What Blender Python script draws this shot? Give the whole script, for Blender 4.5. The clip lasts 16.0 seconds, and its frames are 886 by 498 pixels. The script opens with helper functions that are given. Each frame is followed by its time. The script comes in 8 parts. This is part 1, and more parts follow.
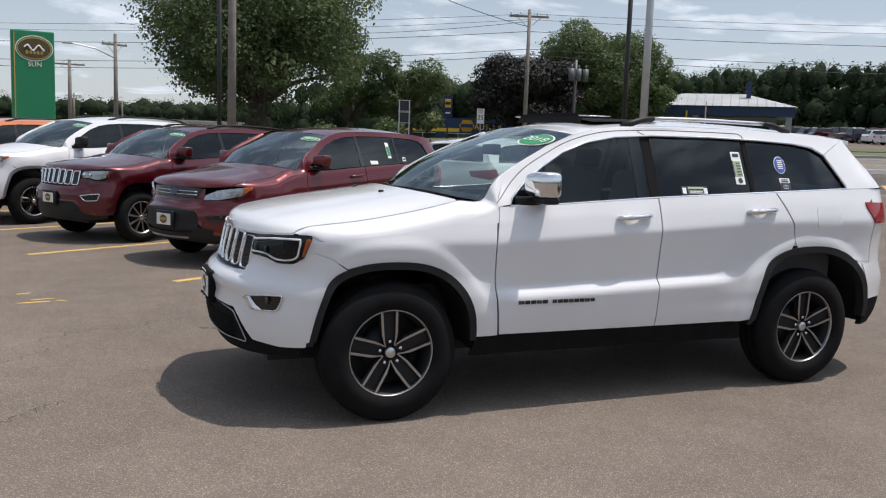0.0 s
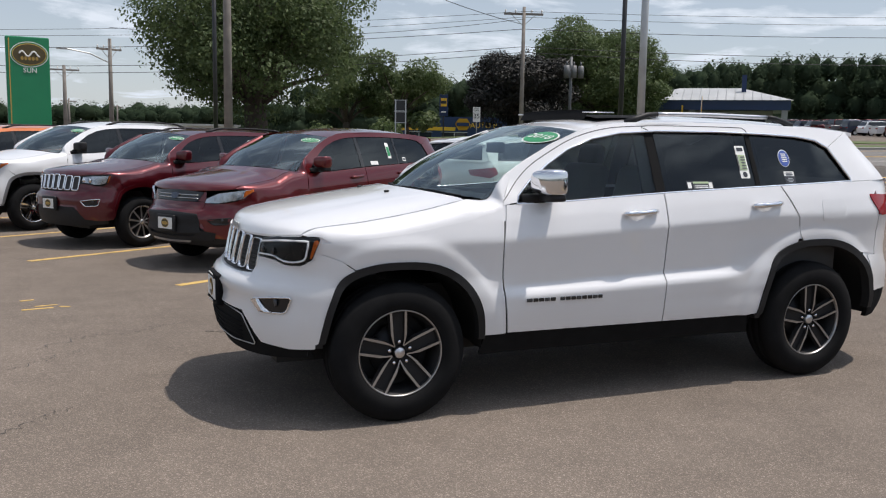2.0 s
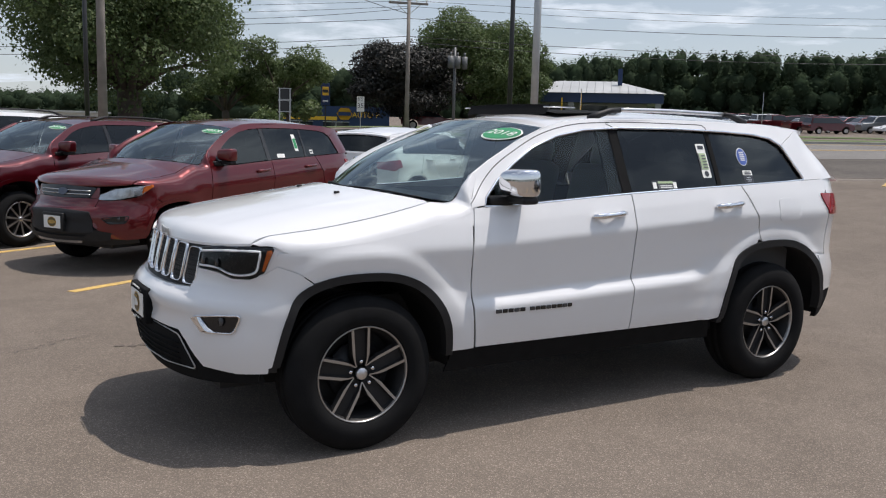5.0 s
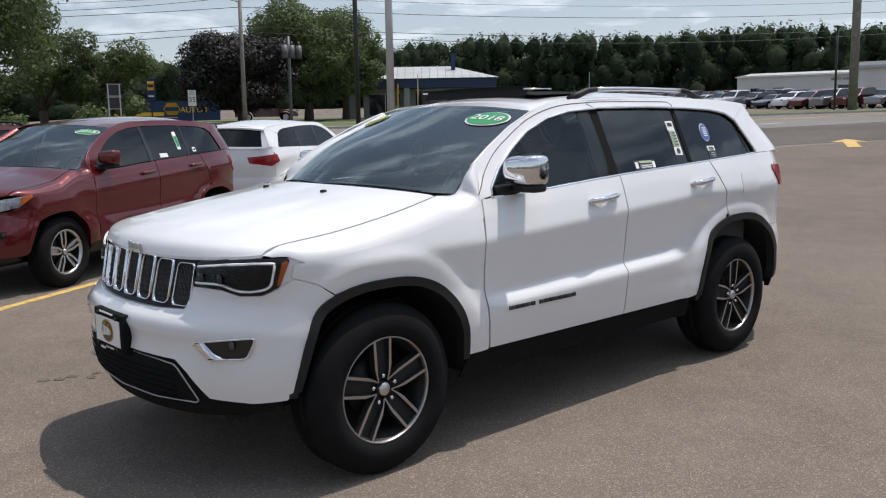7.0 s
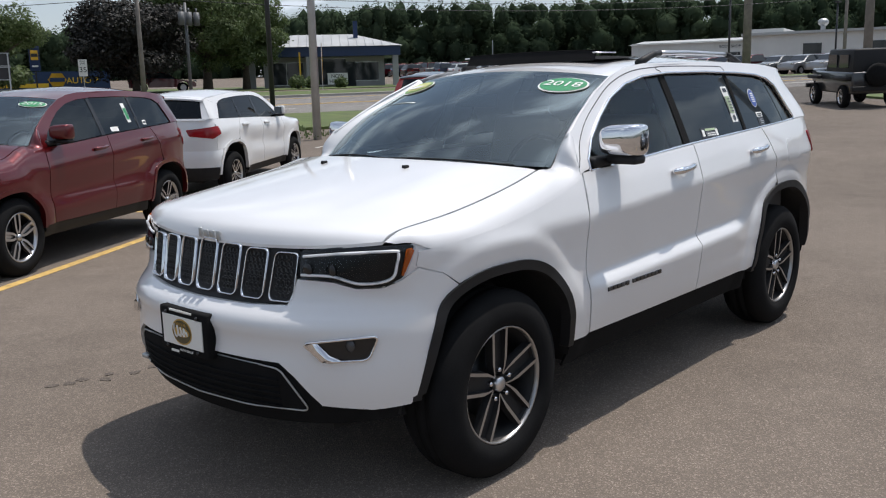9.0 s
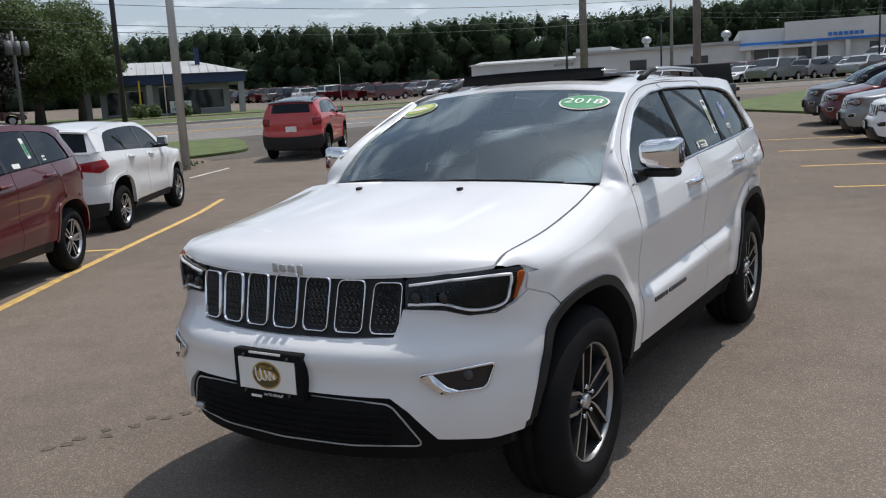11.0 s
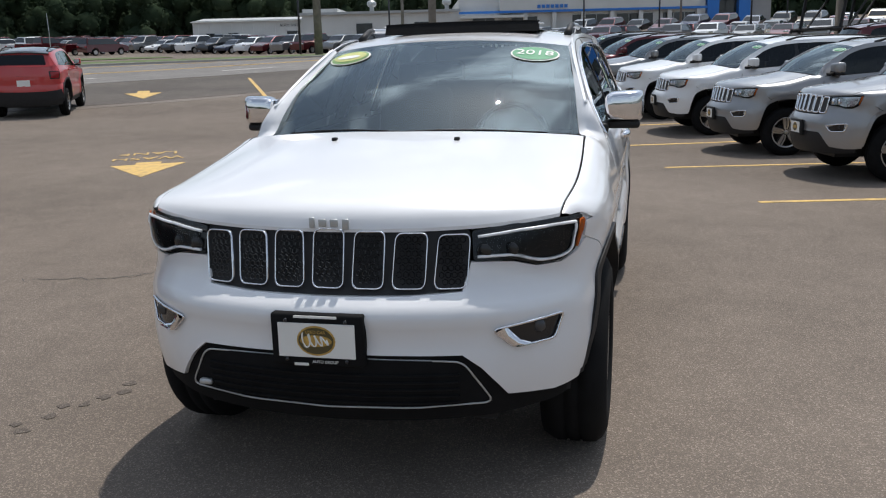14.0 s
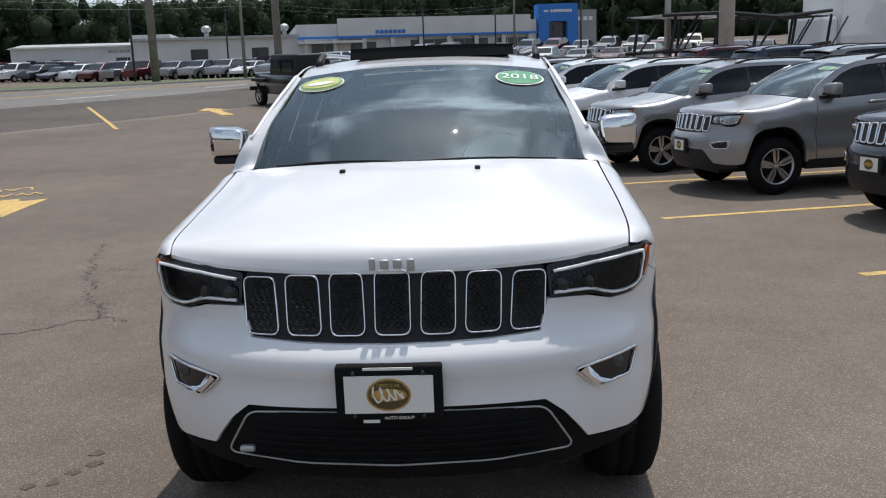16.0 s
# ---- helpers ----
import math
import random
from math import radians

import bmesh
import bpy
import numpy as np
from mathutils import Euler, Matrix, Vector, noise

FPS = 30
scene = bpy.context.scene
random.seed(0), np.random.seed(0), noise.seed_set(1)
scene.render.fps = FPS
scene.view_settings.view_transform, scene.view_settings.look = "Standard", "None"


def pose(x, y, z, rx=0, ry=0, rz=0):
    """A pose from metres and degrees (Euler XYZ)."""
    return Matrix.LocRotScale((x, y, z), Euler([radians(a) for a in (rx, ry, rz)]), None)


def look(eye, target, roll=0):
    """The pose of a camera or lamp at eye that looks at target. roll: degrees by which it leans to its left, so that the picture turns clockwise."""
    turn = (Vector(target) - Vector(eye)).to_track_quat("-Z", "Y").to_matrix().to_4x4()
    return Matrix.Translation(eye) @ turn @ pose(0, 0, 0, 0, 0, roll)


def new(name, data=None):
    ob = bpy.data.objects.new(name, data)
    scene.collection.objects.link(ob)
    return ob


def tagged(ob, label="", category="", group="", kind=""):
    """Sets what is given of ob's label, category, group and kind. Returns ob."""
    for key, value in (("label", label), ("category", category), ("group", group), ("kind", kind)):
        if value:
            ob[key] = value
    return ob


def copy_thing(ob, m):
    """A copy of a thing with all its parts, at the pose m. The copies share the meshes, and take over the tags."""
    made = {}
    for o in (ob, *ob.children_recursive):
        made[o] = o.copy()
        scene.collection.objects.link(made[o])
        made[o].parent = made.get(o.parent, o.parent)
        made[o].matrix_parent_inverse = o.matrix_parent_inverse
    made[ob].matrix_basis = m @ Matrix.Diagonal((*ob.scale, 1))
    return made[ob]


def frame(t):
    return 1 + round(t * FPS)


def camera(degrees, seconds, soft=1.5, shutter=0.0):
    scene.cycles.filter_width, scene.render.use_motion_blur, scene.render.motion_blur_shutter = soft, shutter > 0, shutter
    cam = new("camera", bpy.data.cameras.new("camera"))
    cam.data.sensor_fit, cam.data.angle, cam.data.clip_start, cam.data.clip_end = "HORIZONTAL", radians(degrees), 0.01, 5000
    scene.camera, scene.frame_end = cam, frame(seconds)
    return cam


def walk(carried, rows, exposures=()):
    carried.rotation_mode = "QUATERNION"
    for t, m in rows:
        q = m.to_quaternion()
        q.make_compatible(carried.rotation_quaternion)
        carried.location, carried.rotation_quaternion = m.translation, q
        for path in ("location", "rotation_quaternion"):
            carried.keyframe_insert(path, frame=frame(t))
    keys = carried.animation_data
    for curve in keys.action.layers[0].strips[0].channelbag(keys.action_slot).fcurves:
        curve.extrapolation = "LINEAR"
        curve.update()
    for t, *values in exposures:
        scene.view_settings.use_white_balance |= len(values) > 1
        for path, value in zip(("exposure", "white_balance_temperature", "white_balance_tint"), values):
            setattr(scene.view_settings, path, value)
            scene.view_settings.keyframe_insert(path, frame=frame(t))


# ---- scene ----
cam = camera(53.6, 16.0, soft=1.15)
PATH = [
    (0, (-1.556, -5.268, 1.532), (-0.787, -3.438, 1.288), 2.0),
    (0.5, (-1.552, -5.274, 1.531), (-0.763, -3.454, 1.278), 2.1),
    (1, (-1.558, -5.269, 1.535), (-0.769, -3.449, 1.281), 2.1),
    (1.5, (-1.565, -5.274, 1.539), (-0.784, -3.449, 1.294), 1.5),
    (2, (-1.604, -5.244, 1.531), (-0.83, -3.416, 1.285), 1.0),
    (2.5, (-1.672, -5.185, 1.507), (-0.941, -3.343, 1.232), 1.5),
    (3, (-1.67, -5.1, 1.507), (-0.955, -3.255, 1.218), 1.3),
    (3.5, (-1.673, -5.008, 1.522), (-0.879, -3.195, 1.235), 1.6),
    (4, (-1.661, -4.873, 1.537), (-0.766, -3.105, 1.267), 2.0),
    (4.2, (-1.664, -4.829, 1.542), (-0.74, -3.076, 1.275), 2.2),
    (6.3, (-2.147, -4.12, 1.564), (-0.941, -2.549, 1.285), -1.0),
    (6.5, (-2.175, -4.022, 1.558), (-0.93, -2.483, 1.275), -1.0),
    (7, (-2.291, -3.854, 1.55), (-0.974, -2.377, 1.262), -1.0),
    (7.5, (-2.49, -3.68, 1.566), (-1.117, -2.258, 1.263), -3.2),
    (8, (-2.562, -3.442, 1.535), (-1.135, -2.085, 1.189), -2.6),
    (8.5, (-2.603, -3.135, 1.553), (-1.138, -1.821, 1.195), -2.2),
    (8.7, (-2.622, -3.055, 1.555), (-1.156, -1.744, 1.194), -1.7),
    (10.8, (-3.096, -2.258, 1.598), (-1.484, -1.12, 1.275), -3.9),
    (11, (-3.154, -2.168, 1.588), (-1.469, -1.141, 1.263), -3.2),
    (11.5, (-3.301, -1.984, 1.584), (-1.511, -1.171, 1.217), -3.7),
    (12, (-3.368, -1.814, 1.566), (-1.526, -1.147, 1.164), -3.2),
    (12.5, (-3.344, -1.615, 1.569), (-1.466, -1.035, 1.2), -3.1),
    (13, (-3.32, -1.425, 1.568), (-1.43, -0.874, 1.214), -1.4),
    (13.5, (-3.386, -1.255, 1.561), (-1.496, -0.731, 1.169), -0.7),
    (14, (-3.473, -1.044, 1.566), (-1.572, -0.597, 1.134), -1.5),
    (14.5, (-3.463, -0.861, 1.553), (-1.551, -0.496, 1.096), -0.4),
    (15, (-3.362, -0.671, 1.565), (-1.431, -0.385, 1.127), -0.9),
    (15.5, (-3.314, -0.525, 1.556), (-1.366, -0.326, 1.147), -0.4),
    (16, (-3.356, -0.29, 1.588), (-1.396, -0.195, 1.198), -2.1),
]
walk(cam, [(t, look(eye, target, roll)) for t, eye, target, roll in PATH], exposures=((0, 0.0, 6720, 13), (3, -0.03, 6750, 13), (8, 0.0, 6650, 12), (11, -0.15, 6600, 11), (12.5, -0.01, 6600, 11), (14, -0.06, 6580, 10), (14.6, -0.06, 6580, 10), (15.4, 0.03, 6550, 10), (16, -0.1, 6550, 10)))

# ---- world ----
world = bpy.data.worlds.new("sky")
scene.world = world
world.use_nodes = True
SUN = Vector((0.36, -0.10, 1.0)).normalized()
SUN_EL = math.asin(SUN.z)
SUN_AZ = math.atan2(SUN.x, SUN.y)


def build_sky():
    nt = world.node_tree
    nt.nodes.clear()
    out = nt.nodes.new("ShaderNodeOutputWorld")
    bg = nt.nodes.new("ShaderNodeBackground")
    sky = nt.nodes.new("ShaderNodeTexSky")
    sky.sky_type, sky.sun_disc = "NISHITA", False
    sky.sun_elevation, sky.sun_rotation = SUN_EL, SUN_AZ
    sky.air_density, sky.dust_density, sky.ozone_density = 1.0, 0.9, 1.8
    tex = nt.nodes.new("ShaderNodeTexCoord")
    sep = nt.nodes.new("ShaderNodeSeparateXYZ")
    nt.links.new(tex.outputs["Generated"], sep.inputs[0])
    # clouds: a flat layer seen in perspective
    add = nt.nodes.new("ShaderNodeMath"); add.operation = "ADD"; add.inputs[1].default_value = 0.12
    nt.links.new(sep.outputs["Z"], add.inputs[0])
    dx = nt.nodes.new("ShaderNodeMath"); dx.operation = "DIVIDE"
    dy = nt.nodes.new("ShaderNodeMath"); dy.operation = "DIVIDE"
    nt.links.new(sep.outputs["X"], dx.inputs[0]); nt.links.new(add.outputs[0], dx.inputs[1])
    nt.links.new(sep.outputs["Y"], dy.inputs[0]); nt.links.new(add.outputs[0], dy.inputs[1])
    com = nt.nodes.new("ShaderNodeCombineXYZ")
    nt.links.new(dx.outputs[0], com.inputs[0]); nt.links.new(dy.outputs[0], com.inputs[1])
    nz = nt.nodes.new("ShaderNodeTexNoise")
    nz.inputs["Scale"].default_value, nz.inputs["Detail"].default_value, nz.inputs["Roughness"].default_value = 1.9, 9, 0.58
    nz.inputs["Distortion"].default_value = 0.3
    nt.links.new(com.outputs[0], nz.inputs["Vector"])
    ramp = nt.nodes.new("ShaderNodeValToRGB")
    ramp.color_ramp.elements[0].position, ramp.color_ramp.elements[1].position = 0.45, 0.66
    nt.links.new(nz.outputs["Fac"], ramp.inputs[0])
    # thin haze low over the horizon
    hz = nt.nodes.new("ShaderNodeMapRange")
    hz.inputs["From Min"].default_value, hz.inputs["From Max"].default_value = 0.0, 0.35
    hz.inputs["To Min"].default_value, hz.inputs["To Max"].default_value = 0.50, 0.20
    nt.links.new(sep.outputs["Z"], hz.inputs["Value"])
    mx = nt.nodes.new("ShaderNodeMath"); mx.operation = "MAXIMUM"
    nt.links.new(ramp.outputs["Color"], mx.inputs[0]); nt.links.new(hz.outputs[0], mx.inputs[1])
    mix = nt.nodes.new("ShaderNodeMixRGB")
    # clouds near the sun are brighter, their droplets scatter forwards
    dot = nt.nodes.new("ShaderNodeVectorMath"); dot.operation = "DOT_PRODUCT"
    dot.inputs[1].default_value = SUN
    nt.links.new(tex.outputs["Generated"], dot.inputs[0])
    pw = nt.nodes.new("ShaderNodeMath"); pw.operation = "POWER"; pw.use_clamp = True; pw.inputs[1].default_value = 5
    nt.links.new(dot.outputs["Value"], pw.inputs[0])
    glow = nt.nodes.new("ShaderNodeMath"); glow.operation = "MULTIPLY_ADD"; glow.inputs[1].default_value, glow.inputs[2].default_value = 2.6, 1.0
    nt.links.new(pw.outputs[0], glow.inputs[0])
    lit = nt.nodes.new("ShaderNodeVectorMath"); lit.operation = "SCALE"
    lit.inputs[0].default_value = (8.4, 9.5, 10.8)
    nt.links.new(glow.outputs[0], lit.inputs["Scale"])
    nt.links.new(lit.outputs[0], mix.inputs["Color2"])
    nt.links.new(mx.outputs[0], mix.inputs["Fac"])
    nt.links.new(sky.outputs[0], mix.inputs["Color1"])
    nt.links.new(mix.outputs[0], bg.inputs["Color"])
    bg.inputs["Strength"].default_value = 0.090
    nt.links.new(bg.outputs[0], out.inputs["Surface"])


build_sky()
sun_data = bpy.data.lights.new("sun", "SUN")
sun_data.energy, sun_data.angle, sun_data.color = 3.85, radians(0.55), (1.0, 0.955, 0.90)
sun = new("sun", sun_data)
sun.matrix_world = look(SUN * 60, (0, 0, 0))


# ---- materials ----
def node_mat(name):
    m = bpy.data.materials.new(name)
    m.use_nodes = True
    nt = m.node_tree
    return m, nt, nt.nodes["Principled BSDF"]


def plain(name, color, rough=0.5, metal=0.0, vary=0.08, scale=6.0, bump=0.0, bump_scale=60.0, coat=0.0, spec=0.5, grime=0.0, grime_color=(0.05, 0.045, 0.04)):
    """A surface with a two-scale variation of colour and gloss, and fine relief."""
    m, nt, b = node_mat(name)
    b.inputs["Metallic"].default_value = metal
    b.inputs["Specular IOR Level"].default_value = spec
    b.inputs["Coat Weight"].default_value = coat
    b.inputs["Coat Roughness"].default_value = 0.02
    tc = nt.nodes.new("ShaderNodeTexCoord")
    n1 = nt.nodes.new("ShaderNodeTexNoise")
    n1.inputs["Scale"].default_value, n1.inputs["Detail"].default_value = scale, 6
    nt.links.new(tc.outputs["Object"], n1.inputs["Vector"])
    mr = nt.nodes.new("ShaderNodeMapRange")
    mr.inputs["From Min"].default_value, mr.inputs["From Max"].default_value = 0.3, 0.7
    mr.inputs["To Min"].default_value, mr.inputs["To Max"].default_value = 1 - vary, 1 + vary
    nt.links.new(n1.outputs["Fac"], mr.inputs["Value"])
    mul = nt.nodes.new("ShaderNodeMixRGB"); mul.blend_type = "MULTIPLY"; mul.inputs["Fac"].default_value = 1
    mul.inputs["Color1"].default_value = (*color, 1)
    nt.links.new(mr.outputs[0], mul.inputs["Color2"])
    col = mul.outputs[0]
    if grime > 0:
        n2 = nt.nodes.new("ShaderNodeTexNoise")
        n2.inputs["Scale"].default_value, n2.inputs["Detail"].default_value, n2.inputs["Roughness"].default_value = scale * 0.35, 8, 0.65
        nt.links.new(tc.outputs["Object"], n2.inputs["Vector"])
        gr = nt.nodes.new("ShaderNodeMapRange")
        gr.inputs["From Min"].default_value, gr.inputs["From Max"].default_value = 0.5, 0.75
        gr.inputs["To Min"].default_value, gr.inputs["To Max"].default_value = 0, grime
        nt.links.new(n2.outputs["Fac"], gr.inputs["Value"])
        gm = nt.nodes.new("ShaderNodeMixRGB")
        gm.inputs["Color2"].default_value = (*grime_color, 1)
        nt.links.new(gr.outputs[0], gm.inputs["Fac"]); nt.links.new(col, gm.inputs["Color1"])
        col = gm.outputs[0]
    nt.links.new(col, b.inputs["Base Color"])
    rr = nt.nodes.new("ShaderNodeMapRange")
    rr.inputs["To Min"].default_value, rr.inputs["To Max"].default_value = max(0.0, rough - 0.05 - 0.1 * rough), min(1, rough + 0.05 * (rough > 0.1) + 0.1 * rough)
    nt.links.new(n1.outputs["Fac"], rr.inputs["Value"])
    nt.links.new(rr.outputs[0], b.inputs["Roughness"])
    if bump > 0:
        n3 = nt.nodes.new("ShaderNodeTexNoise")
        n3.inputs["Scale"].default_value, n3.inputs["Detail"].default_value = bump_scale, 5
        nt.links.new(tc.outputs["Object"], n3.inputs["Vector"])
        bp = nt.nodes.new("ShaderNodeBump")
        bp.inputs["Strength"].default_value, bp.inputs["Distance"].default_value = bump, 0.01
        nt.links.new(n3.outputs["Fac"], bp.inputs["Height"])
        nt.links.new(bp.outputs[0], b.inputs["Normal"])
    return m


def paint(name, color, metal=0.0, flake=0.0, rough=0.35):
    """Car paint under clear coat, with faint dust low on the roughness."""
    m, nt, b = node_mat(name)
    b.inputs["Base Color"].default_value = (*color, 1)
    b.inputs["Metallic"].default_value = metal
    b.inputs["Coat Weight"].default_value = 1.0
    tc = nt.nodes.new("ShaderNodeTexCoord")
    n = nt.nodes.new("ShaderNodeTexNoise")
    n.inputs["Scale"].default_value, n.inputs["Detail"].default_value = 2.3, 8
    nt.links.new(tc.outputs["Object"], n.inputs["Vector"])
    mr = nt.nodes.new("ShaderNodeMapRange")
    mr.inputs["To Min"].default_value, mr.inputs["To Max"].default_value = 0.015, 0.07
    nt.links.new(n.outputs["Fac"], mr.inputs["Value"])
    nt.links.new(mr.outputs[0], b.inputs["Coat Roughness"])
    mul = nt.nodes.new("ShaderNodeMixRGB"); mul.blend_type = "MULTIPLY"; mul.inputs["Fac"].default_value = 1
    mul.inputs["Color1"].default_value = (*color, 1)
    m2 = nt.nodes.new("ShaderNodeMapRange")
    m2.inputs["To Min"].default_value, m2.inputs["To Max"].default_value = 0.94, 1.03
    nt.links.new(n.outputs["Fac"], m2.inputs["Value"])
    nt.links.new(m2.outputs[0], mul.inputs["Color2"])
    nt.links.new(mul.outputs[0], b.inputs["Base Color"])
    if flake > 0:
        v = nt.nodes.new("ShaderNodeTexNoise")
        v.inputs["Scale"].default_value = 900
        nt.links.new(tc.outputs["Object"], v.inputs["Vector"])
        bp = nt.nodes.new("ShaderNodeBump")
        bp.inputs["Strength"].default_value, bp.inputs["Distance"].default_value = flake, 0.001
        nt.links.new(v.outputs["Fac"], bp.inputs["Height"])
        nt.links.new(bp.outputs[0], b.inputs["Normal"])
    b.inputs["Roughness"].default_value = rough
    return m


def glass(name, tint, ior=1.5, rough=0.0, shine=(0.8, 0.8, 0.8)):
    """Thin pane: tinted see-through with a Fresnel reflection."""
    m = bpy.data.materials.new(name)
    m.use_nodes = True
    nt = m.node_tree
    nt.nodes.clear()
    out = nt.nodes.new("ShaderNodeOutputMaterial")
    tr = nt.nodes.new("ShaderNodeBsdfTransparent")
    tr.inputs["Color"].default_value = (*tint, 1)
    gl = nt.nodes.new("ShaderNodeBsdfGlossy")
    gl.inputs["Roughness"].default_value = rough
    gl.inputs["Color"].default_value = (*shine, 1)
    fr = nt.nodes.new("ShaderNodeFresnel")
    fr.inputs["IOR"].default_value = ior
    mix = nt.nodes.new("ShaderNodeMixShader")
    nt.links.new(fr.outputs[0], mix.inputs[0])
    nt.links.new(tr.outputs[0], mix.inputs[1]); nt.links.new(gl.outputs[0], mix.inputs[2])
    nt.links.new(mix.outputs[0], out.inputs["Surface"])
    return m


def asphalt(name, base, dark, crack=True, scale=1.0):
    m, nt, b = node_mat(name)
    tc = nt.nodes.new("ShaderNodeTexCoord")
    big = nt.nodes.new("ShaderNodeTexNoise")
    big.inputs["Scale"].default_value, big.inputs["Detail"].default_value = 0.22, 7
    mid = nt.nodes.new("ShaderNodeTexNoise")
    mid.inputs["Scale"].default_value, mid.inputs["Detail"].default_value, mid.inputs["Roughness"].default_value = 2.2, 9, 0.7
    grit = nt.nodes.new("ShaderNodeTexVoronoi")
    grit.inputs["Scale"].default_value = 170 * scale
    fine = nt.nodes.new("ShaderNodeTexNoise")
    fine.inputs["Scale"].default_value, fine.inputs["Detail"].default_value = 160 * scale, 3
    for n in (big, mid, grit, fine):
        nt.links.new(tc.outputs["Object"], n.inputs["Vector"])
    r1 = nt.nodes.new("ShaderNodeValToRGB")
    r1.color_ramp.elements[0].position, r1.color_ramp.elements[1].position = 0.37, 0.66
    r1.color_ramp.elements[0].color, r1.color_ramp.elements[1].color = (*dark, 1), (*base, 1)
    mixf = nt.nodes.new("ShaderNodeMath"); mixf.operation = "MULTIPLY_ADD"
    mixf.inputs[1].default_value = 0.55
    sc = nt.nodes.new("ShaderNodeMath"); sc.operation = "MULTIPLY"; sc.inputs[1].default_value = 0.45
    nt.links.new(mid.outputs["Fac"], sc.inputs[0])
    nt.links.new(big.outputs["Fac"], mixf.inputs[0]); nt.links.new(sc.outputs[0], mixf.inputs[2])
    nt.links.new(mixf.outputs[0], r1.inputs[0])
    # single stones, light and dark
    st = nt.nodes.new("ShaderNodeMapRange")
    sepc = nt.nodes.new("ShaderNodeSeparateColor")
    nt.links.new(grit.outputs["Color"], sepc.inputs[0])
    st.inputs["To Min"].default_value, st.inputs["To Max"].default_value = 0.84, 1.9
    pw = nt.nodes.new("ShaderNodeMath"); pw.operation = "POWER"; pw.inputs[1].default_value = 5
    nt.links.new(sepc.outputs[0], pw.inputs[0])
    nt.links.new(pw.outputs[0], st.inputs["Value"])
    mul = nt.nodes.new("ShaderNodeMixRGB"); mul.blend_type = "MULTIPLY"; mul.inputs["Fac"].default_value = 0.85
    nt.links.new(r1.outputs[0], mul.inputs["Color1"]); nt.links.new(st.outputs[0], mul.inputs["Color2"])
    nt.links.new(mul.outputs[0], b.inputs["Base Color"])
    b.inputs["Roughness"].default_value = 0.95
    b.inputs["Specular IOR Level"].default_value = 0.2
    b.inputs["Diffuse Roughness"].default_value = 0.35
    add = nt.nodes.new("ShaderNodeMath"); add.operation = "ADD"
    nt.links.new(grit.outputs["Distance"], add.inputs[0]); nt.links.new(fine.outputs["Fac"], add.inputs[1])
    bp = nt.nodes.new("ShaderNodeBump")
    bp.inputs["Strength"].default_value, bp.inputs["Distance"].default_value = 0.5, 0.006
    nt.links.new(add.outputs[0], bp.inputs["Height"])
    nt.links.new(bp.outputs[0], b.inputs["Normal"])
    return m


def leafy(name, c1, c2, trans=0.25, spec=0.3):
    """Leaves: each clump its own green, some light passing through."""
    m, nt, b = node_mat(name)
    geo = nt.nodes.new("ShaderNodeNewGeometry")
    ramp = nt.nodes.new("ShaderNodeValToRGB")
    ramp.color_ramp.elements[0].color, ramp.color_ramp.elements[1].color = (*c1, 1), (*c2, 1)
    nt.links.new(geo.outputs["Random Per Island"], ramp.inputs[0])
    nt.links.new(ramp.outputs[0], b.inputs["Base Color"])
    b.inputs["Roughness"].default_value = 0.55
    b.inputs["Specular IOR Level"].default_value = spec
    tl = nt.nodes.new("ShaderNodeBsdfTranslucent")
    nt.links.new(ramp.outputs[0], tl.inputs["Color"])
    mix = nt.nodes.new("ShaderNodeMixShader"); mix.inputs[0].default_value = trans
    out = nt.nodes["Material Output"]
    nt.links.new(b.outputs[0], mix.inputs[1]); nt.links.new(tl.outputs[0], mix.inputs[2])
    nt.links.new(mix.outputs[0], out.inputs["Surface"])
    return m


M_ASPHALT = asphalt("lot_asphalt", (0.213, 0.1765, 0.146), (0.142, 0.1175, 0.097))
M_ROAD = asphalt("road_asphalt", (0.23, 0.218, 0.205), (0.17, 0.16, 0.15), scale=0.6)
M_STAIN = asphalt("stained_asphalt", (0.150, 0.126, 0.106), (0.100, 0.085, 0.072))
M_NEWER = asphalt("newer_asphalt", (0.150, 0.132, 0.116), (0.098, 0.087, 0.078))
M_SEAM = asphalt("sandy_asphalt", (0.235, 0.205, 0.178), (0.155, 0.132, 0.112))
M_CRACK = plain("crack_tar", (0.032, 0.03, 0.028), 0.8, vary=0.3, scale=9)
M_YELLOW = plain("line_yellow", (0.55, 0.36, 0.11), 0.75, vary=0.2, scale=14, grime=0.75, grime_color=(0.15, 0.12, 0.09), bump=0.3)
M_WHITELINE = plain("line_white", (0.6, 0.58, 0.54), 0.75, vary=0.2, scale=12, grime=0.6, grime_color=(0.16, 0.14, 0.13))
M_GRASS = plain("grass_sod", (0.075, 0.105, 0.028), 0.9, vary=0.35, scale=1.5, bump=0.6, bump_scale=20, grime=0.35, grime_color=(0.13, 0.12, 0.05))
M_CONCRETE = plain("concrete", (0.36, 0.34, 0.31), 0.85, vary=0.12, scale=3, bump=0.2, grime=0.3, grime_color=(0.2, 0.19, 0.17))
M_WHITE = paint("white_paint", (0.745, 0.75, 0.762))
M_RED = paint("deep_red_paint", (0.085, 0.0018, 0.006), metal=0.5, flake=0.04, rough=0.3)
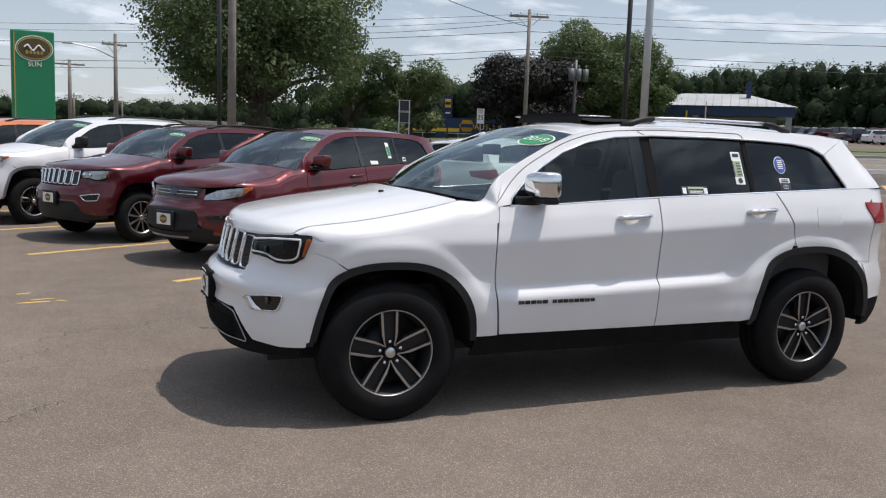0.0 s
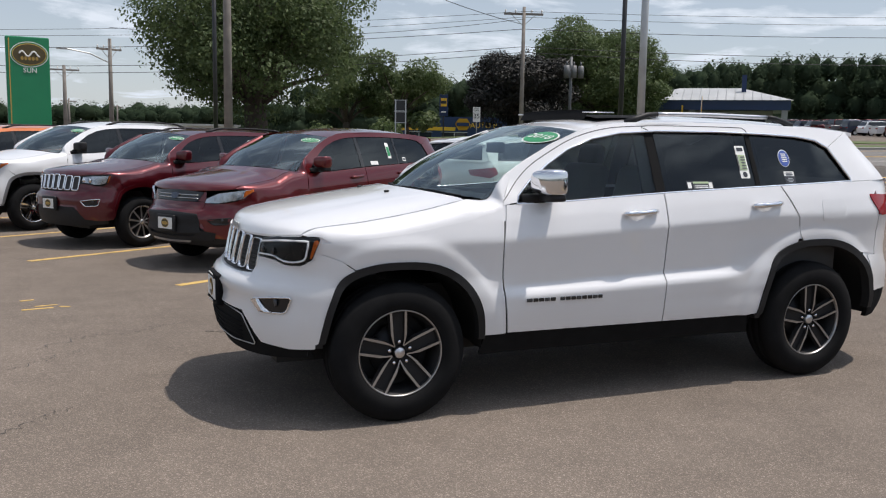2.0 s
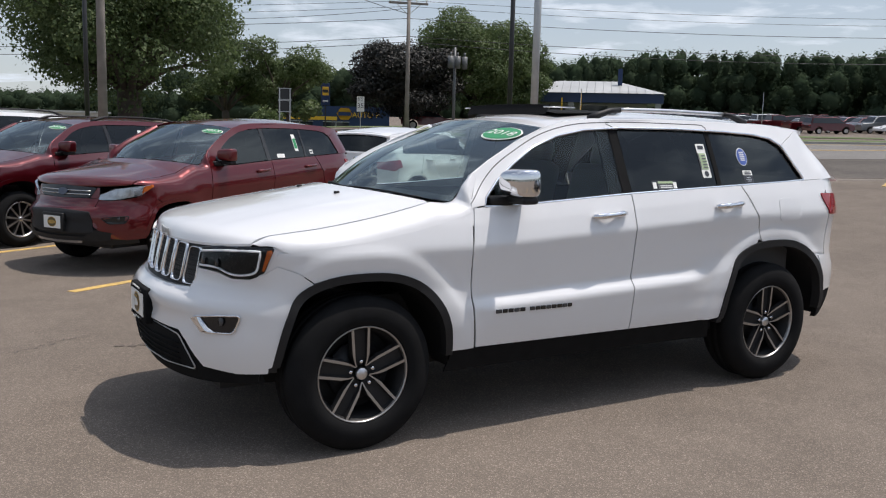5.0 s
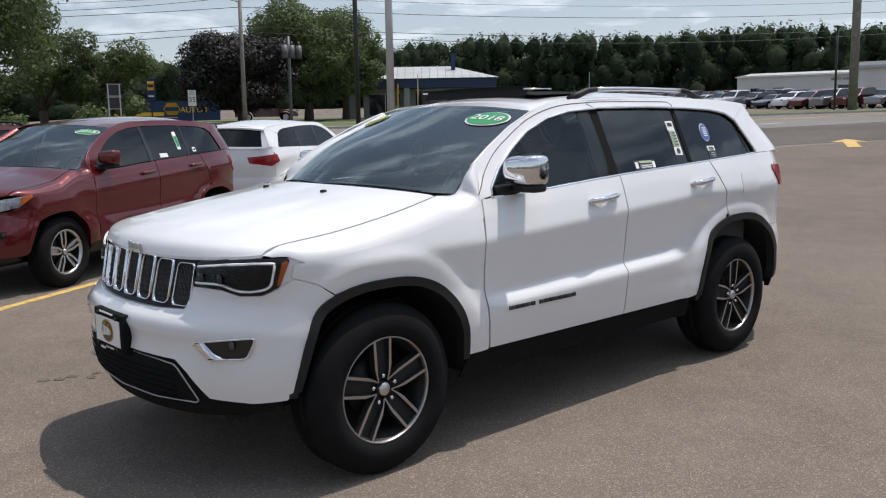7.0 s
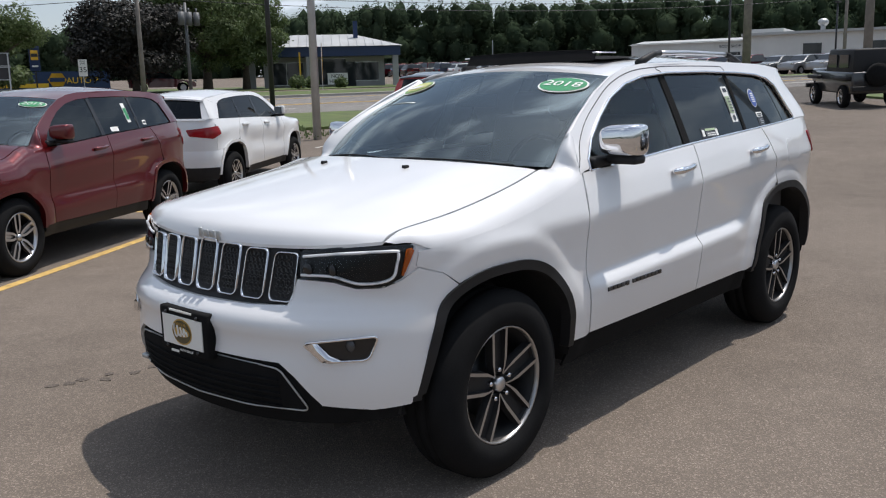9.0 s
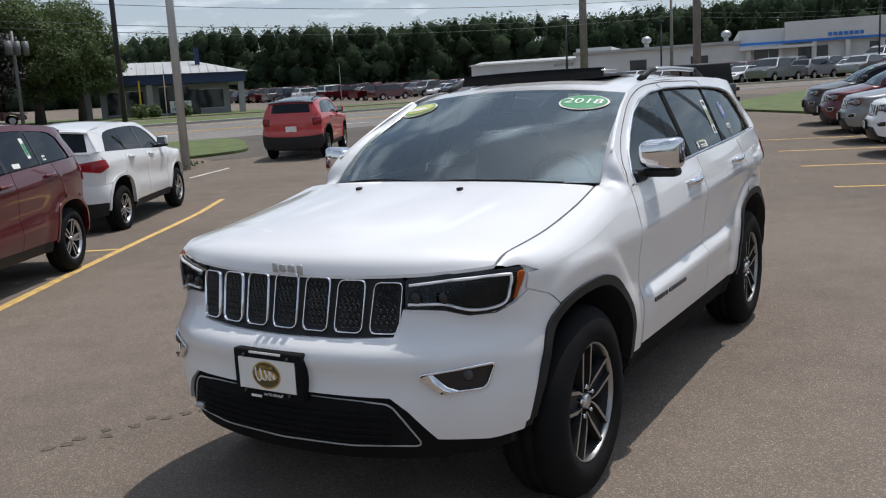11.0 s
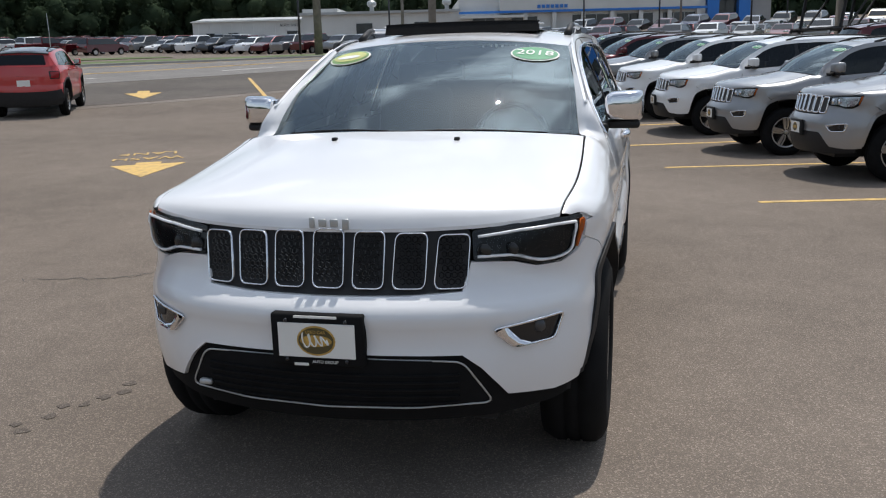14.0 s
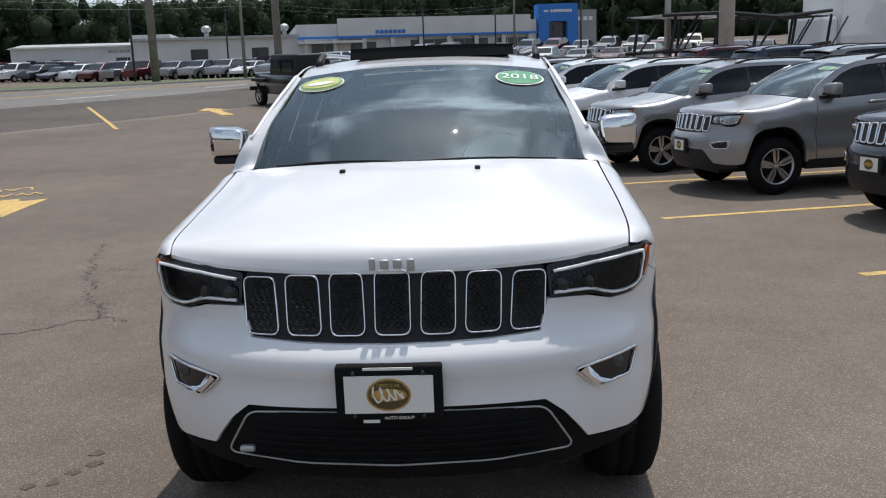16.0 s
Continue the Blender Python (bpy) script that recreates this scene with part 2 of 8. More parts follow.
M_RUBY = paint("ruby_red_paint", (0.112, 0.0028, 0.005), metal=0.5, flake=0.04, rough=0.28)
M_ORANGE = paint("orange_red_paint", (0.46, 0.028, 0.027))
M_ORANGE2 = paint("orange_paint", (0.65, 0.16, 0.02))
M_SILVER = paint("silver_paint", (0.30, 0.30, 0.305), metal=0.6, flake=0.06)
M_GREY = paint("grey_paint", (0.22, 0.225, 0.23), metal=0.6, flake=0.06)
M_WHITE2 = paint("off_white_paint", (0.74, 0.75, 0.76))
M_BLACKP = paint("black_paint", (0.012, 0.013, 0.016))
M_BLUEP = paint("dark_blue_paint", (0.012, 0.02, 0.05), metal=0.4)
M_TAN = paint("tan_paint", (0.42, 0.36, 0.26), metal=0.4)
M_BLACK = plain("black_plastic", (0.019, 0.019, 0.020), 0.55, spec=0.25, vary=0.15, scale=20, bump=0.05, bump_scale=300)
M_GLOSSBLK = plain("gloss_black", (0.016, 0.016, 0.017), 0.12, vary=0.05)
M_RUBBER = plain("tyre_rubber", (0.0110, 0.0112, 0.0118), 0.9, spec=0.1, vary=0.2, scale=12, bump=0.1, bump_scale=120)
M_CHROME = plain("chrome", (0.78, 0.78, 0.80), 0.06, metal=1.0, vary=0.02)
M_SATIN = plain("satin_metal", (0.62, 0.62, 0.63), 0.3, metal=1.0, vary=0.05)
M_ALLOY = plain("machined_alloy", (0.40, 0.39, 0.38), 0.34, metal=0.9, vary=0.06)
M_ALLOYDK = plain("dark_alloy", (0.022, 0.022, 0.024), 0.45, metal=0.4, vary=0.1)
M_GLASS = glass("windscreen_glass", (0.84, 0.96, 0.91), 2.35, 0.012, (0.87, 0.98, 1.0))
M_FRONT = glass("front_door_glass", (0.80, 0.90, 0.86), 1.5, 0.008, (0.88, 0.95, 0.97))
M_TINT = glass("tinted_glass", (0.055, 0.06, 0.06), 1.5, 0.01, (0.88, 0.95, 0.97))
M_TINT2 = glass("side_glass", (0.22, 0.25, 0.24))
M_LENS = glass("lamp_lens", (0.75, 0.77, 0.79), 1.2)
M_AMBER = plain("amber_plastic", (0.75, 0.16, 0.02), 0.15, vary=0.05)
M_REDLENS = plain("red_plastic", (0.27, 0.008, 0.012), 0.12, vary=0.08)
M_DRL = plain("light_guide", (0.85, 0.86, 0.88), 0.25, vary=0.02)
M_LAMPIN = plain("lamp_inside", (0.07, 0.072, 0.078), 0.25, metal=0.5, vary=0.2, scale=20)
M_LAMPDARK = plain("lamp_dark", (0.018, 0.019, 0.021), 0.2, metal=0.3, vary=0.2, scale=20)
M_LAMPIN2 = plain("lamp_reflector", (0.72, 0.73, 0.75), 0.2, metal=0.8, vary=0.25, scale=18)
M_SEAT = plain("grey_leather", (0.20, 0.19, 0.18), 0.55, vary=0.1, bump=0.1)
M_DASH = plain("dash_plastic", (0.035, 0.035, 0.036), 0.6, vary=0.1)
M_LABELG = plain("green_sticker", (0.02, 0.24, 0.09), 0.4, vary=0.04)
M_LABELW = plain("white_sticker", (0.78, 0.78, 0.75), 0.45, vary=0.04)
M_SEAL = plain("seal_sticker_green", (0.20, 0.34, 0.12), 0.45, vary=0.1, scale=20)
M_CREAM = plain("cream_sticker", (0.55, 0.56, 0.20), 0.45, vary=0.15, scale=25)
M_LABELP = plain("pale_sticker", (0.40, 0.50, 0.30), 0.45, vary=0.06)
M_LABELB = plain("blue_sticker", (0.05, 0.10, 0.36), 0.4, vary=0.04)
M_GOLD = plain("gold_print", (0.50, 0.31, 0.07), 0.45, vary=0.25, scale=40)
M_BROWN = plain("brown_print", (0.08, 0.06, 0.02), 0.45, vary=0.2, scale=40)
M_GREENSIGN = plain("green_sign", (0.008, 0.20, 0.085), 0.35, vary=0.06, scale=1.5)
M_WOODPOLE = plain("weathered_pole", (0.20, 0.18, 0.16), 0.85, vary=0.25, scale=2.5, bump=0.4, bump_scale=18)
M_STEEL = plain("galvanised_steel", (0.45, 0.46, 0.46), 0.45, metal=0.6, vary=0.12, scale=2)
M_CAN = plain("grey_can", (0.11, 0.115, 0.12), 0.5, vary=0.12, scale=4)
M_DARKPOLE = plain("black_pole", (0.022, 0.022, 0.024), 0.45, vary=0.1)
M_BARK = plain("bark", (0.075, 0.058, 0.045), 0.9, vary=0.3, scale=5, bump=0.8, bump_scale=12)
M_LEAF = leafy("leaves", (0.070, 0.105, 0.042), (0.140, 0.185, 0.078), 0.52)
M_LEAF2 = leafy("leaves_light", (0.065, 0.100, 0.038), (0.125, 0.170, 0.065), 0.42)
M_LEAFDK = leafy("leaves_dark", (0.012, 0.015, 0.012), (0.028, 0.024, 0.021), 0.1)
M_WOODS = leafy("woods_leaves", (0.048, 0.074, 0.044), (0.070, 0.098, 0.060), 0.55, 0.0)
M_BLUEWALL = plain("blue_fascia", (0.010, 0.030, 0.095), 0.5, vary=0.08, scale=0.8)
M_BLUE = plain("bright_blue_panel", (0.02, 0.17, 0.55), 0.4, vary=0.06, scale=0.6)
M_YELLOWP = plain("yellow_fascia", (0.72, 0.42, 0.03), 0.5, vary=0.06)
M_METALROOF = plain("metal_roof", (0.40, 0.41, 0.41), 0.5, metal=0.3, vary=0.1, scale=0.7, grime=0.25, grime_color=(0.33, 0.33, 0.33))
M_WALLW = plain("white_siding", (0.62, 0.62, 0.60), 0.6, vary=0.07, scale=0.4, grime=0.3, grime_color=(0.42, 0.41, 0.38))
M_WALLG = plain("grey_block", (0.30, 0.30, 0.30), 0.8, vary=0.1, scale=0.5, bump=0.2)
M_WINDOW = plain("dark_window", (0.02, 0.025, 0.03), 0.06, vary=0.1)


# ---- helpers for building ----
def ground_z(x, y):
    """The lot is level round the cars and rises gently away from them."""
    r = math.hypot(x, y)
    pts = ((0, 0), (11.5, 0), (21, 0.30), (37, 0.95), (48, 1.45), (68, 1.86), (88, 2.08), (110, 2.9), (160, 4.4), (420, 6.0), (2500, 6.0))
    if y < -8:
        r = math.hypot(x, 0.5 * (y + 8) - 8)
    if x < -3:
        r *= max(0.35, 1 + (x + 3) * 0.05)
    az = math.degrees(math.atan2(y, x))
    rise = 1 + 0.5 * (1 - smooth(0, 18, az)) * smooth(-70, -50, az) * smooth(76, 102, r)
    low = rise - 0.5 * smooth(62, 80, az) * (1 - smooth(110, 150, az))
    for (a, za), (b, zb) in zip(pts, pts[1:]):
        if r <= b:
            return low * (za + (zb - za) * (r - a) / (b - a))
    return pts[-1][1] * low


def turn_at(x, y):
    """The surroundings' survey frame is turned a little against the white car's, more so on the side of the road."""
    az = math.degrees(math.atan2(y + 3.5, x + 2.5))
    return radians(-0.6 + 1.95 * smooth(34, 44, az) * (1 - smooth(150, 180, az))) * (0.5 * smooth(3.5, 7.0, math.hypot(x - 1.4, y)) + 0.5 * smooth(10.0, 26.0, math.hypot(x - 1.4, y)))


def surveyed(x, y):
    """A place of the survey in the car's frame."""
    a = turn_at(x, y)
    c, s_ = math.cos(a), math.sin(a)
    return -2.5 + c * (x + 2.5) - s_ * (y + 3.5), -3.5 + s_ * (x + 2.5) + c * (y + 3.5)


def settled(m):
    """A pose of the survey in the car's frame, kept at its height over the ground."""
    x, y, z = m.translation
    nx, ny = surveyed(x, y)
    t = Matrix.Rotation(turn_at(x, y), 4, "Z") @ m
    t.translation = (nx, ny, z + ground_z(nx, ny) - ground_z(x, y))
    return t


def mesh_of(name, bm, mat, smooth=True):
    me = bpy.data.meshes.new(name)
    bm.to_mesh(me)
    bm.free()
    for m in (mat if isinstance(mat, (list, tuple)) else [mat]):
        me.materials.append(m)
    if smooth:
        me.polygons.foreach_set("use_smooth", [True] * len(me.polygons))
    return me


def part(name, bm, mat, parent=None, label="", smooth=False):
    ob = new(name, mesh_of(name, bm, mat, smooth))
    ob.parent = parent
    if label:
        tagged(ob, label)
    return ob


def thing(name, label, category, group="", m=None):
    ob = new(name)
    ob.empty_display_size = 0.1
    if m is not None:
        ob.matrix_world = settled(m)
    return tagged(ob, label, category, group)


def box(bm, cx, cy, cz, sx, sy, sz, bevel=0.0, m=None):
    r = bmesh.ops.create_cube(bm, size=1)
    vs = r["verts"]
    for v in vs:
        v.co = Vector((cx + v.co.x * sx, cy + v.co.y * sy, cz + v.co.z * sz))
    if bevel > 0:
        es = list({e for v in vs for e in v.link_edges})
        rr = bmesh.ops.bevel(bm, geom=es, offset=bevel, segments=2, affect="EDGES", profile=0.5)
        vs = list({v for v in rr["verts"]} | {v for v in vs if v.is_valid})
    if m is not None:
        bmesh.ops.transform(bm, matrix=m, verts=[v for v in vs if v.is_valid])
    return vs


def boxmesh(cx, cy, cz, sx, sy, sz, bevel=0.0):
    bm = bmesh.new()
    box(bm, cx, cy, cz, sx, sy, sz, bevel)
    return bm


def tube(bm, pts, radii, n=8, cap=True):
    """A tapered tube through the points."""
    pts = [Vector(p) for p in pts]
    if not isinstance(radii, (list, tuple)):
        radii = [radii] * len(pts)
    rings = []
    up = Vector((0.13, 0.27, 0.95)).normalized()
    for i, p in enumerate(pts):
        d = (pts[min(i + 1, len(pts) - 1)] - pts[max(i - 1, 0)]).normalized()
        a = d.cross(up)
        if a.length < 0.05:
            a = d.cross(Vector((1, 0, 0)))
        a.normalize()
        b = d.cross(a)
        rings.append([bm.verts.new(p + radii[i] * (math.cos(t) * a + math.sin(t) * b)) for t in (2 * math.pi * k / n for k in range(n))])
    for r0, r1 in zip(rings, rings[1:]):
        for k in range(n):
            bm.faces.new((r0[k], r0[(k + 1) % n], r1[(k + 1) % n], r1[k]))
    if cap:
        bm.faces.new(rings[0][::-1])
        bm.faces.new(rings[-1])
    return rings


def lathe(bm, prof, axis_y=True, n=32, cx=0.0, cz=0.0, closed=False):
    """Turn a profile of (radius, y) round the y axis through (cx, cz)."""
    rings = []
    for r, y in prof:
        rings.append([bm.verts.new((cx + r * math.cos(a), y, cz + r * math.sin(a))) for a in (2 * math.pi * k / n for k in range(n))])
    seq = list(zip(rings, rings[1:])) + ([(rings[-1], rings[0])] if closed else [])
    for r0, r1 in seq:
        for k in range(n):
            bm.faces.new((r0[k], r0[(k + 1) % n], r1[(k + 1) % n], r1[k]))
    return rings


def poly(bm, pts):
    return bm.faces.new([bm.verts.new(p) for p in pts])


def prism(bm, pts2, z0, z1):
    """Upright prism over a plan outline."""
    a = [bm.verts.new((x, y, z0)) for x, y in pts2]
    b = [bm.verts.new((x, y, z1)) for x, y in pts2]
    n = len(a)
    bm.faces.new(a[::-1]); bm.faces.new(b)
    for i in range(n):
        bm.faces.new((a[i], a[(i + 1) % n], b[(i + 1) % n], b[i]))
    bmesh.ops.recalc_face_normals(bm, faces=bm.faces[:])


def text_mesh(name, body, size, mat, parent, m, depth=0.001, label="", align="CENTER"):
    cu = bpy.data.curves.new(name, "FONT")
    cu.body, cu.size, cu.extrude, cu.align_x, cu.align_y = body, size, depth, align, "CENTER"
    tmp = bpy.data.objects.new(name, cu)
    scene.collection.objects.link(tmp)
    bpy.context.view_layer.update()
    me = bpy.data.meshes.new_from_object(tmp.evaluated_get(bpy.context.evaluated_depsgraph_get()))
    bpy.data.objects.remove(tmp)
    bpy.data.curves.remove(cu)
    me.materials.clear()
    me.materials.append(mat)
    ob = new(name, me)
    ob.parent = parent
    ob.matrix_basis = m
    if label:
        tagged(ob, label)
    return ob


def smooth(e0, e1, x):
    t = min(1, max(0, (x - e0) / (e1 - e0)))
    return t * t * (3 - 2 * t)


def table(pts, x):
    """Piecewise linear value."""
    if x <= pts[0][0]:
        return pts[0][1]
    for (a, va), (b, vb) in zip(pts, pts[1:]):
        if x <= b:
            return va + (vb - va) * (x - a) / (b - a)
    return pts[-1][1]


def soft_table(pts, x, w=0.03):
    return (table(pts, x - w) + table(pts, x - w / 2) + table(pts, x) + table(pts, x + w / 2) + table(pts, x + w)) / 5


def catmull(pts, per=8):
    p = [Vector(q) for q in pts]
    p = [2 * p[0] - p[1]] + p + [2 * p[-1] - p[-2]]
    out = []
    for i in range(1, len(p) - 2):
        for k in range(per):
            t = k / per
            out.append(0.5 * ((2 * p[i]) + (p[i + 1] - p[i - 1]) * t + (2 * p[i - 1] - 5 * p[i] + 4 * p[i + 1] - p[i + 2]) * t * t + (3 * p[i] - p[i - 1] - 3 * p[i + 1] + p[i + 2]) * t ** 3))
    out.append(p[-2])
    return out


def round_outline(pts, r=0.03, n=4):
    """Round every corner of a closed 2D outline by about r."""
    out = []
    k = len(pts)
    for i in range(k):
        a, b, c = Vector(pts[i - 1][:2]), Vector(pts[i][:2]), Vector(pts[(i + 1) % k][:2])
        d0, d1 = a - b, c - b
        rr = min(r, 0.45 * d0.length, 0.45 * d1.length)
        p0, p1 = b + d0.normalized() * rr, b + d1.normalized() * rr
        for j in range(n + 1):
            t = j / n
            out.append(tuple((1 - t) ** 2 * p0 + 2 * t * (1 - t) * b + t * t * p1))
    return out


# ---- cars ----
class Shell:
    """The skin of a car: a plan curve, pushed in or out by height, and a leaning glasshouse. The front axle is at x = 0, the nose points to -x."""

    plan = [(-0.85, 0), (-0.84, 0.2), (-0.80, 0.42), (-0.73, 0.60), (-0.61, 0.76), (-0.45, 0.86), (-0.2, 0.915), (0.3, 0.93), (1.5, 0.94), (2.6, 0.94), (3.2, 0.92), (3.52, 0.86), (3.73, 0.70), (3.84, 0.4), (3.88, 0)]
    front = [(0.22, -0.16), (0.30, -0.08), (0.40, -0.03), (0.50, -0.008), (0.58, -0.010), (0.645, -0.027), (0.682, -0.022), (0.710, 0.003), (0.732, 0.0), (0.772, -0.045), (0.80, -0.09), (0.90, -0.108), (1.0, -0.135), (1.04, -0.155), (1.10, -0.24)]
    side = [(0.25, -0.085), (0.40, -0.052), (0.47, -0.034), (0.58, -0.012), (0.655, -0.004), (0.668, -0.008), (0.714, -0.046), (0.85, -0.027), (0.980, -0.008), (1.02, -0.018), (1.10, -0.041), (1.18, -0.072), (1.26, -0.098), (1.32, -0.12)]
    flat = [(0.25, -0.085), (0.40, -0.052), (0.47, -0.036), (0.58, -0.022), (0.68, -0.022), (0.78, -0.033), (0.86, -0.027), (0.980, -0.009), (1.02, -0.018), (1.10, -0.041), (1.18, -0.072), (1.26, -0.098), (1.32, -0.12)]
    rear = [(0.30, -0.12), (0.40, -0.03), (0.5, 0), (0.70, 0), (0.78, -0.05), (1.0, -0.06), (1.15, -0.10), (1.3, -0.16)]

    def __init__(self, flare=0.020, wheelbase=2.915):
        c = catmull([(x, y, 0) for x, y in self.plan], 14)
        self.xy = [(v.x, max(0, v.y)) for v in c]
        self.s = [0.0]
        for a, b in zip(self.xy, self.xy[1:]):
            self.s.append(self.s[-1] + math.hypot(b[0] - a[0], b[1] - a[1]))
        self.flare, self.wb = flare, wheelbase

    def _at(self, s):
        s = min(max(s, 0), self.s[-1])
        i = int(np.searchsorted(self.s, s))
        i = min(max(i, 1), len(self.s) - 1)
        t = (s - self.s[i - 1]) / (self.s[i] - self.s[i - 1])
        (x0, y0), (x1, y1) = self.xy[i - 1], self.xy[i]
        j, k = max(i - 3, 0), min(i + 2, len(self.xy) - 1)
        tx, ty = self.xy[k][0] - self.xy[j][0], self.xy[k][1] - self.xy[j][1]
        if s < 0.06:
            tx *= s / 0.06
        if s > self.s[-1] - 0.06:
            tx *= (self.s[-1] - s) / 0.06
        q = math.hypot(tx, ty) or 1
        return x0 + (x1 - x0) * t, y0 + (y1 - y0) * t, -ty / q, tx / q

    def sx(self, x):
        return float(np.interp(x, [p[0] for p in self.xy], self.s))

    def sy(self, y):
        n = next(i for i, p in enumerate(self.xy) if p[0] > 0)
        v = float(np.interp(abs(y), [p[1] for p in self.xy[:n]], self.s[:n]))
        return v if y >= 0 else -v

    def off(self, nx, ny, x, z):
        wf, wr = (nx * nx, 0) if nx < 0 else (0, nx * nx)
        zs = z - min(1.9, max(0.0, x - 0.6)) * (0.035 * smooth(0.5, 0.62, z) + 0.022 * smooth(0.82, 0.98, z))
        k = smooth(0.50, 0.80, x) * (1 - smooth(2.12, 2.36, x))
        flank = k * soft_table(self.side, zs, 0.006) + (1 - k) * soft_table(self.flat, zs, 0.012)
        o = wf * soft_table(self.front, z, 0.02) + wr * soft_table(self.rear, z, 0.03) + ny * ny * flank
        for cx in (0.0, self.wb):
            r = math.hypot(x - cx, z - 0.385)
            o += self.flare * ny * ny * (1 - smooth(0.58, 0.65, r)) * (1 - smooth(0.95, 1.05, z))
        return o

    def body(self, s, z, d=0.0):
        """Point of the lower body at arc length s from the middle of the nose (minus: the driver's side, y < 0)."""
        x, y, nx, ny = self._at(abs(s))
        o = self.off(nx, ny, x, z) - d
        px, py = x + nx * o, y + ny * o
        return Vector((px, -py if s < 0 else py, z))

    def flank(self, x, z, d=0.0):
        return self.body(-self.sx(x), z, d)

    def belt(self, x):
        return table(((0.6, 1.18), (1.05, 1.192), (1.65, 1.232), (2.3, 1.262), (3.3, 1.305)), x)

    def cabin(self, x, z, d=0.0):
        """Point of the glasshouse side, driver's side."""
        b = self.belt(x)
        xx, y, nx, ny = self._at(self.sx(x))
        y = y - 0.098 - 0.30 * smooth(3.2, 3.9, x) * 0.3
        h = z - b
        return Vector((x, -(y - 0.40 * h - 0.12 * max(0, h) ** 2 - d), z))


def sheet(outline, fn, step=0.07, fold=0.012, mirror=False):
    """A panel: a 2D outline cut into a fine grid and laid on the surface fn(a, b, depth); its rim is folded inwards."""
    bm = bmesh.new()
    bm.faces.new([bm.verts.new((a, 0, b)) for a, b in outline])
    la, ha = min(p[0] for p in outline), max(p[0] for p in outline)
    lb, hb = min(p[1] for p in outline), max(p[1] for p in outline)
    for lo, hi, no in ((la, ha, (1, 0, 0)), (lb, hb, (0, 0, 1))):
        k = math.floor(lo / step) + 1
        while k * step < hi - 1e-4:
            co = Vector(no) * (k * step)
            bmesh.ops.bisect_plane(bm, geom=bm.verts[:] + bm.edges[:] + bm.faces[:], dist=1e-5, plane_co=co, plane_no=no)
            k += 1
    depth = {}
    if fold > 0:
        rim = [e for e in bm.edges if e.is_boundary]
        for e in rim:
            e.smooth = False
        ex = bmesh.ops.extrude_edge_only(bm, edges=rim)
        for v in ex["geom"]:
            if isinstance(v, bmesh.types.BMVert):
                depth[v] = fold
    for v in bm.verts:
        p = fn(v.co.x, v.co.z, depth.get(v, 0.0))
        v.co = (p[0], -p[1] if mirror else p[1], p[2])
    bmesh.ops.recalc_face_normals(bm, faces=bm.faces[:])
    return bm


def grid(fn, nu, nv, u0=0.0, u1=1.0, v0=0.0, v1=1.0, thick=0.0):
    """A sheet fn(u, v) over a rectangle, optionally with thickness downwards."""
    bm = bmesh.new()
    vs = [[bm.verts.new(fn(u0 + (u1 - u0) * i / nu, v0 + (v1 - v0) * j / nv)) for j in range(nv + 1)] for i in range(nu + 1)]
    for i in range(nu):
        for j in range(nv):
            bm.faces.new((vs[i][j], vs[i + 1][j], vs[i + 1][j + 1], vs[i][j + 1]))
    if thick > 0:
        rim = [e for e in bm.edges if e.is_boundary]
        for e in rim:
            e.smooth = False
        ex = bmesh.ops.extrude_edge_only(bm, edges=rim)
        for v in ex["geom"]:
            if isinstance(v, bmesh.types.BMVert):
                v.co.z -= thick
    bmesh.ops.recalc_face_normals(bm, faces=bm.faces[:])
    return bm


def arch(cx, a, b, x0, x1, zc=0.385, zb=0.45, n=36, p=2.5):
    """Points over a wheel opening, from its front foot to its rear foot."""
    out = []
    for i in range(n + 1):
        t = math.pi * (1 - i / n)
        c, s = math.cos(t), math.sin(t)
        x, h = a * math.copysign(abs(c) ** (2 / p), c), b * abs(s) ** (2 / p)
        if x < 0:
            # the leading edge leans like a trapezium
            x *= 0.93 - 0.060 * math.sin(math.pi * min(1, h / (0.86 * b))) + 0.07 * smooth(0.6 * b, 0.92 * b, h)
        out.append((cx + x, max(zb, zc + h)))
    return out


WHEEL = {}


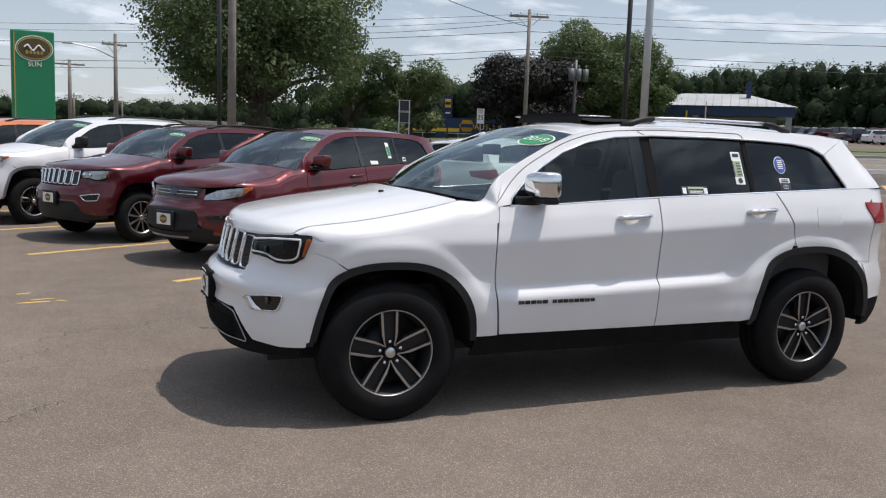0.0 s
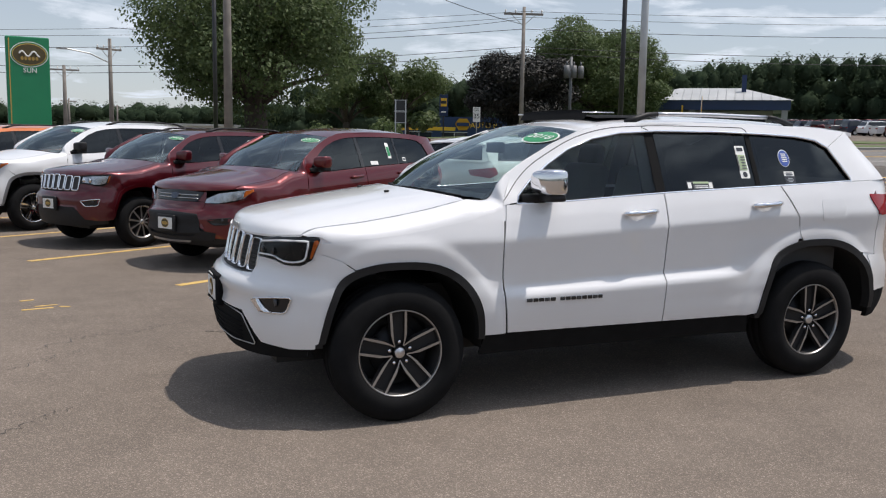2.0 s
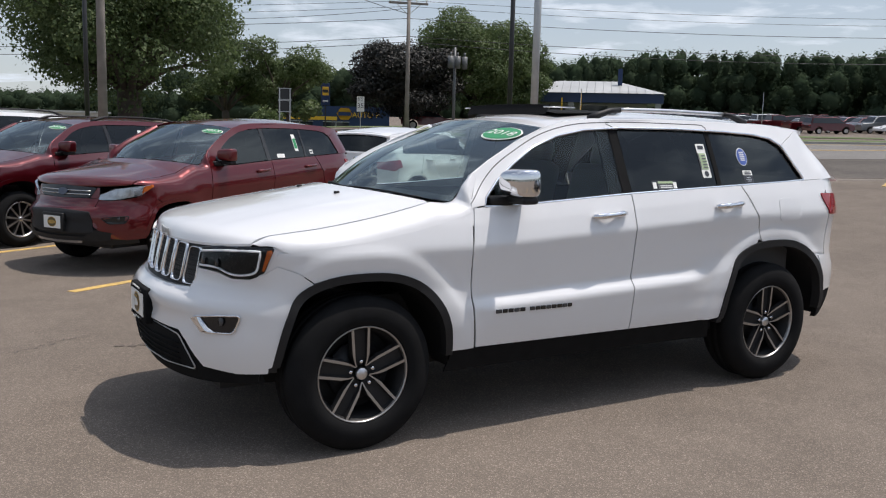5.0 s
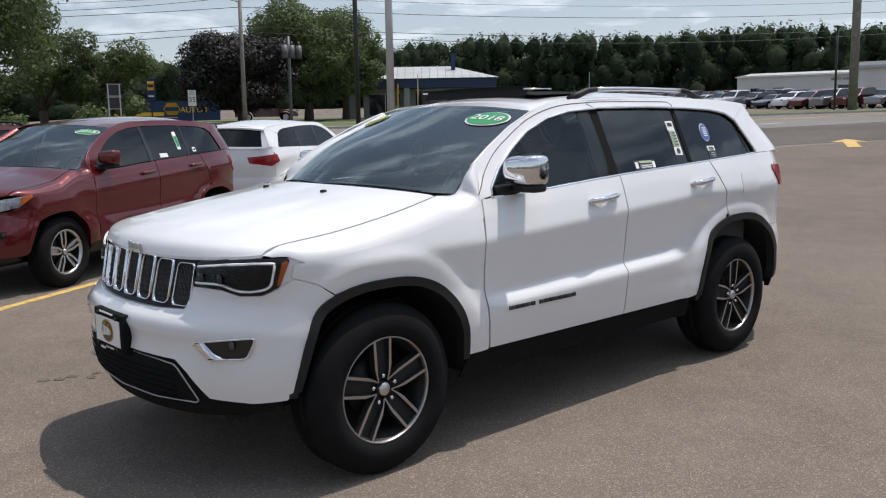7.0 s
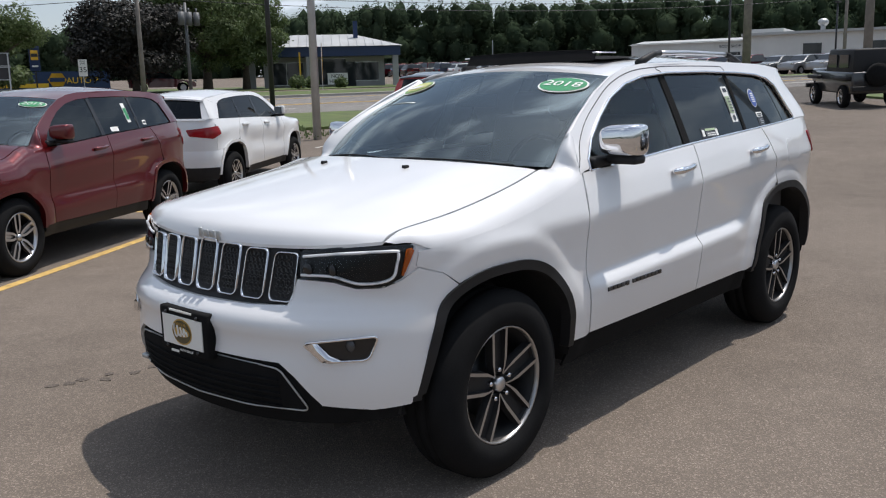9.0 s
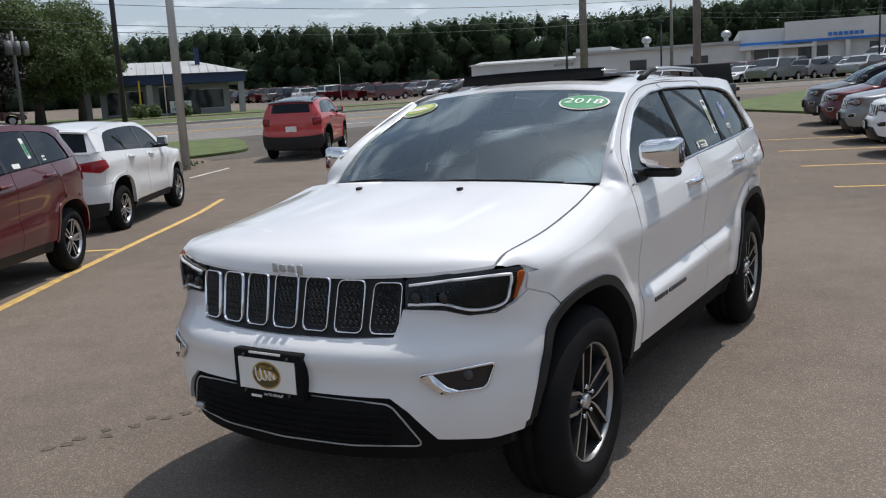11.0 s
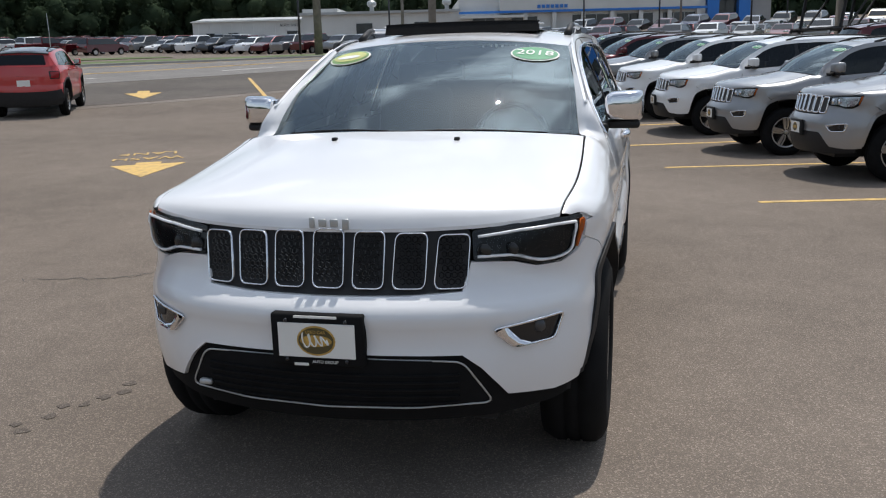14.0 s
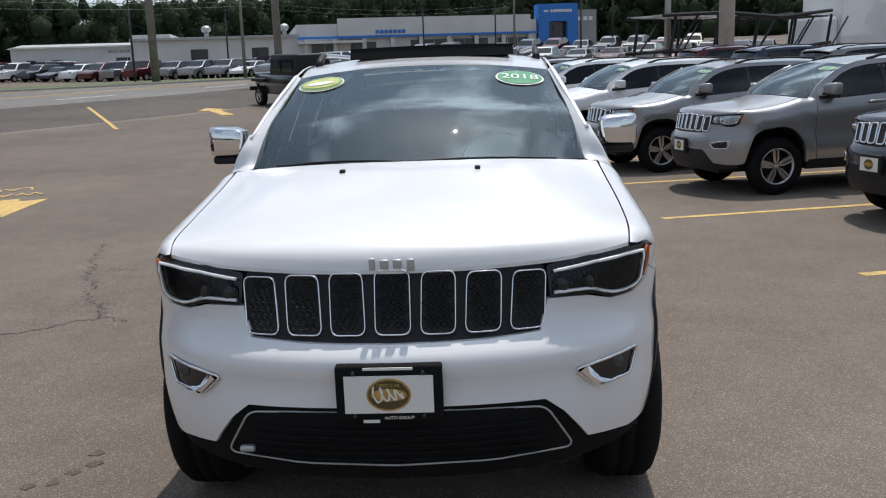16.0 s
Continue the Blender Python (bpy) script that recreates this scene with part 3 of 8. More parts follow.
def wheel_meshes(style):
    """Meshes of one wheel round (0, y, 0), its outer face towards -y: tyre, rim, spokes, centre cap, brake."""
    if style in WHEEL:
        return WHEEL[style]
    R, rim, width, count, alloy, dark, twin = {
        "split": (0.385, 0.236, 0.26, 5, M_ALLOY, M_BLACK, True),
        "ten": (0.35, 0.222, 0.22, 10, M_SATIN, M_ALLOYDK, False),
        "five": (0.35, 0.218, 0.22, 5, M_SATIN, M_ALLOYDK, True),
        "chrome": (0.37, 0.228, 0.23, 5, M_CHROME, M_ALLOYDK, True),
        "small": (0.345, 0.215, 0.22, 7, M_ALLOY, M_ALLOYDK, False),
    }[style]
    bm = bmesh.new()
    h = width / 2
    lathe(bm, [(rim + 0.002, -h + 0.025), (rim + 0.012, -h + 0.008), (rim + 0.05, -h), (R - 0.06, -h + 0.004), (R - 0.022, -h + 0.022), (R - 0.004, -h + 0.045), (R, -h + 0.065), (R, -0.035), (R - 0.008, -0.03), (R - 0.008, -0.022), (R, -0.017), (R, 0.017), (R - 0.008, 0.022), (R - 0.008, 0.03), (R, 0.035), (R, h - 0.065),
               (R - 0.006, h - 0.05), (R - 0.03, h - 0.01), (rim + 0.05, h), (rim, h - 0.03)], n=48, closed=True)
    tyre = mesh_of("tyre", bm, M_RUBBER, True)
    bm = bmesh.new()
    lathe(bm, [(rim - (0.005 if style == "split" else 0.018), -h + 0.045), (rim - (0.004 if style == "split" else 0.010), -h + 0.02), (rim + 0.002, -h + 0.016), (rim + 0.006, -h + 0.022), (rim + 0.002, -h + 0.03)], n=48)
    lip = mesh_of("rim", bm, alloy, True)
    bm = bmesh.new()
    lathe(bm, [(rim, -h + 0.03), (rim - 0.02, -h + 0.06), (rim - 0.03, 0), (rim - 0.03, h - 0.03)], n=40)
    r2 = bmesh.ops.create_circle(bm, cap_ends=True, segments=32, radius=rim - 0.03)
    bmesh.ops.transform(bm, matrix=Matrix.Translation((0, 0.03, 0)) @ Matrix.Rotation(math.pi / 2, 4, "X"), verts=r2["verts"])
    barrel = mesh_of("barrel", bm, M_BLACK, True)
    bm = bmesh.new()
    lathe(bm, [(0.001, -0.02), (rim * 0.62, -0.02), (rim * 0.62, 0.0), (0.001, 0.0)], n=32)
    disc = mesh_of("brake_disc", bm, M_ALLOYDK, True)

    def bar(bm, p0, p1, w0, w1, y0, y1, t):
        p0, p1 = Vector(p0), Vector(p1)
        d = (p1 - p0).normalized()
        nrm = Vector((-d.y, d.x))
        q = []
        for p, w, y in ((p0, w0, y0), (p1, w1, y1)):
            for sgn in (-1, 1):
                e = p + nrm * sgn * w / 2
                q.append((bm.verts.new((e.x, y, e.y)), bm.verts.new((e.x + nrm.x * sgn * 0.004, y + t, e.y + nrm.y * sgn * 0.004))))
        a, b, c, e = q
        f = bm.faces.new((a[0], b[0], e[0], c[0])); f.material_index = 0
        for u, v in ((a, c), (c, e), (e, b), (b, a)):
            g = bm.faces.new((u[0], v[0], v[1], u[1])); g.material_index = 1

    bm = bmesh.new()
    yf = -h + 0.030
    if twin:
        wd = 0.014 if style == "split" else 0.022
        for sgn in (-1, 1):
            if style == "split":
                bar(bm, (0.036, sgn * 0.0245), (0.070, sgn * 0.0335), 0.006, 0.008, yf + 0.014, yf + 0.008, 0.03)
                bar(bm, (0.069, sgn * 0.0333), (0.104, sgn * 0.0385), 0.008, wd, yf + 0.008, yf + 0.004, 0.03)
                bar(bm, (0.103, sgn * 0.0385), (rim - 0.003, sgn * 0.043), wd, wd * 0.95, yf + 0.004, yf - 0.006, 0.035)
            else:
                bar(bm, (0.040, sgn * 0.008), (0.072, sgn * 0.022), wd, wd, yf + 0.014, yf + 0.008, 0.03)
                bar(bm, (0.070, sgn * 0.0215), (0.10, sgn * 0.028), wd, wd, yf + 0.008, yf + 0.004, 0.03)
                bar(bm, (0.098, sgn * 0.0275), (rim - 0.006, sgn * 0.03), wd, wd * 1.1, yf + 0.004, yf - 0.006, 0.035)
        # dark web between the two arms
        f = poly(bm, [(0.04, yf + 0.03, -0.02), (0.12, yf + 0.022, -0.042), (rim, yf + 0.02, -0.05), (rim, yf + 0.02, 0.05), (0.12, yf + 0.022, 0.042), (0.04, yf + 0.03, 0.02)])
        f.material_index = 1 if style == "split" else 0
    else:
        bar(bm, (0.03, 0), (rim - 0.006, 0), 0.020, 0.026, yf + 0.012, yf - 0.004, 0.035)
    bmesh.ops.recalc_face_normals(bm, faces=bm.faces[:])
    spoke = mesh_of("spoke", bm, [alloy, dark], False)
    bm = bmesh.new()
    lathe(bm, [(0.001, yf + 0.002), (0.026, yf + 0.003), (0.030, yf + 0.008), (0.032, yf + 0.03)], n=24)
    cap = mesh_of("centre_cap", bm, M_SATIN, True)
    bm = bmesh.new()
    lathe(bm, [(0.001, yf + 0.004), (0.008, yf + 0.004), (0.010, yf + 0.009), (0.011, yf + 0.03)], n=8)
    nut = mesh_of("wheel_nut", bm, M_CHROME, True)
    WHEEL[style] = (tyre, lip, barrel, disc, spoke, cap, nut, count, R)
    return WHEEL[style]


def add_wheel(parent, style, x, y, turn=0.0, simple=False):
    tyre, lip, barrel, disc, spoke, cap, nut, count, R = wheel_meshes(style)
    w = new("wheel")
    w.parent = parent
    w.matrix_basis = Matrix.Translation((x, y, R)) @ Matrix.Rotation(math.pi if y > 0 else 0, 4, "Z") @ Matrix.Rotation(turn, 4, "Y")
    for nm, me in (("tyre", tyre), ("rim", lip), ("barrel", barrel), ("brake_disc", disc), ("centre_cap", cap)):
        o = new(nm, me)
        o.parent = w
    for k in range(count):
        o = new("spoke", spoke)
        o.parent = w
        o.matrix_basis = Matrix.Rotation(2 * math.pi * k / count - 1.64, 4, "Y")
    if not simple:
        for k in range(5):
            o = new("wheel_nut", nut)
            o.parent = w
            o.matrix_basis = Matrix.Rotation(2 * math.pi * k / 5 - 1.64, 4, "Y") @ Matrix.Translation((0.062, 0, 0))
    return w


def oval(cx, cz, rx, rz, n=28):
    return [(cx + rx * math.cos(2 * math.pi * k / n), cz + rz * math.sin(2 * math.pi * k / n)) for k in range(n)]


def rrect(cx, cz, w, h, r=0.02, n=4):
    return round_outline([(cx - w / 2, cz - h / 2), (cx + w / 2, cz - h / 2), (cx + w / 2, cz + h / 2), (cx - w / 2, cz + h / 2)], r, n)


def loop_tube(bm, pts, r, n=6):
    """A closed bead along the points."""
    pts = [Vector(p) for p in pts]
    k = len(pts)
    cen = sum(pts, Vector()) / k
    nrm = Vector()
    for i in range(k):
        nrm += (pts[i] - cen).cross(pts[(i + 1) % k] - cen)
    nrm.normalize()
    rings = []
    for i in range(k):
        d = (pts[(i + 1) % k] - pts[i - 1]).normalized()
        a = d.cross(nrm).normalized()
        rings.append([bm.verts.new(pts[i] + r * (math.cos(2 * math.pi * j / n) * a + math.sin(2 * math.pi * j / n) * nrm)) for j in range(n)])
    for i in range(k):
        r0, r1 = rings[i], rings[(i + 1) % k]
        for j in range(n):
            bm.faces.new((r0[j], r0[(j + 1) % n], r1[(j + 1) % n], r1[j]))


def curve(pts, x):
    """Smooth curve through the points."""
    n = len(pts)
    x = min(max(x, pts[0][0]), pts[-1][0])
    i = max(0, min(n - 2, next((k for k in range(n - 1) if x <= pts[k + 1][0]), n - 2)))
    def slope(k):
        a, b = max(0, k - 1), min(n - 1, k + 1)
        return (pts[b][1] - pts[a][1]) / (pts[b][0] - pts[a][0])
    (x0, y0), (x1, y1) = pts[i], pts[i + 1]
    h = x1 - x0
    t = (x - x0) / h
    return (1 + 2 * t) * (1 - t) ** 2 * y0 + t * (1 - t) ** 2 * h * slope(i) + t * t * (3 - 2 * t) * y1 + t * t * (t - 1) * h * slope(i + 1)


class Warp:
    """Stretches the base car to another model's stations."""

    def __init__(self, xs=None, zs=None, ky=1.0):
        self.xs, self.zs, self.ky = xs, zs, ky

    def __call__(self, p):
        p = Vector(p)
        x = table_ext(self.xs, p.x) if self.xs else p.x
        z = table_ext(self.zs, p.z) if self.zs else p.z
        return Vector((x, p.y * self.ky, z))


def table_ext(pts, x):
    """Piecewise linear, going on beyond both ends."""
    if x <= pts[0][0]:
        (a, va), (b, vb) = pts[0], pts[1]
    elif x >= pts[-1][0]:
        (a, va), (b, vb) = pts[-2], pts[-1]
    else:
        for (a, va), (b, vb) in zip(pts, pts[1:]):
            if a <= x <= b:
                break
    return va + (vb - va) * (x - a) / (b - a)


HOOD_C = [(0, 1.0), (0.015, 1.04), (0.045, 1.068), (0.10, 1.092), (0.3, 1.138), (0.6, 1.188), (0.85, 1.224), (1, 1.245)]
HOOD_E = [(0, 1.03), (0.03, 1.05), (0.10, 1.066), (0.37, 1.095), (0.72, 1.150), (1, 1.208)]


def build_car(name, label, category, group, m, paint_mat, warp=None, step=0.08, wheels="five", nose="slots", clad=True, side_glass=None, year="", fine=False, rear_lamp="small", chrome_slots=True, track=0.785, wheelbase=None, rails=True, mirror_mat=None, low_mat=None, flare_mat=None, lip_mat=None):
    sh = Shell(0.014 if fine else 0.025)
    wp = warp or Warp()
    root = thing(name, label, category, group, m)
    tint = side_glass or M_TINT
    low_mat = low_mat or M_BLACK
    flare_mat = flare_mat or M_BLACK

    def W(fn):
        return lambda a, b, d=0.0: wp(fn(a, b, d))

    def pan(nm, outline, fn, mat, both=True, fold=0.012, lab="", st=None, parent=None):
        obs = []
        for mir in ((False, True) if both else (False,)):
            obs.append(part(nm, sheet(outline, W(fn), st or step, fold, mir), mat, parent or root, lab, True))
        return obs

    def bodys(s, z, d=0.0):
        return sh.body(s, z, d)

    def cabs(x, z, d=0.0):
        # the feet of the windscreen pillar and of the rear pillar run out to the flank
        p = sh.cabin(x, z, d)
        h = z - sh.belt(x)
        k = (1 - smooth(0.0, 0.13, h)) * (1 - smooth(0.66, 0.79, x)) + (1 - smooth(-0.02, 0.26, h)) * smooth(3.26, 3.46, x)
        return Vector((p.x, p.y + (sh.flank(x, z, d).y - p.y) * k, p.z)) if k > 0 else p

    fl, cb, bd = sh.flank, cabs, bodys
    # the roof's end: forwards, the belt's rear end: back, the roof's end: higher
    rt, rb_, rz = (-0.09, 0.04, 0.022) if fine else (0.0, 0.0, 0.0)
    if fine:
        sh.rear = [(0.30, -0.12), (0.40, -0.03), (0.5, 0), (0.70, 0), (0.78, -0.05), (1.0, -0.05), (1.15, -0.05), (1.3, -0.06)]
    F = arch(0.0, 0.50, 0.50, 0, 0)
    Rr = arch(2.915, 0.545, 0.545, 0, 0)
    SX = lambda x: -sh.sx(x)
    arch_z = lambda x: float(np.interp(x, [p[0] for p in F if p[0] <= 0 and p[1] > 0.451], [p[1] for p in F if p[0] <= 0 and p[1] > 0.451]))
    # front wing
    z1 = lambda x: table(((-0.45, 0.985), (-0.2, 1.012), (0, 1.03), (0.3, 1.075), (0.55, 1.135), (0.64, 1.172)), x)
    arcF = [p for p in F if p[0] > -0.245 and p[1] > 0.45]
    tops = [(x, z1(x)) for x in (0.59, 0.4, 0.2, 0.0, -0.2, -0.424)]
    pan("wing", [(-0.426, 0.975), (-0.434, 0.936), (-0.33, 0.900), (-0.2545, arch_z(-0.2545) + 0.003)] + [p for p in arcF] + [(0.495, 0.452), (0.632, 0.452), (0.60, 0.76), (0.592, 0.98), (0.606, 1.10), (0.618, 1.168)] + tops, fl, paint_mat, st=0.022 if fine else None)
    # doors
    pan("front_door", [(0.645, 0.455), (1.695, 0.455), (1.695, 0.80), (1.69, 1.232)] + [(x, sh.belt(x)) for x in (1.4, 1.05, 0.8)] + [(0.632, 1.176), (0.60, 0.98), (0.608, 0.76)], fl, paint_mat, st=0.02 if fine else None)
    arcR = [p for p in Rr if p[0] < 2.74 and p[1] > 0.46]
    pan("rear_door", [(1.703, 0.455), (2.345, 0.455)] + arcR + [(2.75, 0.965), (2.725, 1.07), (2.66, 1.18), (2.60, sh.belt(2.6))] + [(x, sh.belt(x)) for x in (2.3, 2.0)] + [(1.70, 1.234), (1.703, 0.80)], fl, paint_mat, st=0.02 if fine else None)
    # quarter
    arcQ = [p for p in Rr if p[0] > 2.76 and p[1] > 0.80]
    pan("quarter_panel", [(2.76, 0.955)] + [p for p in arcQ] + [(3.46, 0.81), (3.46, 1.04), (3.44, 1.22), (3.50, 1.26), (3.50, 1.31), (3.2, sh.belt(3.2)), (2.8, sh.belt(2.8)), (2.612, sh.belt(2.612)), (2.672, 1.185), (2.737, 1.07)], fl, paint_mat, st=0.025 if fine else None)
    # sill
    pan("sill", [(0.48, 0.33), (2.40, 0.33), (2.36, 0.448), (0.50, 0.448)], lambda a, b, d: fl(a, b, d + 0.012 + 0.15 * max(0, 0.43 - b)), low_mat)
    # arch flares
    for cx, arc, a, b in ((0.0, F, 0.50, 0.50), (2.915, Rr, 0.545, 0.545)):
        inner = [(cx + (x - cx) * 0.92, 0.385 + (z - 0.385) * 0.92 if z > 0.46 else z) for x, z in arc]
        foot0, foot1 = (0.43, 0.43)
        out = [(arc[0][0], foot0)] + arc + [(arc[-1][0], foot1), (inner[-1][0], foot1)] + inner[::-1] + [(inner[0][0], foot0)]
        pan("arch_flare", out, lambda q, z, d: fl(q, z, d - (0.010 if d == 0 else 0.004) * (smooth(0.48, 0.66, z) if q < 1 else 1)), flare_mat, fold=0.05)
        # liner of the wheel opening
        def liner(u, v, cx=cx, a=a, b=b):
            t = math.pi * (1.0 - u)
            lx, lz = cx + (a - 0.012) * math.cos(t), 0.385 + (b - 0.012) * math.sin(t)
            return wp((lx, fl(lx, max(0.46, lz)).y + 0.025 + 0.40 * v, lz))
        for mir in (False, True):
            bm = grid(liner, 16, 2)
            if mir:
                for v in bm.verts:
                    v.co.y *= -1
            part("wheel_liner", bm, M_BLACK, root, smooth=True)
    # bumper, front
    a0 = SX(-0.47)
    half_top = [(0.0, 0.782), (sh.sy(0.3), 0.785), (sh.sy(0.48), 0.794), (sh.sy(0.518), 0.888), (sh.sy(0.60), 0.887), (sh.sy(0.666), 0.882), (sh.sy(0.737), 0.861), (sh.sx(-0.55), 0.863), (sh.sx(-0.482), 0.891), (sh.sx(-0.425), 0.927), (sh.sx(-0.33), 0.896), (sh.sx(-0.258), arch_z(-0.258))]
    if nose == "bar":
        half_top[3:9] = [(sh.sy(0.518), 0.878), (sh.sy(0.62), 0.869), (sh.sy(0.73), 0.880), (sh.sx(-0.475), 0.915)]
    ar = [(sh.sx(x), z) for x, z in F[::-1] if x < -0.262 and z > 0.455]
    half_low = [(sh.sx(-0.47), 0.425), (sh.sx(-0.60), 0.420), (sh.sy(0.62), 0.437), (sh.sy(0.53), 0.545), (sh.sy(0.47), 0.592), (0.0, 0.598)]
    right = half_top[1:] + ar + half_low[:-1]
    outline = [half_top[0]] + right + [half_low[-1]] + [(-a, b) for a, b in right[::-1]]
    pan("front_bumper", outline, bd, paint_mat, both=False, fold=0.03)
    # lower black apron
    low_r = [(sh.sy(0.47), 0.600), (sh.sy(0.53), 0.550), (sh.sy(0.62), 0.443), (sh.sx(-0.60), 0.426), (sh.sx(-0.50), 0.431), (sh.sx(-0.48), 0.378), (sh.sy(0.66), 0.355), (sh.sy(0.3), 0.340)]
    outl = [(0, 0.606)] + low_r + [(0, 0.335)] + [(-a, b) for a, b in low_r[::-1]]
    pan("front_apron", outl, lambda s, z, d: bd(s, z, d + 0.015), low_mat, both=False, fold=0.03)
    if nose == "slots":
        # headlamps: dark housing, lens, light guide, amber marker
        hl = round_outline([(-sh.sy(0.528), 0.893), (-sh.sy(0.528), 0.990), (-sh.sy(0.68), 1.008), (SX(-0.46), 1.016), (SX(-0.437), 1.012), (SX(-0.482), 0.897), (SX(-0.55), 0.868), (-sh.sy(0.735), 0.866), (-sh.sy(0.668), 0.888), (-sh.sy(0.60), 0.892)], 0.012, 3)
        hs = pan("headlamp_housing", hl, lambda s, z, d: bd(s, z, d + 0.004), M_GLOSSBLK)
        for ob, mir in zip(hs, (False, True)):
            inner = [(a, b) for a, b in hl]
            ca, cb2 = sum(a for a, b in hl) / len(hl), sum(b for a, b in hl) / len(hl)
            ins = [(ca + (a - ca) * 0.84, cb2 + (b - cb2) * 0.76) for a, b in hl]
            part("reflector", sheet(ins, W(lambda s, z, d: bd(s, z, d - 0.003)), step, 0.0, mir), M_LAMPDARK if fine else M_LAMPIN2, ob, "", True)
            if not fine:
                for ly in (0.58, 0.67):
                    bm = bmesh.new()
                    c = wp(bd(-sh.sy(ly), 0.935, -0.004))
                    r2 = bmesh.ops.create_uvsphere(bm, u_segments=10, v_segments=6, radius=0.032)
                    bmesh.ops.transform(bm, matrix=Matrix.Translation(c) @ Matrix.Diagonal((0.35, 1, 1, 1)), verts=r2["verts"])
                    if mir:
                        for v in bm.verts:
                            v.co.y *= -1
                    part("projector", bm, M_CHROME, ob, "", True)
            if fine:
                bm = bmesh.new()
                path = [(-sh.sy(0.54), 0.907), (-sh.sy(0.61), 0.908), (-sh.sy(0.668), 0.905), (-sh.sy(0.735), 0.884), (SX(-0.570), 0.884), (SX(-0.520), 0.903), (SX(-0.506), 0.950), (SX(-0.500), 0.986), (SX(-0.515), 0.997), (-sh.sy(0.72), 0.990), (-sh.sy(0.62), 0.980), (-sh.sy(0.545), 0.972)]
                path = [tuple(v)[:2] for v in catmull([(a, b, 0) for a, b in path], 4)]
                tube(bm, [wp(bd(a, b, -0.007)) for a, b in path], 0.0062, 6)
                if mir:
                    for v in bm.verts:
                        v.co.y *= -1
                part("light_guide", bm, M_DRL, ob, "white light guide", True)
                for ly in (0.565, 0.655):
                    bm = bmesh.new()
                    c = wp(bd(-sh.sy(ly), 0.925, -0.004))
                    r2 = bmesh.ops.create_uvsphere(bm, u_segments=14, v_segments=8, radius=0.026)
                    bmesh.ops.transform(bm, matrix=Matrix.Translation(c) @ Matrix.Diagonal((0.35, 1, 1, 1)), verts=r2["verts"])
                    if mir:
                        for v in bm.verts:
                            v.co.y *= -1
                    part("projector", bm, M_GLOSSBLK, ob, "", True)
            am = [(SX(-0.492), 0.908), (SX(-0.470), 1.000), (SX(-0.452), 1.004), (SX(-0.445), 0.995), (SX(-0.484), 0.906)]
            part("marker_lamp", sheet(am, W(lambda s, z, d: bd(s, z, d - 0.008)), step, 0.006, mir), M_AMBER, ob, "amber side marker", True)
            part("lens", sheet(hl, W(lambda s, z, d: bd(s, z, d - 0.012)), step, 0.0, mir), M_LENS, ob, "clear headlamp lens", True)
        # grille
        gr = round_outline([(-sh.sy(0.51), 0.798), (-sh.sy(0.25), 0.787), (0, 0.784), (sh.sy(0.25), 0.787), (sh.sy(0.51), 0.798), (sh.sy(0.525), 0.992), (sh.sy(0.25), 1.0), (0, 1.003), (-sh.sy(0.25), 1.0), (-sh.sy(0.525), 0.992)], 0.02, 2)
        g = pan("grille", gr, lambda s, z, d: bd(s, z, d + (0.012 if fine else 0.006)), M_BLACK, both=False)[0]
        for k in range(7):
            y = (k - 3) * 0.1505
            zc = 0.897 - 0.010 * abs(k - 3) / 3 + 0.006
            lean = (k - 3) * 0.004
            o2 = rrect(0, 0, 0.116, 0.194 - 0.006 * abs(k - 3), 0.026, 4)
            o2 = [(math.copysign(sh.sy(abs(y + a + lean * b / 0.09)), y + a + lean * b / 0.09), zc + b) for a, b in o2]
            so = new("slot")
            so.parent = g
            bm = sheet(o2, W(lambda s, z, d: bd(s, z, d + (0.009 if fine else -0.002))), 0.2, 0.0)
            part("slot_mesh", bm, M_BLACK if fine else M_DASH, so, "black honeycomb mesh", True)
            bm = bmesh.new()
            if fine:
                # a deep ring with a narrow front lip
                sc = [(a, b, sum(q[0] for q in o2) / len(o2), sum(q[1] for q in o2) / len(o2)) for a, b in o2]
                prof = ((1.04, 0.011), (1.028, -0.003), (0.985, -0.005), (0.95, -0.002), (0.935, 0.009))
                rows = [[bm.verts.new(wp(bd(ca + (a - ca) * f, cz + (b - cz) * (1 - (1 - f) * 0.6), dd))) for a, b, ca, cz in sc] for f, dd in prof]
                for r0, r1 in zip(rows, rows[1:]):
                    for q in range(len(sc)):
                        w_ = (q + 1) % len(sc)
                        bm.faces.new((r0[q], r0[w_], r1[w_], r1[q]))
                bmesh.ops.recalc_face_normals(bm, faces=bm.faces[:])
            else:
                loop_tube(bm, [wp(bd(a, b, -0.008)) for a, b in o2], 0.011)
            part("slot_ring", bm, M_CHROME, so, "chrome ring", True)
            if fine:
                bm = bmesh.new()
                for rr in range(7):
                    for cc in range(4):
                        hy = y + (cc - 1.5 + 0.5 * (rr % 2)) * 0.023 - 0.006
                        hz = zc + (rr - 3) * 0.023
                        if abs(hy - y) > 0.044:
                            continue
                        pts = [wp(bd(math.copysign(sh.sy(abs(hy + 0.010 * math.cos(q))), hy + 0.010 * math.cos(q)), hz + 0.010 * math.sin(q), 0.006)) for q in (math.pi / 6 + k2 * math.pi / 3 for k2 in range(6))]
                        loop_tube(bm, pts, 0.002, 4)
                part("honeycomb", bm, M_GLOSSBLK, so)
    elif nose == "bar":
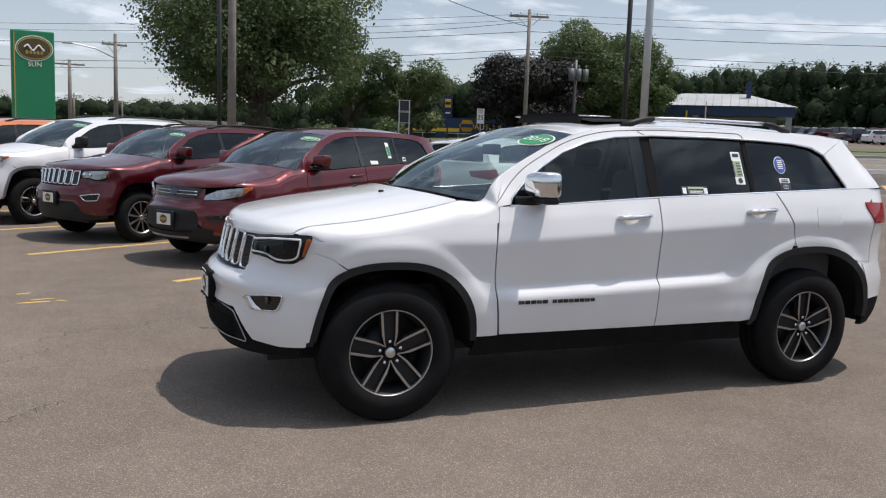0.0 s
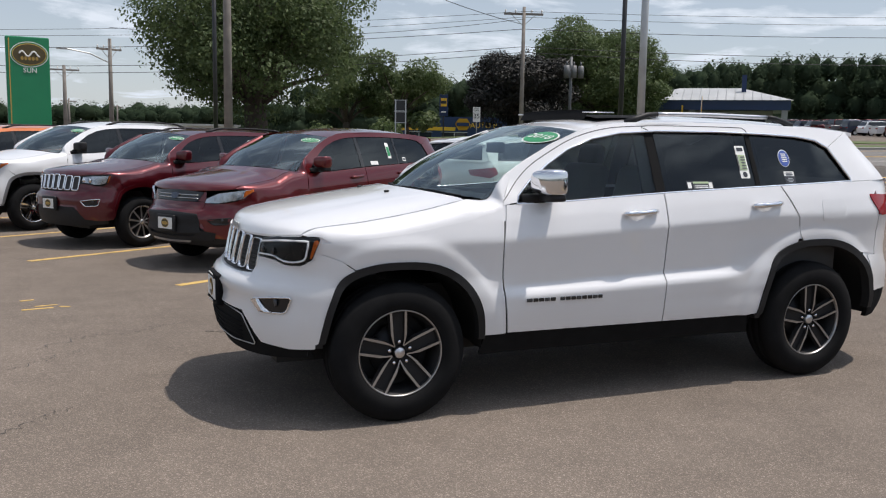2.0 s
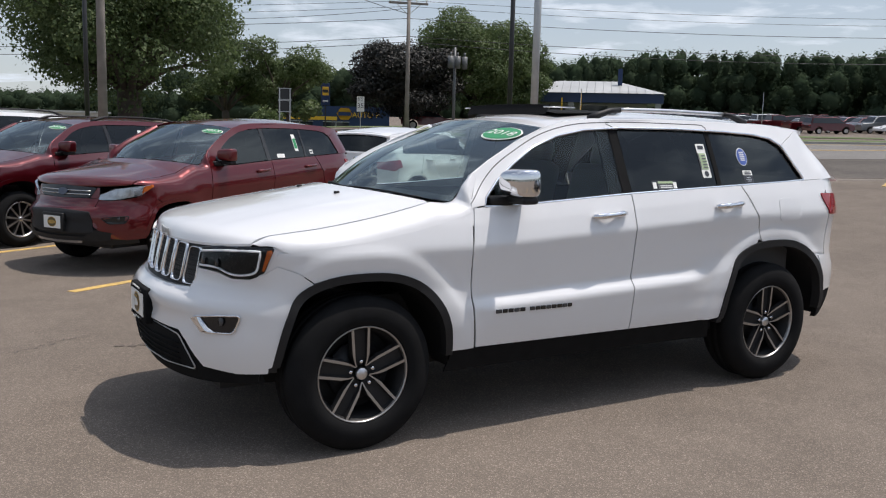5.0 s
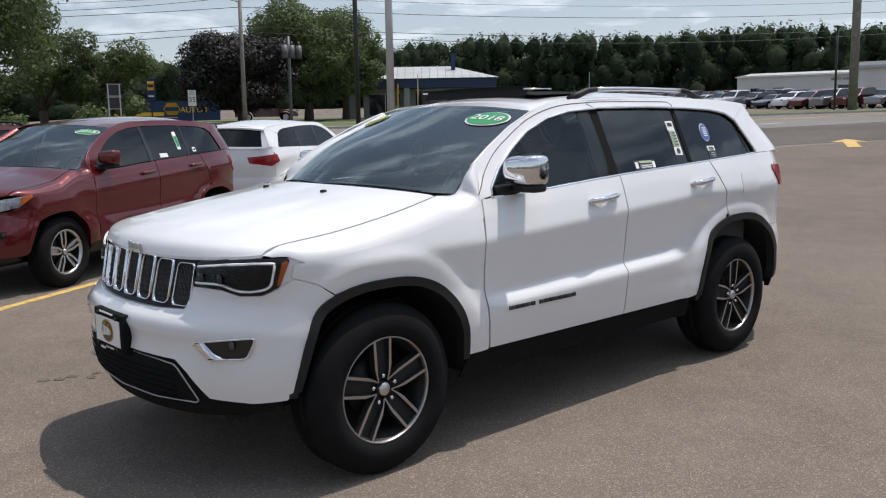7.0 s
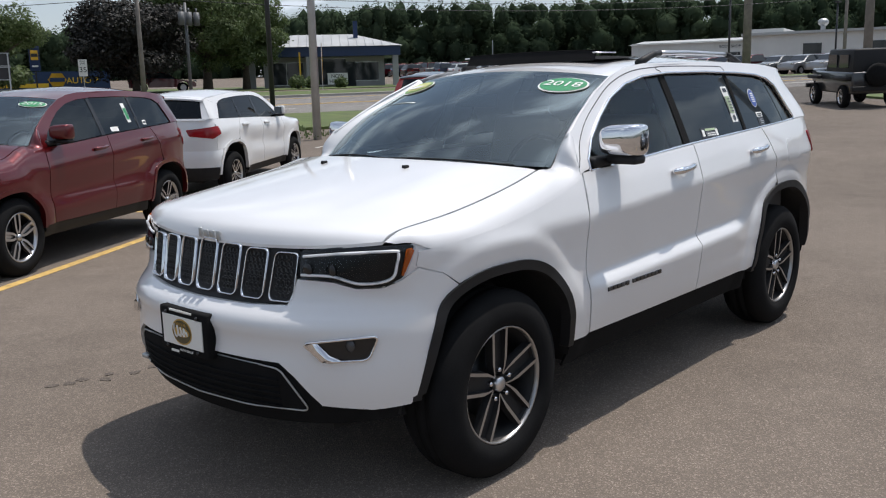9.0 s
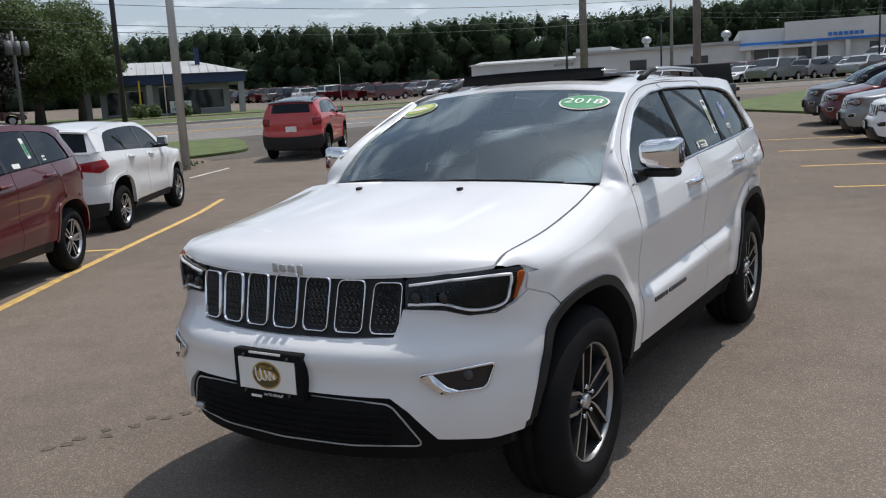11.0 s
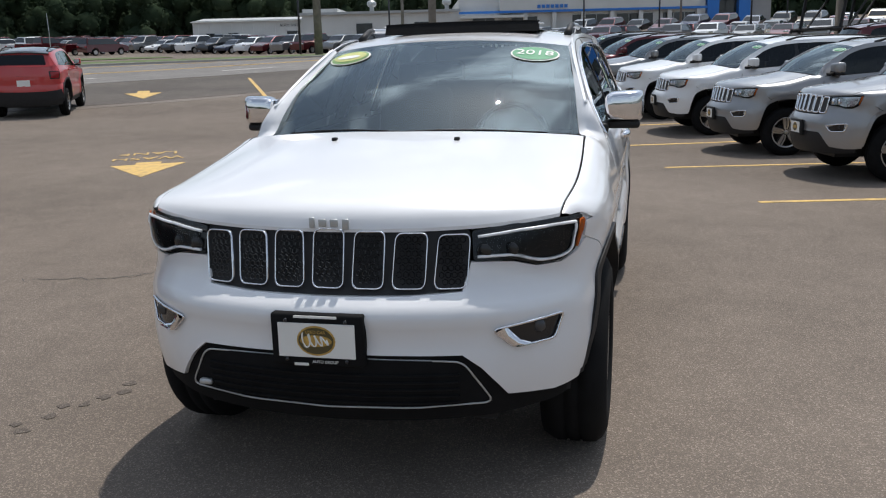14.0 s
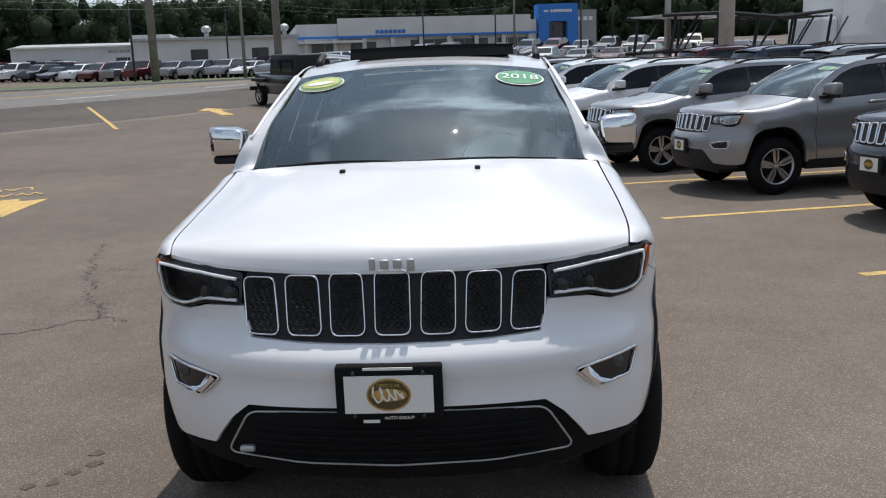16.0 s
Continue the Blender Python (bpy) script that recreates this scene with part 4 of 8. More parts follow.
        gr = round_outline([(-sh.sy(0.40), 0.90), (0, 0.885), (sh.sy(0.40), 0.90), (sh.sy(0.48), 0.985), (0, 1.0), (-sh.sy(0.48), 0.985)], 0.03, 3)
        g = pan("grille", gr, lambda s, z, d: bd(s, z, d - 0.006), M_GLOSSBLK, both=False)[0]
        bm = bmesh.new()
        for zz in (0.925, 0.955):
            tube(bm, [wp(bd(math.copysign(sh.sy(abs(y)), y), zz, -0.012)) for y in np.linspace(-0.4, 0.4, 13)], 0.006, 6)
        part("grille_bar", bm, M_SATIN, g, "satin bars", True)
        bm = sheet(oval(0, 0.945, 0.075, 0.03), W(lambda s, z, d: bd(s, z, d - 0.02)), 0.1, 0.01)
        part("badge", bm, M_BLUEP, g, "blue oval badge", True)
        fill = [(-sh.sy(0.505), 0.865), (-sh.sy(0.505), 0.89), (0, 0.885), (sh.sy(0.505), 0.89), (sh.sy(0.505), 0.865), (sh.sy(0.47), 0.79), (0, 0.772), (-sh.sy(0.47), 0.79)]
        pan("nose_panel", fill, bd, paint_mat, both=False)
        for sg in (-1, 1):
            side = [(sg * sh.sy(0.40), 0.90), (sg * sh.sy(0.48), 0.985), (sg * sh.sy(0.515), 0.985), (sg * sh.sy(0.515), 0.89)]
            part("nose_side", sheet(side, W(bd), step, 0.0), paint_mat, root, "", True)
        low = round_outline([(-sh.sy(0.50), 0.50), (-sh.sy(0.46), 0.745), (0, 0.765), (sh.sy(0.46), 0.745), (sh.sy(0.50), 0.50), (0, 0.48)], 0.03, 3)
        pan("lower_grille", low, lambda s, z, d: bd(s, z, d - 0.006), M_BLACK, both=False)
        lip = [(-sh.sy(0.66), 0.50), (-sh.sy(0.50), 0.535), (-sh.sy(0.40), 0.455), (0, 0.445), (sh.sy(0.40), 0.455), (sh.sy(0.50), 0.535), (sh.sy(0.66), 0.50), (sh.sy(0.64), 0.41), (sh.sy(0.4), 0.385), (0, 0.375), (-sh.sy(0.4), 0.385), (-sh.sy(0.64), 0.41)]
        pan("bumper_lip", lip, lambda s, z, d: bd(s, z, d - 0.006), lip_mat or paint_mat, both=False)
        pan("skid_strip", [(-sh.sy(0.36), 0.400), (0, 0.390), (sh.sy(0.36), 0.400), (sh.sy(0.34), 0.372), (0, 0.362), (-sh.sy(0.34), 0.372)], lambda s, z, d: bd(s, z, d - 0.014), M_SATIN, both=False, lab="satin skid strip")
        hl = round_outline([(-sh.sy(0.50), 0.878), (-sh.sy(0.52), 0.925), (-sh.sy(0.68), 0.978), (SX(-0.36), 1.020), (SX(-0.36), 0.995), (SX(-0.46), 0.930), (-sh.sy(0.68), 0.884)], 0.02, 3)
        hs = pan("headlamp_housing", hl, lambda s, z, d: bd(s, z, d - 0.002), M_LAMPIN2)
        for ob, mir in zip(hs, (False, True)):
            am = [(SX(-0.46), 0.94), (SX(-0.44), 1.0), (SX(-0.35), 1.022), (SX(-0.345), 1.0)]
            part("marker_lamp", sheet(am, W(lambda s, z, d: bd(s, z, d - 0.006)), step, 0.0, mir), M_AMBER, ob, "amber turn signal", True)
            part("lens", sheet(hl, W(lambda s, z, d: bd(s, z, d - 0.014)), step, 0.012, mir), M_LENS, ob, "clear headlamp lens", True)
    # fog lamps
    fg = round_outline([(-sh.sy(0.566), 0.672), (-sh.sy(0.635), 0.606), (-sh.sy(0.765), 0.614), (-sh.sy(0.79), 0.700), (-sh.sy(0.70), 0.692)], 0.024, 4)
    for mir in (False, True):
        f1 = part("fog_lamp", sheet(fg, W(lambda s, z, d: bd(s, z, d - 0.002)), step, 0.01, mir), M_GLOSSBLK, root, "dark fog lamp pocket", True)
        bm = bmesh.new()
        loop_tube(bm, [wp(bd(a, b, -0.008)) for a, b in fg], (0.005 if fine else 0.008) if nose == "slots" else 0.004)
        if fine:
            wedge = [(-sh.sy(0.575), 0.668), (-sh.sy(0.636), 0.610), (-sh.sy(0.70), 0.614), (-sh.sy(0.655), 0.628), (-sh.sy(0.612), 0.678)]
            b2 = bmesh.new()
            lo = [b2.verts.new(wp(bd(a, b, -0.026))) for a, b in wedge[:3]]
            hi = [b2.verts.new(wp(bd(a, b, -0.006))) for a, b in (wedge[4], wedge[3], wedge[2])]
            base = [b2.verts.new(wp(bd(a, b - 0.006, 0.0))) for a, b in wedge[:3]]
            for q in range(2):
                b2.faces.new((lo[q], lo[q + 1], hi[q + 1], hi[q]))
                b2.faces.new((base[q], base[q + 1], lo[q + 1], lo[q]))
            tmp = bpy.data.meshes.new("tmp"); b2.to_mesh(tmp); b2.free(); bm.from_mesh(tmp); bpy.data.meshes.remove(tmp)
        if mir:
            for v in bm.verts:
                v.co.y *= -1
        part("fog_bezel", bm, M_CHROME if nose == "slots" else M_BLACK, f1, "chrome bezel", True)
        bm = bmesh.new()
        c = wp(bd(-sh.sy(0.715), 0.667, -0.004))
        r2 = bmesh.ops.create_uvsphere(bm, u_segments=14, v_segments=8, radius=0.024)
        bmesh.ops.transform(bm, matrix=Matrix.Translation(c) @ Matrix.Diagonal((0.5, 1, 1, 1)), verts=r2["verts"])
        if mir:
            for v in bm.verts:
                v.co.y *= -1
        part("bulb", bm, M_LAMPIN, f1, "", True)
    if fine:
        # lower intake with its bright outline
        it = round_outline([(-sh.sy(0.575), 0.412), (-sh.sy(0.470), 0.570), (0, 0.582), (sh.sy(0.470), 0.570), (sh.sy(0.575), 0.412), (sh.sy(0.3), 0.402), (0, 0.398), (-sh.sy(0.3), 0.402)], 0.035, 4)
        i1 = pan("lower_intake", it, lambda s, z, d: bd(s, z, d + 0.010), M_RUBBER, both=False, fold=0.0)[0]
        bm = bmesh.new()
        loop_tube(bm, [wp(bd(a, b, 0.005)) for a, b in it], 0.0036)
        part("intake_trim", bm, M_STEEL, i1, "thin bright outline", True)
        bm = bmesh.new()
        for k in range(5):
            zz = 0.42 + 0.026 * k
            tube(bm, [wp(bd(math.copysign(sh.sy(abs(y)), y), zz, 0.004)) for y in np.linspace(-0.46, 0.46, 15)], 0.004, 5)
        part("intake_bar", bm, M_RUBBER, i1, "", True)
        for sg in (1,):
            bm = bmesh.new()
            c = wp(bd(sg * sh.sy(0.49), 0.440, -0.002))
            box(bm, c.x, c.y, c.z, 0.026, 0.05, 0.022, 0.008)
            part("tow_hook", bm, M_STEEL, i1, "bright corner piece", True)
    # hood
    s_hood = next(q for q in np.arange(0.6, 1.6, 0.002) if abs(sh.body(q, 1.03).y) >= 0.762)

    def hood0(u, w):
        s = s_hood * abs(u)
        a = sh.body(-s if u < 0 else s, 1.0 + 0.03 * u * u)
        e = Vector((0.27 + 0.18 * u * u - 0.03 * smooth(0.93, 1.0, abs(u)), 0.778 * u, 0))
        k = abs(u) ** 2.4
        z = curve(HOOD_C, w) * (1 - k) + curve(HOOD_E, w) * k
        x = a.x + (e.x - a.x) * w
        z += 0.005 * smooth(0.50, 0.62, abs(u)) * (1 - smooth(0.80, 0.95, abs(u))) * math.sin(math.pi * w) if fine else 0
        return Vector((x, (a.y + (e.y - a.y) * w) * (1 + 0.028 * math.sin(math.pi * w ** 0.8)), z))

    hood = lambda u, w: wp(hood0(u, w))

    hood_w = lambda u, v: hood(u, v ** 1.7)
    part("hood", grid(hood_w, 36, 30, -0.995, 0.995, 0.0, 0.99, 0.012), paint_mat, root, "", True)

    def swell(w):
        t = min(1.0, max(0.0, w / 0.55))
        return 0.31 * (0.55 * (t - t ** 3 + t ** 4 / 2) - 0.275 * w)

    def screen(u, w, d=0.0):
        b = Vector((0.30 + 0.26 * u * u, 0.742 * u, 1.232 - 0.03 * u * u))
        t = Vector((1.16 + 0.08 * u * u, 0.635 * u, 1.638 - 0.042 * u * u))
        p = b.lerp(t, w) + Vector((0, 0, swell(w) + 0.006 * 4 * w * (1 - w)))
        n = Vector((-0.45, 0, 0.89))
        return p - n * d

    # wing top: from the lamp and the flank's shoulder up to the hood's edge, then on into the foot of the windscreen pillar
    ribs = []
    for w in np.linspace(0, 1, 15):
        b = hood0(-1.0, w) + Vector((0, -0.004, -0.002))
        x = b.x
        za = 1.02 + (z1(x) - 1.02) * smooth(-0.43, -0.385, x)
        a = fl(x, za)
        up = (a - fl(x, za - 0.03)) / 0.03
        dy, dz = abs(a.y) - abs(b.y), b.z - a.z
        ribs.append((a, a + up * 0.5 * dz, b + Vector((0, -0.46 * dy, -0.09 * dy * smooth(-0.4, -0.2, x))), b))
    a, b = fl(0.612, 1.158), screen(-1, 0.0) + Vector((0, -0.004, 0))
    ribs.append((a, a + Vector((-0.015, 0.012, 0.034)), b + Vector((-0.012, -0.05, 0.006)), b))
    a, b = cb(0.630, 1.225, 0.003), screen(-1, 0.12)
    ribs.append((a, a + Vector((-0.035, 0.006, 0.045)), b + Vector((-0.060, -0.050, 0.022)), b))
    a, b = cb(0.695, 1.325, 0.003), screen(-1, 0.245)
    ribs.append((a, Vector((0.645, -0.786, 1.350)), Vector((0.645, -0.782, 1.352)), b))

    def wing_top(u, v):
        q = u * (len(ribs) - 1)
        i = min(int(q), len(ribs) - 2)
        t = q - i
        r0, r1, r2, r3 = ribs[max(0, i - 1)], ribs[i], ribs[i + 1], ribs[min(len(ribs) - 1, i + 2)]
        a, c1, c2, b = [0.5 * (2 * p1 + (p2 - p0) * t + (2 * p0 - 5 * p1 + 4 * p2 - p3) * t * t + (3 * p1 - p0 - 3 * p2 + p3) * t ** 3) for p0, p1, p2, p3 in zip(r0, r1, r2, r3)]
        t = v
        return wp((1 - t) ** 3 * a + 3 * t * (1 - t) ** 2 * c1 + 3 * t * t * (1 - t) * c2 + t ** 3 * b)

    for mir in (False, True):
        bm = grid(wing_top, 51, 10)
        if mir:
            for v in bm.verts:
                v.co.y *= -1
            bmesh.ops.reverse_faces(bm, faces=bm.faces[:])
        part("wing_top", bm, paint_mat, root, smooth=True)
    # skin behind the lamp's tip
    pan("wing_corner", [(-0.53, 0.80), (-0.42, 0.75), (-0.37, 0.79), (-0.31, 0.84), (-0.28, 0.995), (-0.33, 1.012), (-0.39, 1.022), (-0.435, 1.026), (-0.46, 1.0), (-0.50, 0.93)], lambda a, b, d: fl(a, b, d + 0.008), paint_mat, fold=0.0)
    # skins behind the joints at the pillar's foot and over the rear bumper's end
    pan("pillar_foot", [(0.54, 1.09), (0.645, 1.09), (0.655, 1.19), (0.615, 1.19)], lambda a, b, d: fl(a, b, d + 0.007), paint_mat, fold=0.0)
    pan("quarter_foot", [(3.337, 0.80), (3.368, 0.755), (3.398, 0.71), (3.50, 0.71), (3.50, 0.87), (3.345, 0.85)], lambda a, b, d: fl(a, b, d + 0.006), paint_mat, fold=0.0)
    pan("arch_skin", [(2.70, 0.93), (2.81, 0.94), (2.80, 1.01), (2.71, 1.01)], lambda a, b, d: fl(a, b, d + 0.006), paint_mat, fold=0.0)
    # windscreen
    frame_top = [(0.42, 1.205), (0.60, 1.305), (0.80, 1.420), (1.00, 1.520), (1.20, 1.598), (1.36, 1.640), (1.55, 1.660), (2.0, 1.672), (2.55, 1.670), (3.0, 1.652 + 0.4 * rz), (3.20 + 0.4 * rt, 1.632 + 0.8 * rz), (3.41 + rt, 1.614 + rz)]
    part("cowl", grid(lambda u, v: wp((0.255 + 0.17 * u * u + (0.075 + 0.09 * u * u) * v, 0.745 * u, 1.226 - 0.03 * u * u - 0.01 * v)), 16, 2, -1, 1), M_BLACK, root, "black wiper cowl", True)
    ws = part("windscreen", grid(lambda u, w: wp(screen(u, w)), 44 if fine else 24, 40 if fine else 20, -1, 1, 0, 1), M_GLASS, root, "green-tinted windscreen glass", True)
    ws.visible_shadow = True
    part("screen_band", grid(lambda u, w: wp(screen(u, w, 0.006)), 20, 2, -1, 1, 0.965, 1.0), M_BLACK, ws, "dark top band", True)
    for sg in (-1, 1):
        part("screen_edge", grid(lambda u, w: wp(screen(sg * (0.965 + 0.035 * u), w, 0.006)), 2, 10), M_BLACK, ws, "", True)
    for sg in (-1, 1):
        def a_pillar(u, w, sg=sg):
            a = screen(sg * 1.0, w)
            x = 0.47 + 0.76 * w
            b = cb(x, table(frame_top, x) - 0.004)
            b = Vector((b.x, abs(b.y) * sg, b.z))
            p = a.lerp(b, u)
            return wp(p + Vector((-0.25, sg * 0.6, 0.75)) * 0.018 * 4 * u * (1 - u))
        part("screen_pillar", grid(a_pillar, 4, 14, 0, 1, 0.235, 1), paint_mat, root, "", True)
    # wipers
    for y0, y1, wv in ((0.05, -0.60, -0.012), (0.60, 0.0, -0.008)):
        bm = bmesh.new()
        tube(bm, [wp(screen((y0 + (y1 - y0) * t) / 0.73, wv + 0.02 * math.sin(t * 3), -0.008)) for t in np.linspace(0, 1, 8)], [0.007] * 3 + [0.0045] * 5, 6)
        part("wiper", bm, M_BLACK, root, "black wiper arm and blade", True)
    # roof
    RC = [(0, 1.638), (0.16, 1.69), (0.38, 1.722), (0.6, 1.725), (0.85, 1.69 + 0.8 * rz), (1, 1.655 + rz)]
    RE = [(0, 1.596), (0.14, 1.645), (0.38, 1.662), (0.6, 1.662), (0.85, 1.64 + 0.8 * rz), (1, 1.612 + rz)]

    def roof(u, w):
        x0, x1 = 1.16 + 0.08 * u * u, 3.43 + rt - 0.03 * u * u
        k = abs(u) ** 2.2
        y = (0.635 + 0.035 * math.sin(math.pi * min(1, w * 1.3)) - 0.03 * w) * u
        return wp((x0 + (x1 - x0) * w, y, curve(RC, w) * (1 - k) + curve(RE, w) * k))

    part("roof", grid(roof, 20, 24, -1, 1, 0, 1, 0.015), paint_mat, root, "", True)
    # side frame: windscreen pillar with roof rail, and rear pillar
    dlo_top = [(0.72, 1.225), (0.82, 1.315), (0.95, 1.405), (1.10, 1.490), (1.28, 1.555), (1.48, 1.592), (1.75, 1.610), (2.2, 1.614), (2.6, 1.606), (2.86, 1.594), (3.02, 1.572), (3.12, 1.525), (3.25, 1.322)]
    pan("window_frame", [(0.625, 1.212), (0.690, 1.318), (0.648, 1.333)] + frame_top[2:] + [(3.12, 1.525), (3.02, 1.572), (2.86, 1.594)] + dlo_top[9:0:-1] + [(0.72, 1.225), (0.70, 1.19), (0.64, 1.182), (0.612, 1.172)], cb, paint_mat)
    pan("rear_pillar", [(3.415 + rt, 1.614 + rz), (3.125, 1.523), (3.253, 1.322), (3.25, 1.305), (3.53 + rb_, 1.314), (3.50 + rb_ + 0.4 * rt, 1.42)], cb, paint_mat)
    # glass of the side
    def between(x0, x1):
        tp = [p for p in dlo_top if x0 < p[0] < x1 + 1e-6]
        zt = lambda x: table(dlo_top, x)
        zb = lambda x: sh.belt(x) + 0.004
        lo = [(x0, zb(x0)), ((x0 + x1) / 2, zb((x0 + x1) / 2)), (x1, zb(x1))]
        return lo + ([(x1, zt(x1))] if x1 < 3.2 else []) + tp[::-1] + ([(x0, zt(x0))] if x0 > 0.75 else [])

    inb = lambda a, b, d: cb(a, b, d + 0.012)
    pan("front_window", between(0.715, 1.665), inb, tint if not fine else M_FRONT, fold=0.0)
    pan("rear_window", between(1.735, 2.44), inb, tint, fold=0.0)
    pan("quarter_window", between(2.475, 3.25), inb, tint, fold=0.0)
    pan("door_pillar", [(1.665, 1.233), (1.735, 1.236), (1.725, 1.612), (1.665, 1.608)], lambda a, b, d: cb(a, b, d + 0.008), M_RUBBER if fine else M_GLOSSBLK, fold=0.0)
    pan("door_pillar", [(2.44, 1.268), (2.475, 1.27), (2.475, 1.61), (2.44, 1.612)], lambda a, b, d: cb(a, b, d + 0.008), M_RUBBER if fine else M_GLOSSBLK, fold=0.0)
    if fine:
        # inner trim of the door pillars
        for x0, x1 in ((1.60, 1.80), (2.38, 2.54)):
            pan("pillar_trim", [(x0, 1.20), (x1, 1.20), (x1 - 0.01, 1.63), (x0 + 0.01, 1.63)], lambda a, b, d: cb(a, b, d + 0.045), M_DASH, fold=0.02)
        # bright trim round the side windows, and the seam of the door tops
        for mir in (False, True):
            bm = bmesh.new()
            low = [(x, sh.belt(x)) for x in np.linspace(3.252, 0.70, 16)]
            loop = dlo_top + low
            loop_tube(bm, [wp(cb(a, b, -0.003)) for a, b in loop], 0.0085, 6)
            if mir:
                for v in bm.verts:
                    v.co.y *= -1
            part("window_trim", bm, M_CHROME, root, "bright window surround", True)
            for seam in ([(0.62, 1.20), (0.80, 1.37), (0.98, 1.475), (1.18, 1.565), (1.42, 1.622), (1.70, 1.642)], [(1.70, 1.612), (1.70, 1.642), (2.35, 1.645), (2.44, 1.635), (2.46, 1.610)]):
                bm = bmesh.new()
                tube(bm, [wp(cb(a, b, 0.0015)) for a, b in [tuple(v)[:2] for v in catmull([(a, b, 0) for a, b in seam], 5)]], 0.0035, 5)
                if mir:
                    for v in bm.verts:
                        v.co.y *= -1
                part("door_seam", bm, M_DASH, root)
    # roof rails
    if rails:
        rx0, rx1 = (1.58, 3.05) if fine else (1.52, 3.24)
        for sg in (-1, 1):
            bm = bmesh.new()
            pts = []
            for t in np.linspace(0, 1, 19):
                x = rx0 + (rx1 - rx0) * t
                p = roof(0.92, (x - 1.2) / 2.23)
                lift = 0.046 * min(1, math.sin(math.pi * t) * 2.6) + 0.004
                pts.append(Vector((p.x, sg * abs(p.y), p.z + lift)))
            tube(bm, pts[3:-3], 0.014, 8)
            rail = part("roof_rail", bm, M_SATIN if fine else M_BLACK, root, "satin roof rail", True)
            for seg in (pts[:4], pts[-4:]):
                bm = bmesh.new()
                tube(bm, seg, [0.022, 0.020, 0.018, 0.0165] if seg[0] is pts[0] else [0.0165, 0.018, 0.020, 0.022], 8)
                part("rail_foot", bm, M_BLACK, rail, "black rail foot", True)
    # rear: tailgate, bumper, lamps, glass
    sE = sh.s[-1]
    sq = sh.sx(3.47)
    def back(s, z, d=0.0):
        # s runs over the whole back, from the driver's side to the other
        q = sE - abs(s)
        p = sh.body(-q, z, d)
        return Vector((p.x, p.y if s < 0 else -p.y, p.z))
    tg = [(-(sE - sq) * 0.72, 0.80), ((sE - sq) * 0.72, 0.80), ((sE - sq) * 0.72, 1.30), (-(sE - sq) * 0.72, 1.30)]
    pan("tailgate", tg, back, paint_mat, both=False)
    rear_low = [(-(sE - sh.sx(3.385)), 0.80), (-(sE - sh.sx(3.43)), 0.66), (-(sE - sh.sx(3.455)), 0.55)]
    rbo = rear_low + [(-a, b) for a, b in rear_low[::-1]]
    pan("rear_bumper", rbo, back, paint_mat, both=False, fold=0.03)
    rl = [(-(sE - sh.sx(3.456)), 0.545), (-(sE - sh.sx(3.46)), 0.36), (0, 0.33), ((sE - sh.sx(3.46)), 0.36), ((sE - sh.sx(3.456)), 0.545)]
    pan("rear_apron", rl, lambda s, z, d: back(s, z, d + 0.008), low_mat, both=False, fold=0.03)
    e0 = (sE - sq)
    if rear_lamp == "wide":
        lampo = [(-e0 * 1.10, 1.06), (-e0 * 0.9, 0.98), (-e0 * 0.45, 1.03), (-e0 * 0.40, 1.14), (-e0 * 0.8, 1.18), (-e0 * 1.06, 1.20)]
    elif rear_lamp == "box":
        lampo = [(-e0 * 0.95, 0.95), (-e0 * 0.68, 0.95), (-e0 * 0.68, 1.15), (-e0 * 0.95, 1.15)]
    elif fine:
        lampo = [(-e0 * 1.0, 1.075), (-e0 * 0.60, 1.07), (-e0 * 0.55, 1.20), (-e0 * 1.09, 1.220), (-e0 * 1.075, 1.18)]
    else:
        lampo = [(-e0 * 1.02, 1.045), (-e0 * 0.60, 1.04), (-e0 * 0.55, 1.21), (-e0 * 1.115, 1.235), (-e0 * 1.10, 1.19)]
    if rear_lamp == "box":
        big = [(-e0 * 0.99, 0.925), (-e0 * 0.64, 0.925), (-e0 * 0.64, 1.175), (-e0 * 0.99, 1.175)]
        pan("lamp_bezel", round_outline(big, 0.03, 3), lambda s, z, d: back(s, z, d - 0.003), M_GLOSSBLK, fold=0.01)
        pan("rear_skid", [(-e0 * 1.0, 0.50), (-e0 * 1.0, 0.70), (-e0 * 0.5, 0.66), (0, 0.65), (e0 * 0.5, 0.66), (e0 * 1.0, 0.70), (e0 * 1.0, 0.50)], lambda s, z, d: back(s, z, d - 0.012), M_BLACK, both=False, lab="black plastic bumper")
        pan("tailgate_badge", [(-0.16, 0.92), (0.16, 0.92), (0.16, 1.02), (-0.16, 1.02)], lambda s, z, d: back(s, z, d + 0.002), M_BLACK, both=False)
    for ob in pan("tail_lamp", round_outline(lampo, 0.02, 3), lambda s, z, d: back(s, z, d - 0.008), M_REDLENS, fold=0.02, lab="red tail lamp"):
        pass
    corner = [(-e0 * 1.0, 0.80), (-e0 * 0.72, 0.80), (-e0 * 0.72, 1.30), (-e0 * 1.0, 1.31)]
    pan("rear_corner", corner, back, paint_mat)
    def rear_win(u, w):
        b = Vector((3.73 + rb_ - 0.10 * u * u, 0.72 * u, 1.30))
        t = Vector((3.44 + rt - 0.03 * u * u, 0.63 * u, 1.63 + rz - 0.02 * u * u))
        return wp(b.lerp(t, w))
    part("tailgate_glass", grid(rear_win, 12, 6, *((-0.80, 0.80, 0.10, 0.82) if rear_lamp == "box" else (-0.92, 0.92, 0.06, 0.9))), M_TINT, root, "dark tailgate glass", True)
